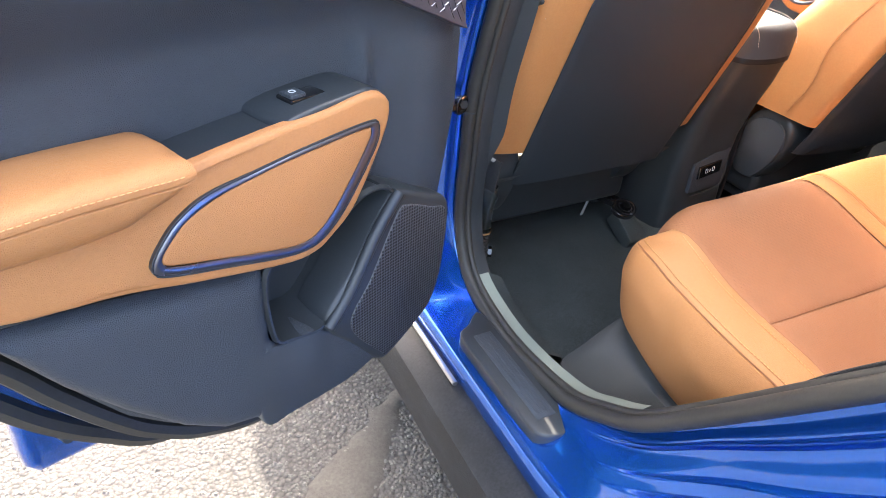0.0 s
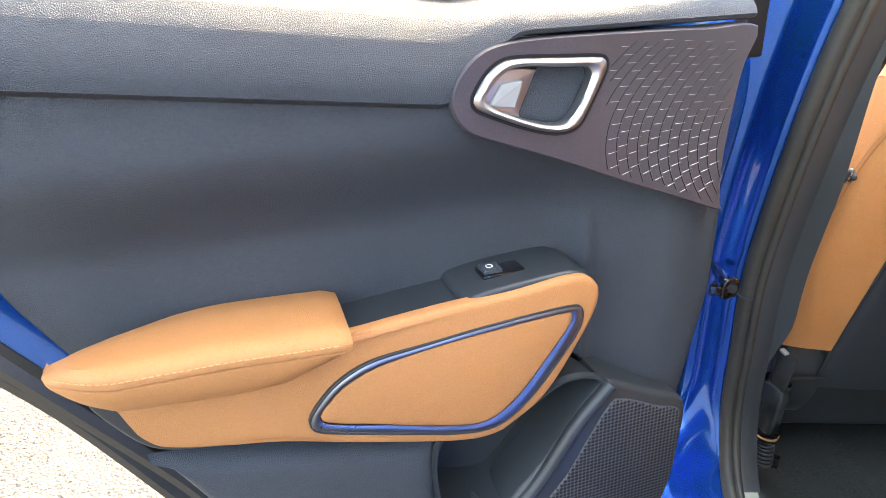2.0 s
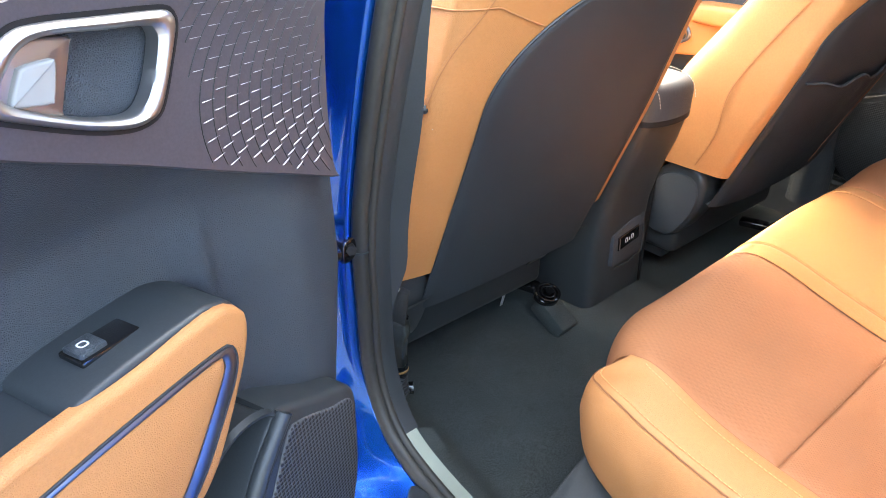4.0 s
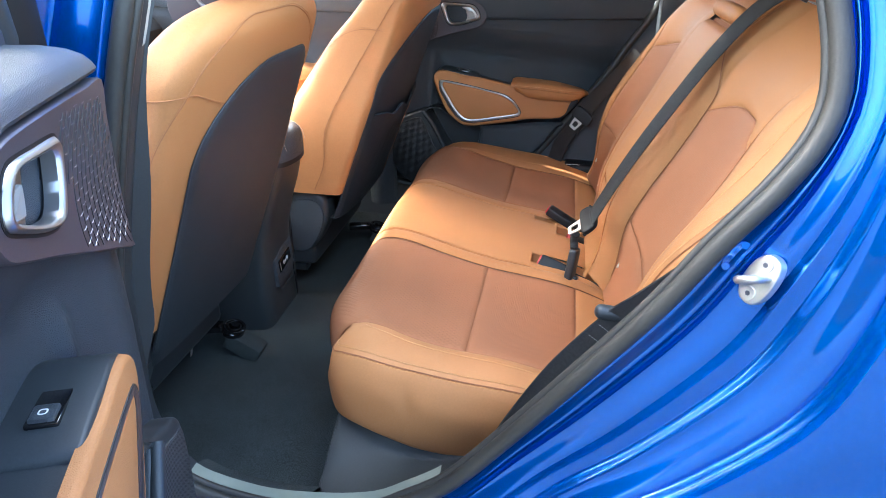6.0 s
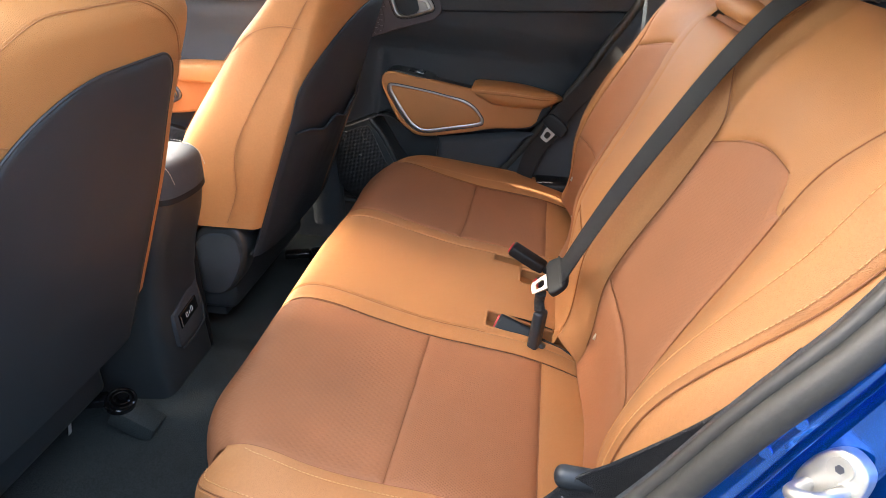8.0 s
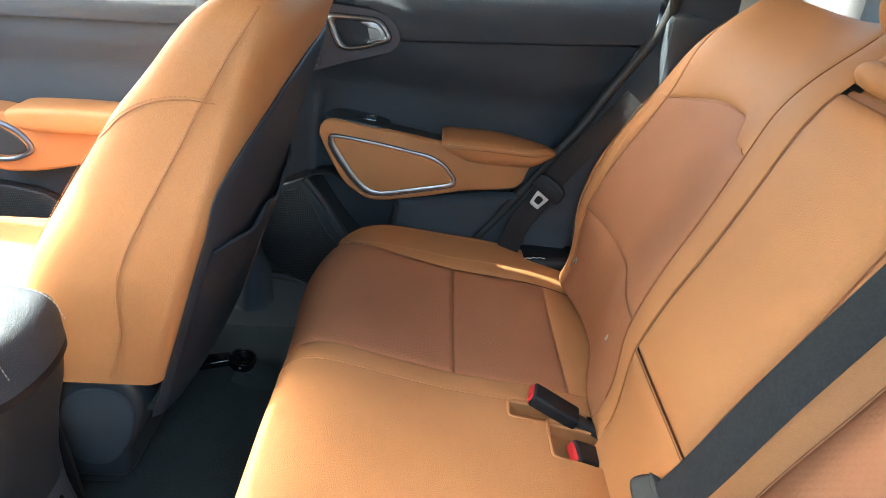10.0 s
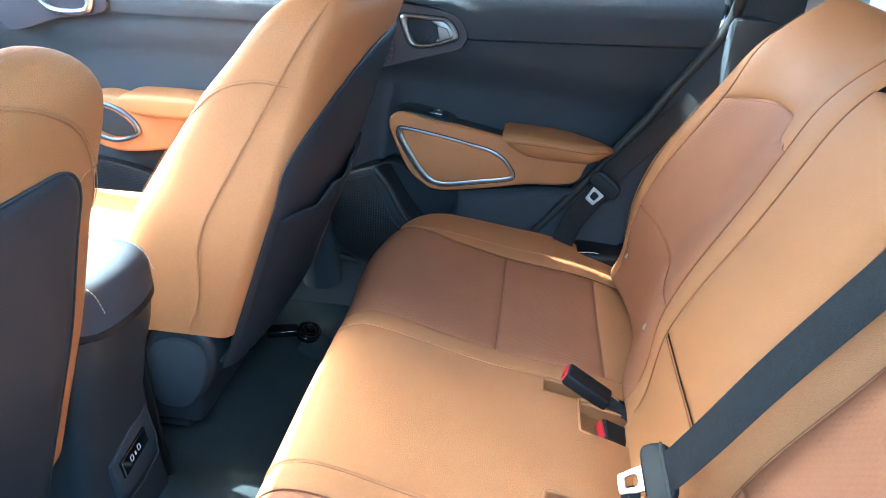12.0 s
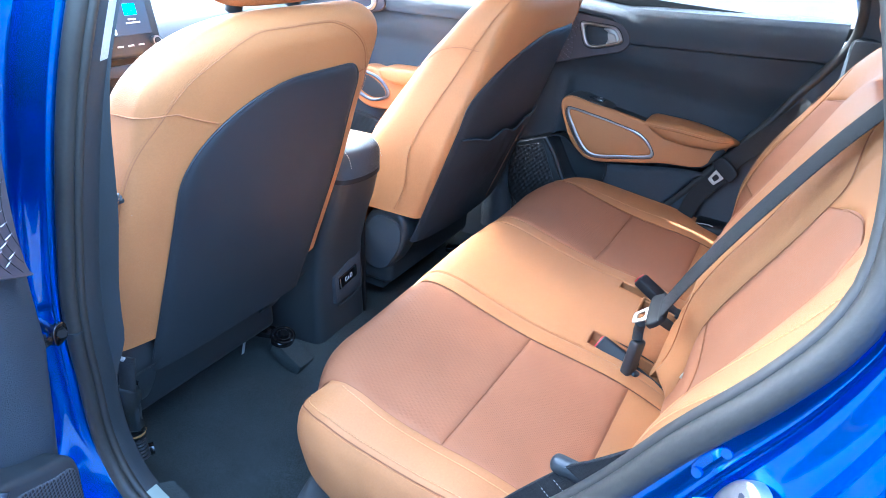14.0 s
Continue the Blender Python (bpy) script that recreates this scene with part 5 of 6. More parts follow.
    add("switch_mark", ring_strip([(0.008, -0.003), (0.014, -0.003), (0.014, 0.003), (0.008, 0.003)], [(0.009, -0.002), (0.013, -0.002), (0.013, 0.002), (0.009, 0.002)], 0.005, 0.0057, lambda a, c, b: T(a, b, c), 24, 0.0003), white_mark, "white window symbol", hsw)

    # speaker, grille and pocket
    spk = [(0.121, 0.803), (0.07, 0.778), (0.020, 0.748), (0.021, 0.672), (0.034, 0.600), (0.066, 0.562), (0.13, 0.530), (0.155, 0.535), (0.20, 0.590), (0.245, 0.652), (0.20, 0.712), (0.155, 0.775), (0.135, 0.797)]
    add("speaker_housing", slab(spk, -0.05, 0.012, M, 0.008, n=90), smooth_black, "black speaker housing")
    gri = [(0.108, 0.777), (0.06, 0.755), (0.026, 0.735), (0.027, 0.655), (0.042, 0.598), (0.07, 0.568), (0.135, 0.540), (0.150, 0.548), (0.206, 0.630), (0.17, 0.69), (0.126, 0.768)]
    add("speaker_grille", slab(gri, 0.0, 0.0145, M, 0.003, n=90), grille_mat if openness else grille_mat_shut, "black perforated speaker grille")
    rib = spline([(0.122, 0.800), (0.16, 0.758), (0.205, 0.690), (0.242, 0.650)], 30)
    add("speaker_rib", tube([M(u, 0.012, w) for u, w in rib], 0.0085, 10), smooth_black)
    rows = [[M(u, v, w) for u, w in outline_offset(spline(pk, 70, True), dd)] for v, dd in ((0.004, -0.004), (0.0105, -0.002), (0.010, 0.001), (-0.03, 0.003), (-0.066, 0.009))]
    bm = grid_mesh(rows, closed_u=True)
    bm.verts.ensure_lookup_table()
    bm.faces.new(bm.verts[-70:])
    add("bottle_pocket", bm, smooth_black, "black recessed bottle pocket")
    rows = []
    for i in range(40):
        row = []
        for j in range(70):
            k = j / 69
            u = lerp(0.319, 0.62, k)
            wt = lerp(0.783, 0.842, step(0.30, 0.60, u) * 0.85) - 0.004
            b = float(np.interp(u, (0.319, 0.392, 0.437, 0.488, 0.532, 0.568, 0.62), (0.546, 0.575, 0.615, 0.679, 0.743, 0.809, 0.84)))
            b = min(b, wt - 0.01)
            w = lerp(b, wt, i / 39)
            e = min(w - b, wt - w, u - 0.317 if w > 0.668 else 1)
            row.append(M(min(u, hi(max(w, 0.53)) - 0.002), 0.010 - 0.020 * math.exp(-max(e, 0) / 0.007), w))
        rows.append(row)
    add("lower_trim", grid_mesh(rows), grained, "black grained lower door trim")
    pts = [(u, w) for u, w in ((0.30, 0.660), (0.25, 0.648), (0.155, 0.549), (0.165, 0.540), (0.218, 0.533), (0.30, 0.541), (0.345, 0.553), (0.345, 0.66))]
    add("lower_trim_front", slab(pts, -0.03, 0.0097, M, 0.003, n=60), grained)

    # painted shell, outer skin, seal, glass and frame
    shell = [(-0.045, 0.60), (-0.03, 0.54), (0.05, 0.515), (0.30, 0.515), (0.432, 0.545), (0.492, 0.597), (0.537, 0.662), (0.571, 0.728), (0.66, 0.875), (0.755, 0.99), (0.815, 1.09), (0.825, 1.14), (0.81, 1.175), (0.4, 1.17), (-0.05, 1.165), (-0.06, 0.9)]
    add("door_shell", slab(shell, -0.13, -0.072, M, 0.010, n=120, back=True), paint if openness else smooth_black, "painted door shell" if openness else "black sealed door edge")
    skin = [(-0.055, 0.56), (0.05, 0.50), (0.35, 0.495), (0.47, 0.512), (0.545, 0.522), (0.567, 0.532), (0.565, 0.60), (0.575, 0.66), (0.63, 0.745), (0.71, 0.85), (0.80, 0.95), (0.845, 1.03), (0.86, 1.12), (0.85, 1.18), (0.4, 1.18), (-0.06, 1.17), (-0.07, 0.9)]
    add("outer_skin", slab(skin, -0.165, -0.135, M, 0.012, n=120, back=True), paint, "metallic blue outer door skin")
    sl = [(0.05, 0.512), (0.30, 0.516), (0.40, 0.552), (0.463, 0.603), (0.50, 0.650), (0.540, 0.714), (0.575, 0.777), (0.665, 0.905), (0.745, 1.02), (0.785, 1.10), (0.79, 1.17)]
    add("trim_edge_seal", tube([M(u - 0.002, -0.036, w + 0.004) for u, w in spline(sl, 70)], 0.012, 8), rubber)
    sl = [(0.05, 0.507), (0.30, 0.510), (0.43, 0.535), (0.492, 0.587), (0.538, 0.640), (0.576, 0.70), (0.665, 0.85), (0.76, 0.975), (0.81, 1.08), (0.815, 1.17)]
    add("door_edge_seal", tube([M(u + 0.003, -0.088, w - 0.002) for u, w in spline(sl, 70)], 0.013, 8), rubber, "black rubber edge seal")
    add("buffer", tube([M(0.523, -0.135, 0.575), M(0.523, -0.110, 0.580)], lambda t: 0.010 - 0.003 * t, 12), smooth_black, "black rubber door buffer")
    add("window_pane", grid_mesh([[M(u, -0.10, w) for u in np.linspace(-0.02, 0.74, 8)] for w in np.linspace(1.17, 1.44, 6)]), pane_dark, "tinted window glass")
    fr = [(-0.055, 1.19), (-0.03, 1.30), (0.03, 1.435), (0.25, 1.47), (0.55, 1.465), (0.70, 1.42), (0.79, 1.32), (0.835, 1.20)]
    add("window_frame", tube([M(u, -0.10, w) for u, w in spline(fr, 50)], 0.020, 10), smooth_black, "black window frame")
    add("frame_upright", tube([M(-0.03, -0.098, 1.20), M(-0.015, -0.098, 1.30)], 0.012, 8), smooth_black)
    add("belt_strip", block(frame_m(M(0, 0, 0.0), np.array(M(1, 0, 0.055)) - np.array(M(0, 0, 0)), np.array(M(0, 1, 0)) - np.array(M(0, 0, 0)), np.array(M(0, 0, 1)) - np.array(M(0, 0, 0))), -0.02, 0.80, -0.100, -0.080, 1.18, 1.212, 0.003), rubber, "black rubber belt strip at the window")
    return d


pattern_metal = material("bezel_dash_metal", (0.42, 0.415, 0.44), 0.36, metal=1.0, stain=0.05)


def perforated(name, turn, scale, solid=0.060):
    m = material(name, (0.020, 0.021, 0.024), 0.5, stain=0.1)
    nt = m.node_tree
    b = nt.nodes["Principled BSDF"]
    tc = nt.nodes.new("ShaderNodeTexCoord")
    mp = nt.nodes.new("ShaderNodeMapping")
    mp.inputs["Rotation"].default_value = (0, 0, radians(turn))
    nt.links.new(tc.outputs["Object"], mp.inputs[0])
    vo = nt.nodes.new("ShaderNodeTexVoronoi")
    vo.inputs["Scale"].default_value, vo.inputs["Randomness"].default_value = scale, 0.0
    nt.links.new(mp.outputs[0], vo.inputs["Vector"])
    bump = nt.nodes.new("ShaderNodeBump")
    bump.inputs["Strength"].default_value, bump.inputs["Distance"].default_value = 0.8, 0.002
    nt.links.new(vo.outputs["Distance"], bump.inputs["Height"])
    nt.links.new(bump.outputs[0], b.inputs["Normal"])
    holes = nt.nodes.new("ShaderNodeValToRGB")
    holes.color_ramp.elements[0].color, holes.color_ramp.elements[1].color = (0.002, 0.002, 0.002, 1), (solid, solid * 1.07, solid * 1.2, 1)
    holes.color_ramp.elements[0].position, holes.color_ramp.elements[1].position = 0.36, 0.46
    nt.links.new(vo.outputs["Distance"], holes.inputs[0])
    nt.links.new(holes.outputs[0], b.inputs["Base Color"])
    return m


grille_mat = perforated("perforated_black_plastic", -22, 210)
grille_mat_shut = perforated("perforated_black_plastic_shut", 0, 240, 0.022)
OPEN_M = frame_m((-0.8434, -0.128, 0.0222), (-0.9253, -0.3789, 0.0126), (0.3789, -0.9254, 0.0054), (0.0096, 0.0098, 0.9999))
SHUT_M = frame_m((0.690, 0.076, 0.003), (0, -0.9945, -0.1045), (-1, 0, 0), (0, -0.1045, 0.9945))
rear_door(OPEN_M, "open rear car door, black trim with tan leather armrest", 1)
rear_door(SHUT_M, "closed rear car door, black trim with tan leather armrest", 0)


# ---- front seats ----
def front_seat(cx, y0, z0, slope, height, label, pocket):
    """A front seat seen from behind. The rear plane passes y0 at z0 and leans back by slope."""
    st = thing("front_car_seat", label, "car seat")
    n = np.array([0, -1, 0])

    def half(z, side=-1):
        """Half width of the backrest; the near seat's outer shoulder falls away in a long curve."""
        t = z - z0
        w = 0.256 - 0.020 * step(0.20, 0.42, t)
        top = height - z0
        rx, rz = (0.19, 0.115) if cx < 0 and side < 0 else (0.085, 0.085)
        if t > top - rz:
            w = w - rx + rx * math.sqrt(max(0.0, 1 - ((t - top + rz) / rz) ** 2))
        return w

    def power(side):
        return 5.0 if cx < 0 and side > 0 else 2.5

    def thick(z):
        if cx > 0:
            return float(np.interp(z - z0, (0.0, 0.1, 0.2, 0.30, 0.36, 0.40, 0.46, 0.505, 0.55), (0.300, 0.285, 0.268, 0.235, 0.215, 0.200, 0.162, 0.138, 0.12)))
        return float(np.interp(z - z0, (0.0, 0.1, 0.175, 0.30, 0.355, 0.42, 0.50, 0.55), (0.290, 0.268, 0.244, 0.19, 0.168, 0.14, 0.11, 0.10)))

    def place(x, depth, z):
        depth = depth + 0.024
        p = np.array([cx + x, y0 - slope * (z - z0), z]) + n * depth
        return tuple(p)

    def ring(a, z):
        """Round the back: a in turns from -0.5 to 0.5, 0 is the middle of the rear face."""
        th = a * 2 * math.pi
        sx, cy = math.sin(th), math.cos(th)
        w, t, p = half(z, sx), thick(z), power(sx)
        x = math.copysign(abs(sx) ** (2 / p), sx) * w
        if cy >= 0:
            dy = cy ** (2 / p) * 0.05 - 0.05
        else:
            q = 5 if cx < 0 else 8
            x = math.copysign(abs(sx) ** (2 / q), sx) * w
            dy = -(abs(cy) ** (2 / q)) * (t - 0.05) - 0.05 + 0.04 * math.exp(-(x / 0.17) ** 4) * step(height - z0 - 0.03, height - z0 - 0.14, z - z0)
        r, up = 0.055, z - height + 0.055
        f = math.sqrt(max(0.0004, 1 - (up / r) ** 2)) if up > 0 else 1.0
        dy = -t / 2 + (dy + t / 2) * f
        return place(x, dy, z)

    def rear_depth(x, z):
        p = power(x)
        k = min(1.0, abs(x) / max(half(z, x), 1e-3))
        return (1 - k ** p) ** (1 / p) * 0.05 - 0.05

    zs = list(np.linspace(z0 + (0.010 if cx < 0 else 0), height - 0.05, 34)) + list(height - 0.05 + 0.05 * np.sin(np.linspace(0.1, math.pi / 2, 9)))
    rows = [[ring(a, z) for a in np.linspace(-0.5, 0.5, 89)[:-1]] for z in zs]
    bm = grid_mesh(rows, closed_u=True)
    bm.verts.ensure_lookup_table()
    bm.faces.new(bm.verts[-88:])
    bm.faces.new(bm.verts[:88])
    part("backrest", bm, leather, st, "tan leather backrest")

    # rear shell of black vinyl
    ztop, zlow = z0 + 0.447, z0 - 0.075

    def width(z, side):
        """Half width of the shell; one shoulder is a long curve, the other a tight one."""
        if side < 0:
            w = 0.176 if cx < 0 else half(min(z, z0 + 0.24)) - 0.012
            rx, rz = (0.21, 0.15) if cx < 0 else (0.26, 0.17)
        else:
            w = half(z, 1) - 0.046 if cx < 0 else 0.205
            rx, rz = 0.05, 0.05
        if z > ztop - rz:
            w = w - rx + rx * math.sqrt(max(0.0, 1 - ((z - ztop + rz) / rz) ** 2))
        return w
    rows = []
    zz = list(np.linspace(zlow, ztop - 0.17, 40)) + list(ztop - 0.17 + 0.17 * np.sin(np.linspace(0.05, math.pi / 2, 34)))
    for z in zz:
        row = []
        for k in np.linspace(0, 1, 50):
            x = lerp(-width(z, -1), width(z, 1), k)
            edge = min(x + width(z, -1), width(z, 1) - x, ztop - z)
            row.append(place(x, rear_depth(x, max(z, z0)) + 0.006 - 0.007 * math.exp(-edge / 0.005), z))
        rows.append(row)
    part("rear_shell", grid_mesh(rows), soft_back, st, "black vinyl rear shell")
    pts = []
    for z in zz[4:]:
        w = width(z, -1)
        pts.append(place(-w, rear_depth(-w, max(z, z0)) + 0.003, z))
    pts += [place(width(z, 1), rear_depth(width(z, 1), max(z, z0)) + 0.001, z) for z in zz[:3:-1]]
    part("shell_piping", tube(pts, 0.0018, 6), soft_back, st)
    # seams

    def aa(x, z):
        """Ring parameter of a place x across the rear face."""
        k = max(-1.0, min(1.0, x / half(z, x)))
        return math.asin(math.copysign(abs(k) ** (power(x) / 2), k)) / (2 * math.pi)

    def beside(d, t):
        """A place on the inner side of the backrest, d in front of the rear plane and t above its foot."""
        z = z0 + t
        line, lo, hi = y0 - slope * t - 0.024 + d, 0.02, 0.40
        for _ in range(40):
            mid = (lo + hi) / 2
            lo, hi = (mid, hi) if ring(-mid, z)[1] < line else (lo, mid)
        return ring(-lo, z)
    for s in (-1, 1):
        ab = [(s * 0.215, z0 + 0.005), (s * 0.222, z0 + 0.12), (s * 0.226, z0 + 0.24), (s * 0.222, z0 + 0.35), (aa(s * 0.208, z0 + 0.426), z0 + 0.426), (aa(s * 0.168, z0 + 0.478), z0 + 0.478), (aa(s * 0.09, z0 + 0.518), z0 + 0.518), (0, z0 + 0.537)]
        ab = [(a, min(z, height - 0.022)) for a, z in ab]
        P, N = on(ring, ab, 140, 0.0008)
        if cx > 0 and s < 0:
            P = spline([beside(*q) for q in ((0.103, 0.012), (0.101, 0.085), (0.122, 0.159), (0.123, 0.208), (0.110, 0.28), (0.092, 0.356), (0.073, 0.435), (0.062, 0.475), (0.053, 0.505), (0.048, 0.527))], 140) + np.array([-0.0008, 0, 0])
            N = np.array([(-1.0, 0.0, 0.05)] * 140)
        N = np.array([v if np.dot(v, p - np.array([cx, y0 + 0.06 - slope * (p[2] - z0), p[2]])) > 0 else -v for p, v in zip(P, N)])
        part("crown_seam", tube(P, 0.0007, 6), thread_dim, st)
        part("stitching", stitches(P + N * 0.0005 + np.array([s * 0.004, 0, 0.002]), N), thread_mid, st, "orange stitching")
        ab = [(s * 0.385, z0 + 0.02), (s * 0.385, z0 + 0.18), (s * 0.375, z0 + 0.30), (s * 0.345, z0 + 0.39), (s * 0.29, z0 + 0.422), (aa(s * 0.205, z0 + 0.428), z0 + 0.428), (aa(s * 0.185, z0 + 0.424), z0 + 0.424), (aa(s * 0.122, z0 + 0.405), z0 + 0.400)]
        P, N = on(ring, ab, 110, 0.0006)
        if cx > 0 and s < 0:
            P = spline([beside(*q) for q in ((0.255, 0.20), (0.232, 0.29), (0.204, 0.35), (0.187, 0.375), (0.169, 0.399), (0.141, 0.416), (0.104, 0.423), (0.068, 0.42), (0.030, 0.415))], 110) + np.array([-0.0006, 0, 0])
            part("stitching", stitches(P + np.array([-0.0008, 0, 0.004]), [(-1, 0, 0.1)] * 110), thread_mid, st, "orange stitching")
        part("shoulder_seam", tube(P, 0.0008, 6), thread_dim, st)
    # cushion and frame below
    cush = block(world_m, cx - (0.25 if cx < 0 else 0.30), cx + (0.27 if cx < 0 else 0.25), y0 + 0.22, y0 + 0.62, 0.56, 0.71, 0.045, 5)
    part("cushion", cush, leather, st, "tan leather seat cushion")
    part("seat_base", block(world_m, cx - 0.230, cx + 0.230, y0 + 0.10, y0 + 0.56, 0.455, 0.60, 0.02, 3), smooth_black, st)
    for s in (-1, 1):
        R = frame_m(place(s * ((0.196 if cx < 0 else 0.168) if s * cx > 0 else 0.205), -0.075 if s < 0 and cx < 0 else -0.115, z0 - (0.06 if s < 0 and cx < 0 else 0.075)), (0, 1, 0), (s, 0, 0), (0, -0.2, 1))
        rec = [(-0.062, -0.04), (-0.066, 0.02), (-0.045, 0.062), (0.0, 0.076), (0.045, 0.062), (0.066, 0.02), (0.060, -0.05), (0.030, -0.105), (-0.030, -0.105)]
        part("recliner_cover", slab(rec, -0.03, 0.036, R, 0.016, n=60, back=True), smooth_black, st, "rounded black recliner cover")
        part("recliner_disc", slab([(0.85 * u, 0.85 * w - 0.012) for u, w in rec], 0.02, 0.0395, R, 0.004, n=60), grained, st)
        part("rail", block(world_m, cx + s * 0.19 - 0.018, cx + s * 0.19 + 0.018, y0 + 0.14, y0 + 0.55, 0.425, 0.470, 0.004), smooth_black, st)
    # felt skirt under the shell
    rows = []
    for k in np.linspace(-1, 1, 24):
        rows.append([place(k * 0.225, 0.0, zlow + 0.03), place(k * 0.225, -0.012, zlow + 0.002), place(k * 0.22, -0.036, zlow - 0.008), place(k * 0.21, -0.07, zlow - 0.012)])
    part("lower_flap", grid_mesh(rows), felt, st, "grey felt flap below the shell")
    if pocket:
        rows = []
        for i, z in enumerate(np.linspace(zlow + 0.01, z0 + 0.215, 30)):
            row = []
            for k in np.linspace(-1, 1, 50):
                x = lerp(-width(z, -1) + 0.012, width(z, 1) - 0.012, (k + 1) / 2)
                f = (z - zlow) / (z0 + 0.215 - zlow)
                sag = 0.012 * f * (1 - k * k) + 0.003 * noise.noise((x * 22, z * 18, 1)) * f * (1 - k * k) * 2
                drop = -0.018 * f * (1 - k * k) * (1 + 0.5 * math.sin(k * 9))
                row.append(place(x, rear_depth(x, max(z, z0)) + 0.009 + sag, z + drop * f))
            rows.append(row)
        part("map_pocket", grid_mesh(rows), soft_back, st, "sagging black vinyl map pocket")
        part("pocket_hem", tube([Vector(p) for p in rows[-1]], 0.0032, 6), soft_back, st)
        pts = [rows[i][38] for i in range(2, 27)]
        part("pocket_seam", tube(pts, 0.0012, 6), seam_dark, st)
    return st


front_seat(-0.400, 0.098, 0.687, 0.39, 1.232, "tan and black front seat with a black rear shell", False)
front_seat(0.371, -0.027, 0.690, 0.38, 1.240, "tan and black front seat with a map pocket behind", True)
headrest("front_headrest", -0.400, -0.090, 1.328, 0.30, 0.19, 0.11, 0.34, "tan leather front headrest on chrome posts", True)
headrest("front_headrest", 0.371, -0.205, 1.332, 0.29, 0.19, 0.12, 0.22, "tan leather front headrest on chrome posts", True)


def seat_hardware():
    l = thing("armrest_lever", "black seat belt guide hook on the seat side", "seat lever", (-0.011, -0.017, 0.008))
    part("lever_body", block(frame_m((-0.632, 0.027, 0.982), (1, 0, 0), (0, 0.8, -0.5), (0, 0.5, 0.85)), -0.007, 0.007, -0.022, 0.024, -0.008, 0.008, 0.006, 3), smooth_black, l)
    part("wire_hook", tube([(-0.629, 0.019, 0.976), (-0.626, 0.013, 0.970), (-0.624, 0.009, 0.962)], 0.0014, 8), chrome, l, "bright wire hook")
    t = thing("fabric_tag", "small white fabric tag hanging below the front seat", "tag")
    part("strip", block(frame_m((-0.213, 0.275, 0.386), (1, 0.1, 0), (0, 1, 0), (0.12, -0.15, 1)), -0.005, 0.005, -0.0008, 0.0008, -0.03, 0.03, 0.0005, 1), white_mark, t)
    for x, y, z in ((-0.183, 0.178, 0.440), (0.50, 0.00, 0.430)):
        a = thing("seat_rail_foot", "gloss black seat rail foot bolted to the floor", "seat mount")
        part("foot_plate", slab([(0.031 * math.cos(k), 0.028 * math.sin(k)) for k in np.linspace(0, 6.283, 17)[:-1]], -0.010, 0.002, frame_m((x, y - 0.008, z), (1, 0, 0), (0, -0.3, 0.95), (0, 0.95, 0.3)), 0.004), gloss_black, a)
        part("rear_lug", block(frame_m((x - 0.012, y + 0.035, z + 0.006), (0.95, 0.3, 0), (-0.3, 0.95, 0), (0, 0, 1)), -0.016, 0.016, -0.02, 0.05, -0.010, 0.008, 0.004, 3), gloss_black, a)
        for r, h, wire in ((0.026, 0.004, 0.0042), (0.0165, 0.005, 0.0028)):
            part("rim", tube([(x + r * math.cos(k), y - 0.010 + 0.9 * r * math.sin(k), z + h + 0.27 * r * math.sin(k)) for k in np.linspace(0, 6.283, 25)], wire, 8), gloss_black, a)
        part("bolt", tube([(x, y - 0.010, z + 0.001), (x, y - 0.014, z + 0.012)], 0.0105, 6), gloss_black, a)
        part("bracket_bolt", tube([(x - 0.016, y + 0.020, z + 0.010), (x - 0.016, y + 0.018, z + 0.018)], 0.006, 6), gloss_black, a)
        part("floor_pad", block(frame_m((x, y - 0.05, z - 0.045), (1, 0, 0), (0, 0.9, 0.5), (0, -0.5, 0.9)), -0.026, 0.026, -0.030, 0.06, -0.03, 0.014, 0.006), carpet, a)


seat_hardware()


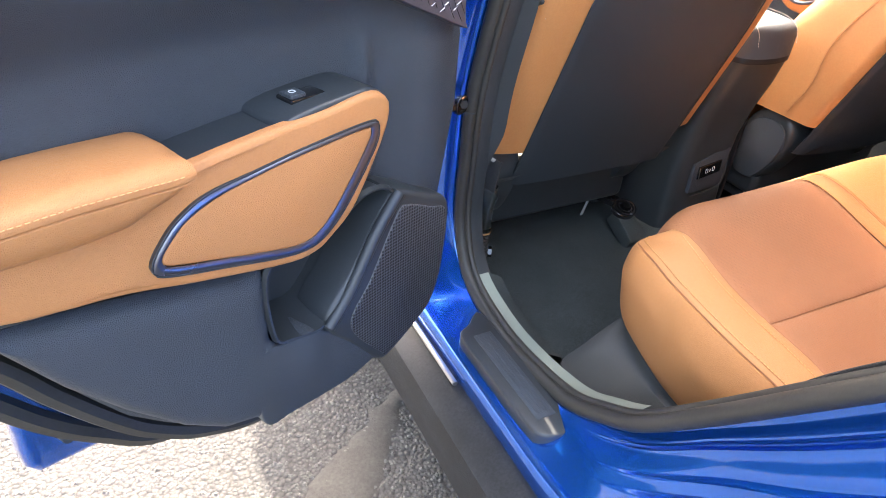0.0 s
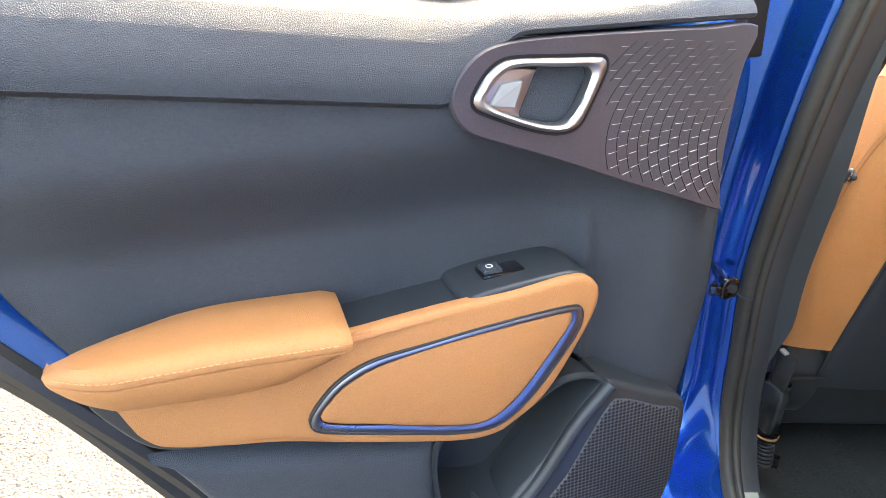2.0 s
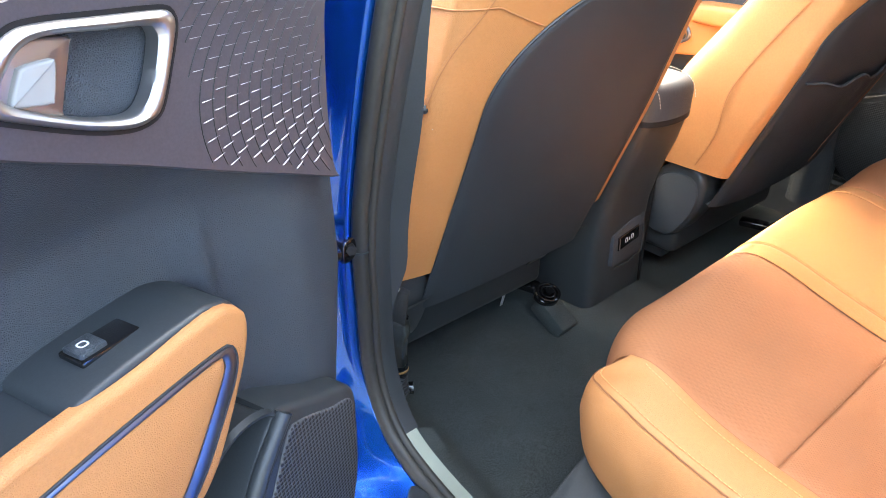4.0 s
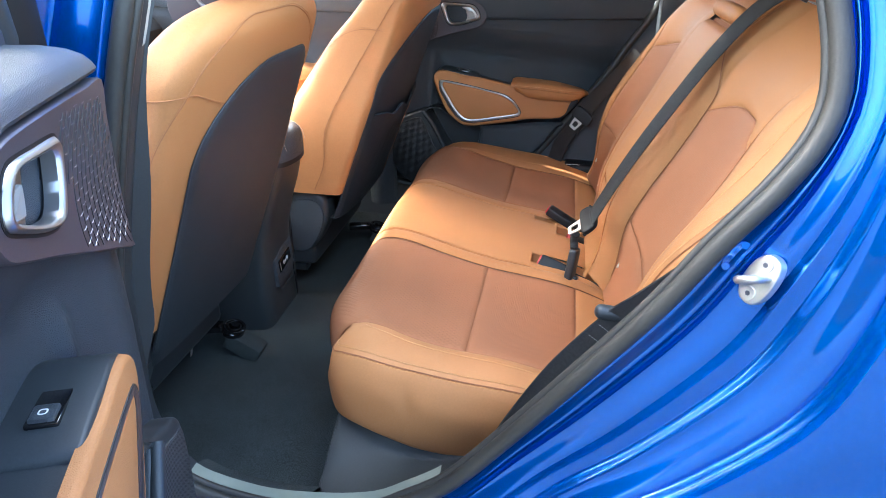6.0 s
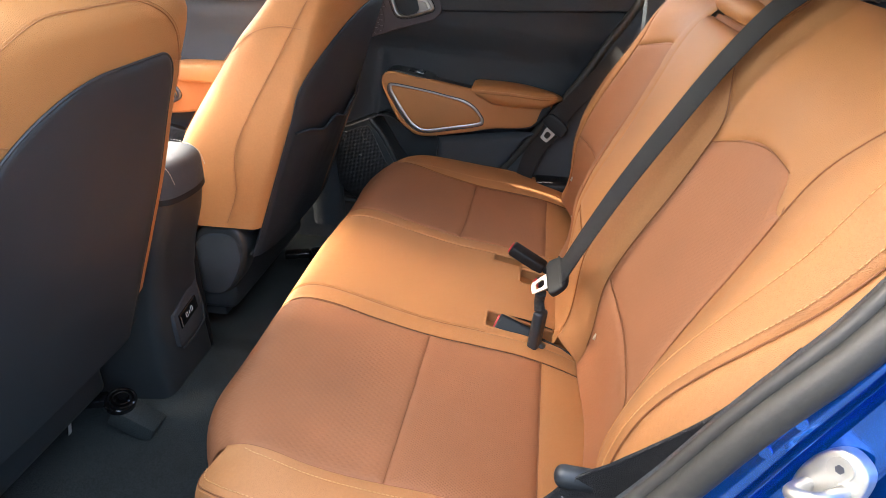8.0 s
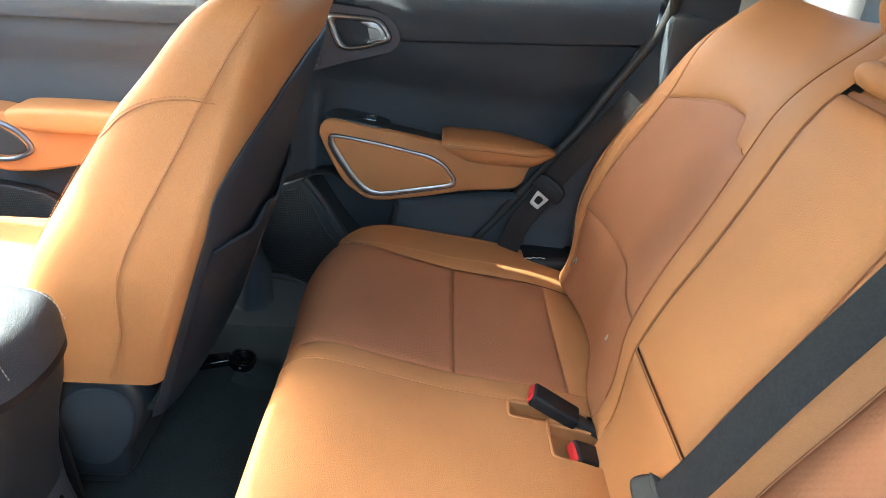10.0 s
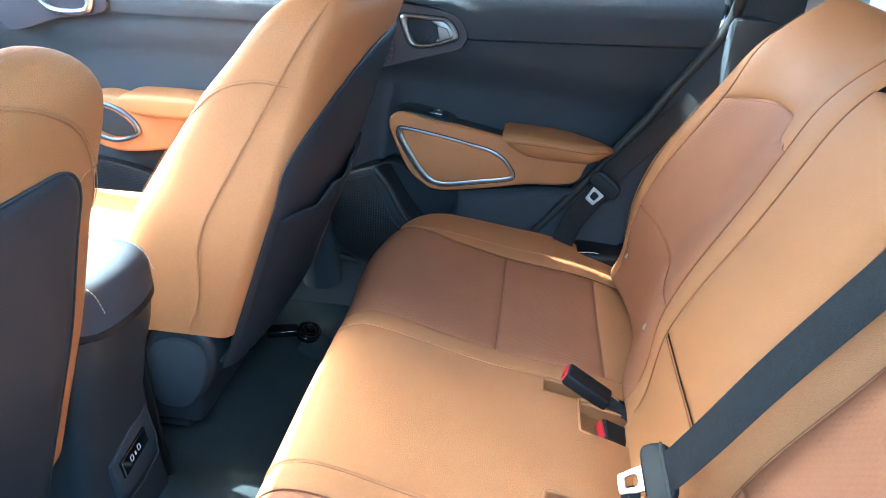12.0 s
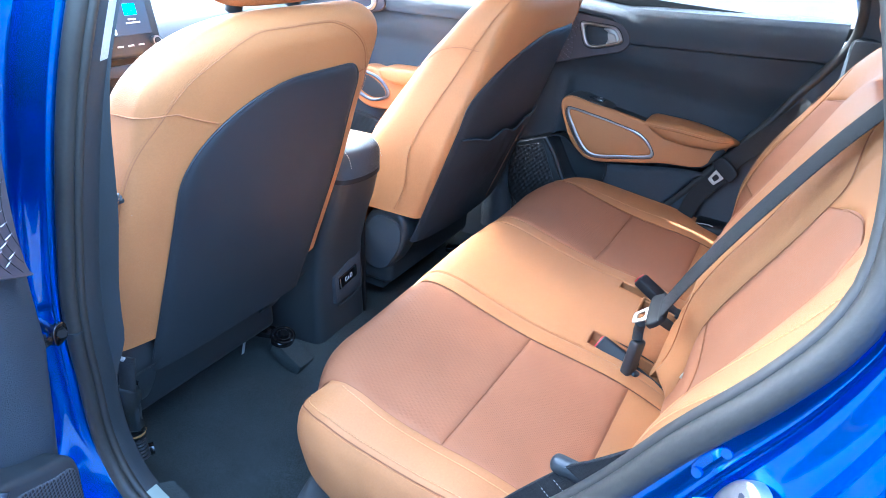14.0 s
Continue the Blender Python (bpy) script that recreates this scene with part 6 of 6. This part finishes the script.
# ---- centre console ----
def console():
    c = thing("centre_console", "black plastic centre console with a padded armrest lid", "console")
    cx = -0.033
    rows = []
    prof = [(0.092, 0.34, 0.094), (0.092, 0.42, 0.094), (0.094, 0.47, 0.093), (0.098, 0.56, 0.090), (0.091, 0.64, 0.087), (0.074, 0.71, 0.087), (0.052, 0.775, 0.088), (0.036, 0.836, 0.083)]
    for y, z, w in prof:
        row = []
        for a in np.linspace(-1, 1, 41):
            th = a * math.pi / 2
            x = math.copysign(abs(math.sin(th)) ** 0.42, a) * w
            yy = y + 0.055 * (1 - abs(math.cos(th)) ** 0.42)
            row.append((cx + x, yy, z))
        for s in (0.45,):
            row = [(cx - w, y + 0.6, z)] + row + [(cx + w, y + 0.6, z)]
        rows.append(row)
    part("body", grid_mesh(rows), smooth_black, c, "black satin plastic console body")
    M = frame_m((cx, 0.028, 0), (0.95, 0, 0), (0, 0, 1), (0, 1, 0))
    out = [(-0.084, 0.42), (-0.086, 0.10), (-0.080, 0.03), (-0.06, 0.003), (0, -0.008), (0.06, 0.003), (0.080, 0.03), (0.086, 0.10), (0.084, 0.42)]
    # unseen cap added behind the lid to keep sun out of the open body
    part("sun_cap", block(world_m, cx - 0.081, cx + 0.081, 0.43, 0.70, 0.79, 0.834, 0.006), jet, c)
    lid = part("armrest_lid", slab(out, 0.846, 0.913, M, 0.030, inset_rings=((0.006, 0.002), (0.02, 0.003)), n=90), grained, c, "padded black armrest lid")
    part("lid_gap", slab(out, 0.835, 0.848, M, 0.003, n=90), jet, c)
    for s in (-1, 1):
        pts = [(cx + s * 0.056, y + 0.029, z) for y, z in spline([(0.36, 0.9175), (0.10, 0.9175), (0.035, 0.914), (0.006, 0.899), (-0.004, 0.872)], 60)]
        nr = [(0, -0.3, 1)] * 60
        part("stitching", stitches(pts, nr, 0.006, 0.0042, 0.0015), white_thread, lid, "pale stitching on the lid")
    # slab added beside the console to block sun from the floor gap
    part("side_sun_block", block(world_m, 0.064, 0.072, 0.105, 0.42, 0.40, 0.74, 0.003), jet, c)
    # charging panel
    P = frame_m((-0.027, 0.0935, 0.558), (1, 0.03, 0.0), (0, -1, 0.08), (0, 0.08, 1))
    rec = [(-0.052, -0.052), (0.04, -0.05), (0.056, -0.03), (0.06, 0.058), (0.03, 0.048), (-0.05, 0.02)]
    part("panel_recess", slab(rec, -0.02, 0.003, P, 0.003, smooth=False), grained, c)
    u = part("usb_panel", slab([(-0.036, -0.018), (0.036, -0.010), (0.036, 0.020), (-0.036, 0.012)], 0.0, 0.0065, P, 0.002, n=40, smooth=False), gloss_black, c, "gloss black charging socket panel")
    for x in (-0.013, 0.013):
        Q = frame_m(P(x * 0.8, 0.0065, 0.001 + x * 0.1), (0.7, 0, 0.07), (0, -1, 0.1), (-0.07, 0, 0.7))
        part("socket_rim", ring_strip([(-0.004, -0.008), (0.004, -0.008), (0.0055, -0.004), (0.0055, 0.004), (0.004, 0.008), (-0.004, 0.008), (-0.0055, 0.004), (-0.0055, -0.004)],
                                      [(-0.0025, -0.006), (0.0025, -0.006), (0.0035, -0.003), (0.0035, 0.003), (0.0025, 0.006), (-0.0025, 0.006), (-0.0035, 0.003), (-0.0035, -0.003)], 0, 0.0005, Q, 40, 0.0006),
             white_mark, u, "pale outlined socket")
    part("charge_mark", block(P, -0.0015, 0.0015, 0.006, 0.0072, -0.0035, 0.0035, 0), white_mark, u)
    part("socket_edge", block(P, -0.0345, -0.0325, 0.006, 0.0075, -0.015, 0.009, 0.0004), chrome, u)
    part("panel_lip", tube([P(-0.05, 0.006, -0.056), P(0.0, 0.009, -0.054), P(0.045, 0.008, -0.045), P(0.058, 0.004, -0.02), P(0.06, 0.0, 0.05)], 0.002, 6), smooth_black, c)


white_thread = material("pale_thread", (0.60, 0.55, 0.47), 0.7)
console()


# ---- dashboard and front passenger side ----
def dashboard():
    d = thing("dashboard", "black dashboard with a glowing touch screen", "dashboard")
    rows = []
    for x in np.linspace(-0.70, 0.70, 40):
        rows.append([(x, y, z) for y, z in ((0.86, 0.60), (0.84, 0.80), (0.80, 0.92), (0.79, 1.02), (0.83, 1.07), (0.95, 1.10), (1.2, 1.09), (1.5, 1.05))])
    part("dash_body", grid_mesh(rows), dash_black, d)
    M = frame_m((-0.077, 0.735, 1.127), (1, 0, 0), (0, -1, 0.18), (0, 0.18, 1))
    s = thing("touch_screen", "glowing touch screen with menu symbols and a knob", "screen")
    part("housing", block(M, -0.145, 0.105, -0.10, 0.002, -0.115, 0.075, 0.012, 3), smooth_black, s)
    part("display", block(M, -0.130, 0.078, 0.0, 0.0036, -0.062, 0.065, 0.002), screen_glow, s, "dark glowing display")
    part("map_area", block(M, -0.128, -0.022, 0.003, 0.0045, -0.058, 0.062, 0.001), screen_pale, s, "pale map area")
    part("menu_icon", block(M, 0.012, 0.046, 0.003, 0.0045, -0.016, 0.010, 0.002), screen_blue, s, "blue menu symbol")
    for x0, x1, z0, z1 in ((0.006, 0.052, 0.032, 0.038), (0.018, 0.040, 0.022, 0.026), (0.018, 0.040, -0.028, -0.024), (0.010, 0.050, -0.036, -0.032)):
        part("text_bar", block(M, x0, x1, 0.003, 0.0046, z0, z1, 0), white_mark, s)
    for x in (-0.06, -0.03, 0.0, 0.03):
        part("key_bar", block(M, x, x + 0.016, 0.001, 0.0042, -0.088, -0.084, 0), white_mark, s)
    part("knob", tube([M(0.078, 0.0, -0.082), M(0.078, 0.016, -0.082)], 0.0125, 24), chrome, s, "chrome rimmed knob")
    part("knob_cap", tube([M(0.078, 0.014, -0.082), M(0.078, 0.018, -0.082)], 0.0085, 20), smooth_black, s)
    part("vent_strip", block(M, -0.15, 0.10, -0.01, 0.006, -0.155, -0.128, 0.005), smooth_black, s)


dashboard()


def passenger_door():
    """The closed front door on the far side."""
    M = frame_m((0.705, 1.02, 0.0), (0, -1, 0), (-1, 0, 0), (0, 0, 1))
    d = thing("front_passenger_door", "closed front door, black trim with tan armrest", "car door")
    rows = []
    for w in np.linspace(0.45, 1.10, 30):
        rows.append([M(u, -0.02 - 0.025 * step(1.06, 0.98, w) + 0.02 * step(0.75, 0.65, w), w) for u in np.linspace(0.0, 0.96, 30)])
    part("main_trim", grid_mesh(rows), grained, d, "black grained door trim")
    rows = [[M(u, -0.01 + dv, 1.085 + dw) for dv, dw in ((-0.02, 0), (0.0, 0.004), (0.004, 0.02), (0.0, 0.05), (-0.03, 0.085), (-0.08, 0.095))] for u in np.linspace(0, 0.98, 30)]
    part("upper_pad", grid_mesh(rows), grained, d)
    arm = [(0.72, 0.90), (0.70, 0.84), (0.64, 0.79), (0.50, 0.765), (0.42, 0.78), (0.38, 0.84), (0.40, 0.89), (0.46, 0.905), (0.55, 0.89), (0.62, 0.895)]
    part("armrest_body", slab([(u + 0.03, w) for u, w in arm], -0.05, 0.016, M, 0.009), leather_side, d, "tan leather armrest body")
    part("armrest_pad", slab([(0.545, 0.905), (0.56, 0.914), (0.60, 0.917), (0.70, 0.917), (0.80, 0.91), (0.81, 0.885), (0.80, 0.868), (0.70, 0.866), (0.60, 0.868), (0.555, 0.878)], -0.04, 0.045, M, 0.012), leather, d, "padded tan armrest top")
    part("pull_pocket", slab([(0.44, 0.875), (0.50, 0.872), (0.545, 0.845), (0.555, 0.815), (0.50, 0.805), (0.45, 0.83)], 0.0, 0.0185, M, 0.003), smooth_black, d)
    part("pocket_frame", ring_strip([(0.42, 0.89), (0.50, 0.887), (0.555, 0.86), (0.572, 0.815), (0.50, 0.79), (0.43, 0.82)], [(0.435, 0.88), (0.50, 0.877), (0.548, 0.852), (0.560, 0.818), (0.50, 0.80), (0.44, 0.828)], 0.012, 0.020, M, 60, 0.003),
         blue_steel, d, "smoked metal frame")
    part("handle_bezel", slab([(0.28, 1.15), (0.45, 1.155), (0.53, 1.13), (0.53, 1.09), (0.42, 1.07), (0.28, 1.04)], -0.02, 0.002, M, 0.003), plum, d)
    part("handle_frame", ring_strip([(0.37, 1.14), (0.47, 1.145), (0.51, 1.12), (0.49, 1.085), (0.40, 1.085)], [(0.385, 1.13), (0.465, 1.133), (0.492, 1.115), (0.478, 1.095), (0.408, 1.096)], 0, 0.006, M, 50, 0.005), chrome, d, "satin chrome handle frame")
    part("window_pane", grid_mesh([[M(u, -0.08, w) for u in (0.0, 0.5, 0.98)] for w in (1.16, 1.30, 1.45)]), pane_clear, d, "clear window glass").visible_shadow = False
    part("speaker_grille", slab([(0.30, 0.72), (0.52, 0.72), (0.60, 0.66), (0.56, 0.50), (0.30, 0.50)], -0.02, 0.006, M, 0.004), grille_mat_shut, d)


passenger_door()


# ---- seat belts ----
def buckle(M, label):
    """A buckle: M has u across, v out of its broad face, w up to the red button."""
    b = thing("seat_belt_buckle", label, "seat belt buckle", group="rear seat belt buckles")
    part("body", block(M, -0.019, 0.019, -0.011, 0.011, -0.08, 0.0, 0.005, 3), jet, b)
    part("release_button", block(M, -0.0155, 0.0155, -0.0075, 0.0075, -0.004, 0.003, 0.003, 3), red_button, b, "red release button")
    part("stalk", block(M, -0.012, 0.012, -0.005, 0.005, -0.15, -0.08, 0.003), webbing, b)
    return b


def axes(origin, up, across):
    w = np.array(up, float)
    w /= np.linalg.norm(w)
    u = np.array(across, float)
    u -= w * (u @ w)
    u /= np.linalg.norm(u)
    return frame_m(origin, u, np.cross(w, u), w)


buckle(axes((0.138, -0.570, 0.686), (0.20, 0.85, 0.42), (0.9, -0.2, -0.1)), "black seat belt buckle with red button in its pocket")
buckle(axes((-0.106, -0.560, 0.657), (0.25, 0.90, 0.26), (0.6, -0.2, 0.75)), "black seat belt buckle with red button in its pocket")
buckle(axes((0.060, -0.625, 0.646), (-0.10, 0.55, 0.30), (0.95, 0.1, 0.1)), "black seat belt buckle with red button in its pocket")


def tongue(M, name_label, B=None):
    t = thing("seat_belt_tongue", name_label, "seat belt tongue")
    out = [(-0.036, -0.011), (-0.031, 0.008), (-0.016, 0.014), (0.016, 0.014), (0.031, 0.008), (0.036, -0.011), (0.030, -0.022), (0.0, -0.024), (-0.030, -0.022)]
    part("grip", slab(out, -0.004, 0.005, M, 0.004, n=60, back=True), jet, t)
    part("slot", slab([(-0.027, 0.003), (0.027, 0.003), (0.028, 0.008), (-0.028, 0.008)], 0.004, 0.0056, M, 0.0005, n=30), jet, t)
    a = [(-0.013, -0.020), (0.013, -0.020), (0.012, -0.050), (0.009, -0.056), (-0.009, -0.056), (-0.012, -0.050)]
    b = [(-0.0065, -0.032), (0.0065, -0.032), (0.0065, -0.046), (0.004, -0.048), (-0.004, -0.048), (-0.0065, -0.046)]
    part("blade", ring_strip(a, b, -0.0018, 0.0012, B or M, 60, 0.0004), zinc, t, "bright metal blade with a slot")
    return t


def strap(name, label, pts, side, half=0.024, n=40):
    s = thing(name, label, "seat belt")
    P = spline(pts, n)
    S = []
    for k in range(n):
        d = P[min(n - 1, k + 1)] - P[max(0, k - 1)]
        d /= np.linalg.norm(d)
        v = np.array(side(k / (n - 1)) if callable(side) else side, float)
        v -= d * (v @ d)
        S.append(v / np.linalg.norm(v) * half)
    part("webbing", ribbon(P, S, 0.0018), webbing, s, "black woven webbing")
    for e in (-1, 1):
        Q = [p + v * e * 0.93 for p, v in zip(P, S)]
        N = [np.cross(v, P[min(n - 1, k + 1)] - P[max(0, k - 1)]) * 1 for k, v in enumerate(S)]
        N = [v / np.linalg.norm(v) * 1.0 for v in N]
        part("edge_weave", stitches(np.array(Q) + np.array(N) * 0.0008, N, 0.0034, 0.0022, 0.0016), webbing, s)
    return s


strap("centre_seat_belt", "black centre seat belt hanging down the tan backrest",
      [(-0.149, -0.657, 0.792), (-0.153, -0.663, 0.80), (-0.158, -0.690, 0.862), (-0.154, -0.735, 0.95), (-0.149, -0.793, 1.05), (-0.142, -0.844, 1.13), (-0.138, -0.898, 1.20), (-0.136, -0.95, 1.24)], (1, 0.12, 0.32), 0.0230)
tongue(axes((-0.147, -0.658, 0.789), (-0.15, -0.72, 0.65), (1, 0.15, 0.30)), "black belt tongue with bright blade hanging at the centre belt")
anchor = thing("belt_anchor_stalk", "black belt anchor stalk between cushion and backrest", "seat belt anchor")
part("webbing_loop", tube(spline([(-0.148, -0.632, 0.752), (-0.142, -0.63, 0.735), (-0.150, -0.632, 0.718)], 14), 0.009, 10), webbing, anchor)
part("stalk", block(axes((-0.150, -0.63, 0.672), (0.08, -0.1, 1), (0.9, -0.4, 0)), -0.015, 0.015, -0.009, 0.009, -0.035, 0.045, 0.006, 3), smooth_black, anchor)
part("foot", block(axes((-0.150, -0.635, 0.632), (0.3, -0.3, 1), (0.9, -0.4, 0)), -0.010, 0.010, -0.008, 0.008, -0.03, 0.02, 0.005, 3), smooth_black, anchor)

strap("outer_seat_belt", "black outer seat belt beside the door seal",
      [(-0.690, -0.812, 1.035), (-0.685, -0.770, 0.966), (-0.668, -0.708, 0.890), (-0.659, -0.684, 0.862), (-0.656, -0.644, 0.810), (-0.656, -0.602, 0.748), (-0.658, -0.556, 0.662), (-0.662, -0.538, 0.625)],
      (0.12, 0.83, 0.55), 0.024)
tg = thing("belt_guide", "rounded black belt guide lying on the seat edge", "belt guide", (-0.649, -0.668, 0.864))
part("guide", block(axes((0, 0, 0), (0.0, 1.0, 0.08), (0.2, -0.08, 1)), -0.010, 0.010, -0.010, 0.010, -0.024, 0.024, 0.009, 4), smooth_black, tg)
part("slot_plate", block(axes((-0.004, -0.012, -0.016), (0.0, 1.0, 0.35), (0.1, -0.35, 1)), -0.012, 0.010, -0.004, 0.005, -0.022, 0.016, 0.004, 3), smooth_black, tg)
G = axes((-0.003, 0.006, -0.034), (0.0, 0.55, -0.83), (0.12, 0.83, 0.55))
part("loop", block(G, -0.023, 0.023, -0.006, 0.003, -0.016, 0.014, 0.003), webbing, tg, "stitched webbing loop")
for k in (-0.010, 0.011):
    row = [G(a, -0.0066, k) for a in np.linspace(-0.019, 0.019, 14)]
    part("stitching", stitches(row, [(-1, 0.1, 0.1)] * 14, 0.0042, 0.0024, 0.0010), grey_lever, tg, "pale box stitching")

strap("far_seat_belt", "black far seat belt beside the closed door",
      [(0.655, -0.80, 1.00), (0.652, -0.735, 0.92), (0.648, -0.672, 0.845), (0.645, -0.630, 0.775), (0.640, -0.592, 0.715), (0.634, -0.575, 0.66)], (0.3, 0.7, 0.55), 0.0235)
tongue(axes((0.636, -0.652, 0.812), (0.0, -0.55, 0.80), (0.3, 0.7, 0.55)), "black belt tongue with bright blade by the closed door")
# jet block added where only a dark, shaded gap lies beside the cushion
lf = thing("far_gap_filler", "black filler for the dark gap between far cushion and door", "cover")
part("cover", block(world_m, 0.60, 0.68, -0.80, -0.60, 0.52, 0.655, 0.015, 3), jet, lf)
rim = spline([(0.604, -0.612, 0.655), (0.607, -0.635, 0.656), (0.606, -0.655, 0.656)], 12)
part("white_edge", tube([(x, y, z + 0.001 * math.sin(i * 1.7)) for i, (x, y, z) in enumerate(rim)], 0.0009, 6), white_mark, lf, "frayed white edge")


# ---- front belt anchor in its plastic wrapping, by the pillar foot ----
def wrapped_buckle():
    w = thing("wrapped_belt_anchor", "front belt anchor still wrapped in clear plastic", "seat belt anchor", (0.022, 0.051, -0.034))
    part("strap", block(axes((-0.655, 0.035, 0.690), (0.1, -0.1, 1), (0.4, -0.9, 0)), -0.014, 0.014, -0.003, 0.003, -0.035, 0.035, 0.003), webbing, w)
    part("bright_edge", block(axes((-0.660, 0.036, 0.724), (0.4, -0.9, -0.2), (0, 0, 1)), -0.002, 0.002, -0.004, 0.004, -0.006, 0.006, 0.0008), grey_lever, w)
    part("body", block(axes((-0.658, 0.045, 0.615), (0.05, -0.05, 1), (0.5, -0.9, 0)), -0.017, 0.017, -0.010, 0.010, -0.045, 0.045, 0.005, 3), smooth_black, w)
    rows = []
    for i in range(22):
        t = i / 21
        r = 0.024 - 0.008 * t + 0.004 * math.sin(t * 9)
        rows.append([(-0.658 + r * 0.8 * math.cos(a) * (1 + 0.18 * noise.noise((a * 2, t * 6, 1))), 0.045 + r * math.sin(a) * (1 + 0.18 * noise.noise((a * 2, t * 6, 5))), 0.665 - 0.115 * t) for a in np.linspace(0, 2 * math.pi, 25)[:-1]])
    part("plastic_bag", grid_mesh(rows, closed_u=True), clear_bag, w, "crumpled clear plastic bag")
    part("tie", tube([(-0.658 + 0.017 * math.cos(a), 0.047 + 0.019 * math.sin(a), 0.562) for a in np.linspace(0, 6.1, 20)], 0.002, 6), thread, w, "yellow tie")
    for i in range(8):
        z = 0.556 - i * 0.007
        part("bellows_ring", tube([(-0.656 + 0.012 * math.cos(a), 0.05 - 0.001 * i + 0.013 * math.sin(a), z) for a in np.linspace(0, 6.0, 16)], 0.0028, 6), smooth_black, w)
    part("bolt", tube([(-0.640, 0.045, 0.505), (-0.632, 0.040, 0.505)], 0.011, 6), gloss_black, w)


wrapped_buckle()
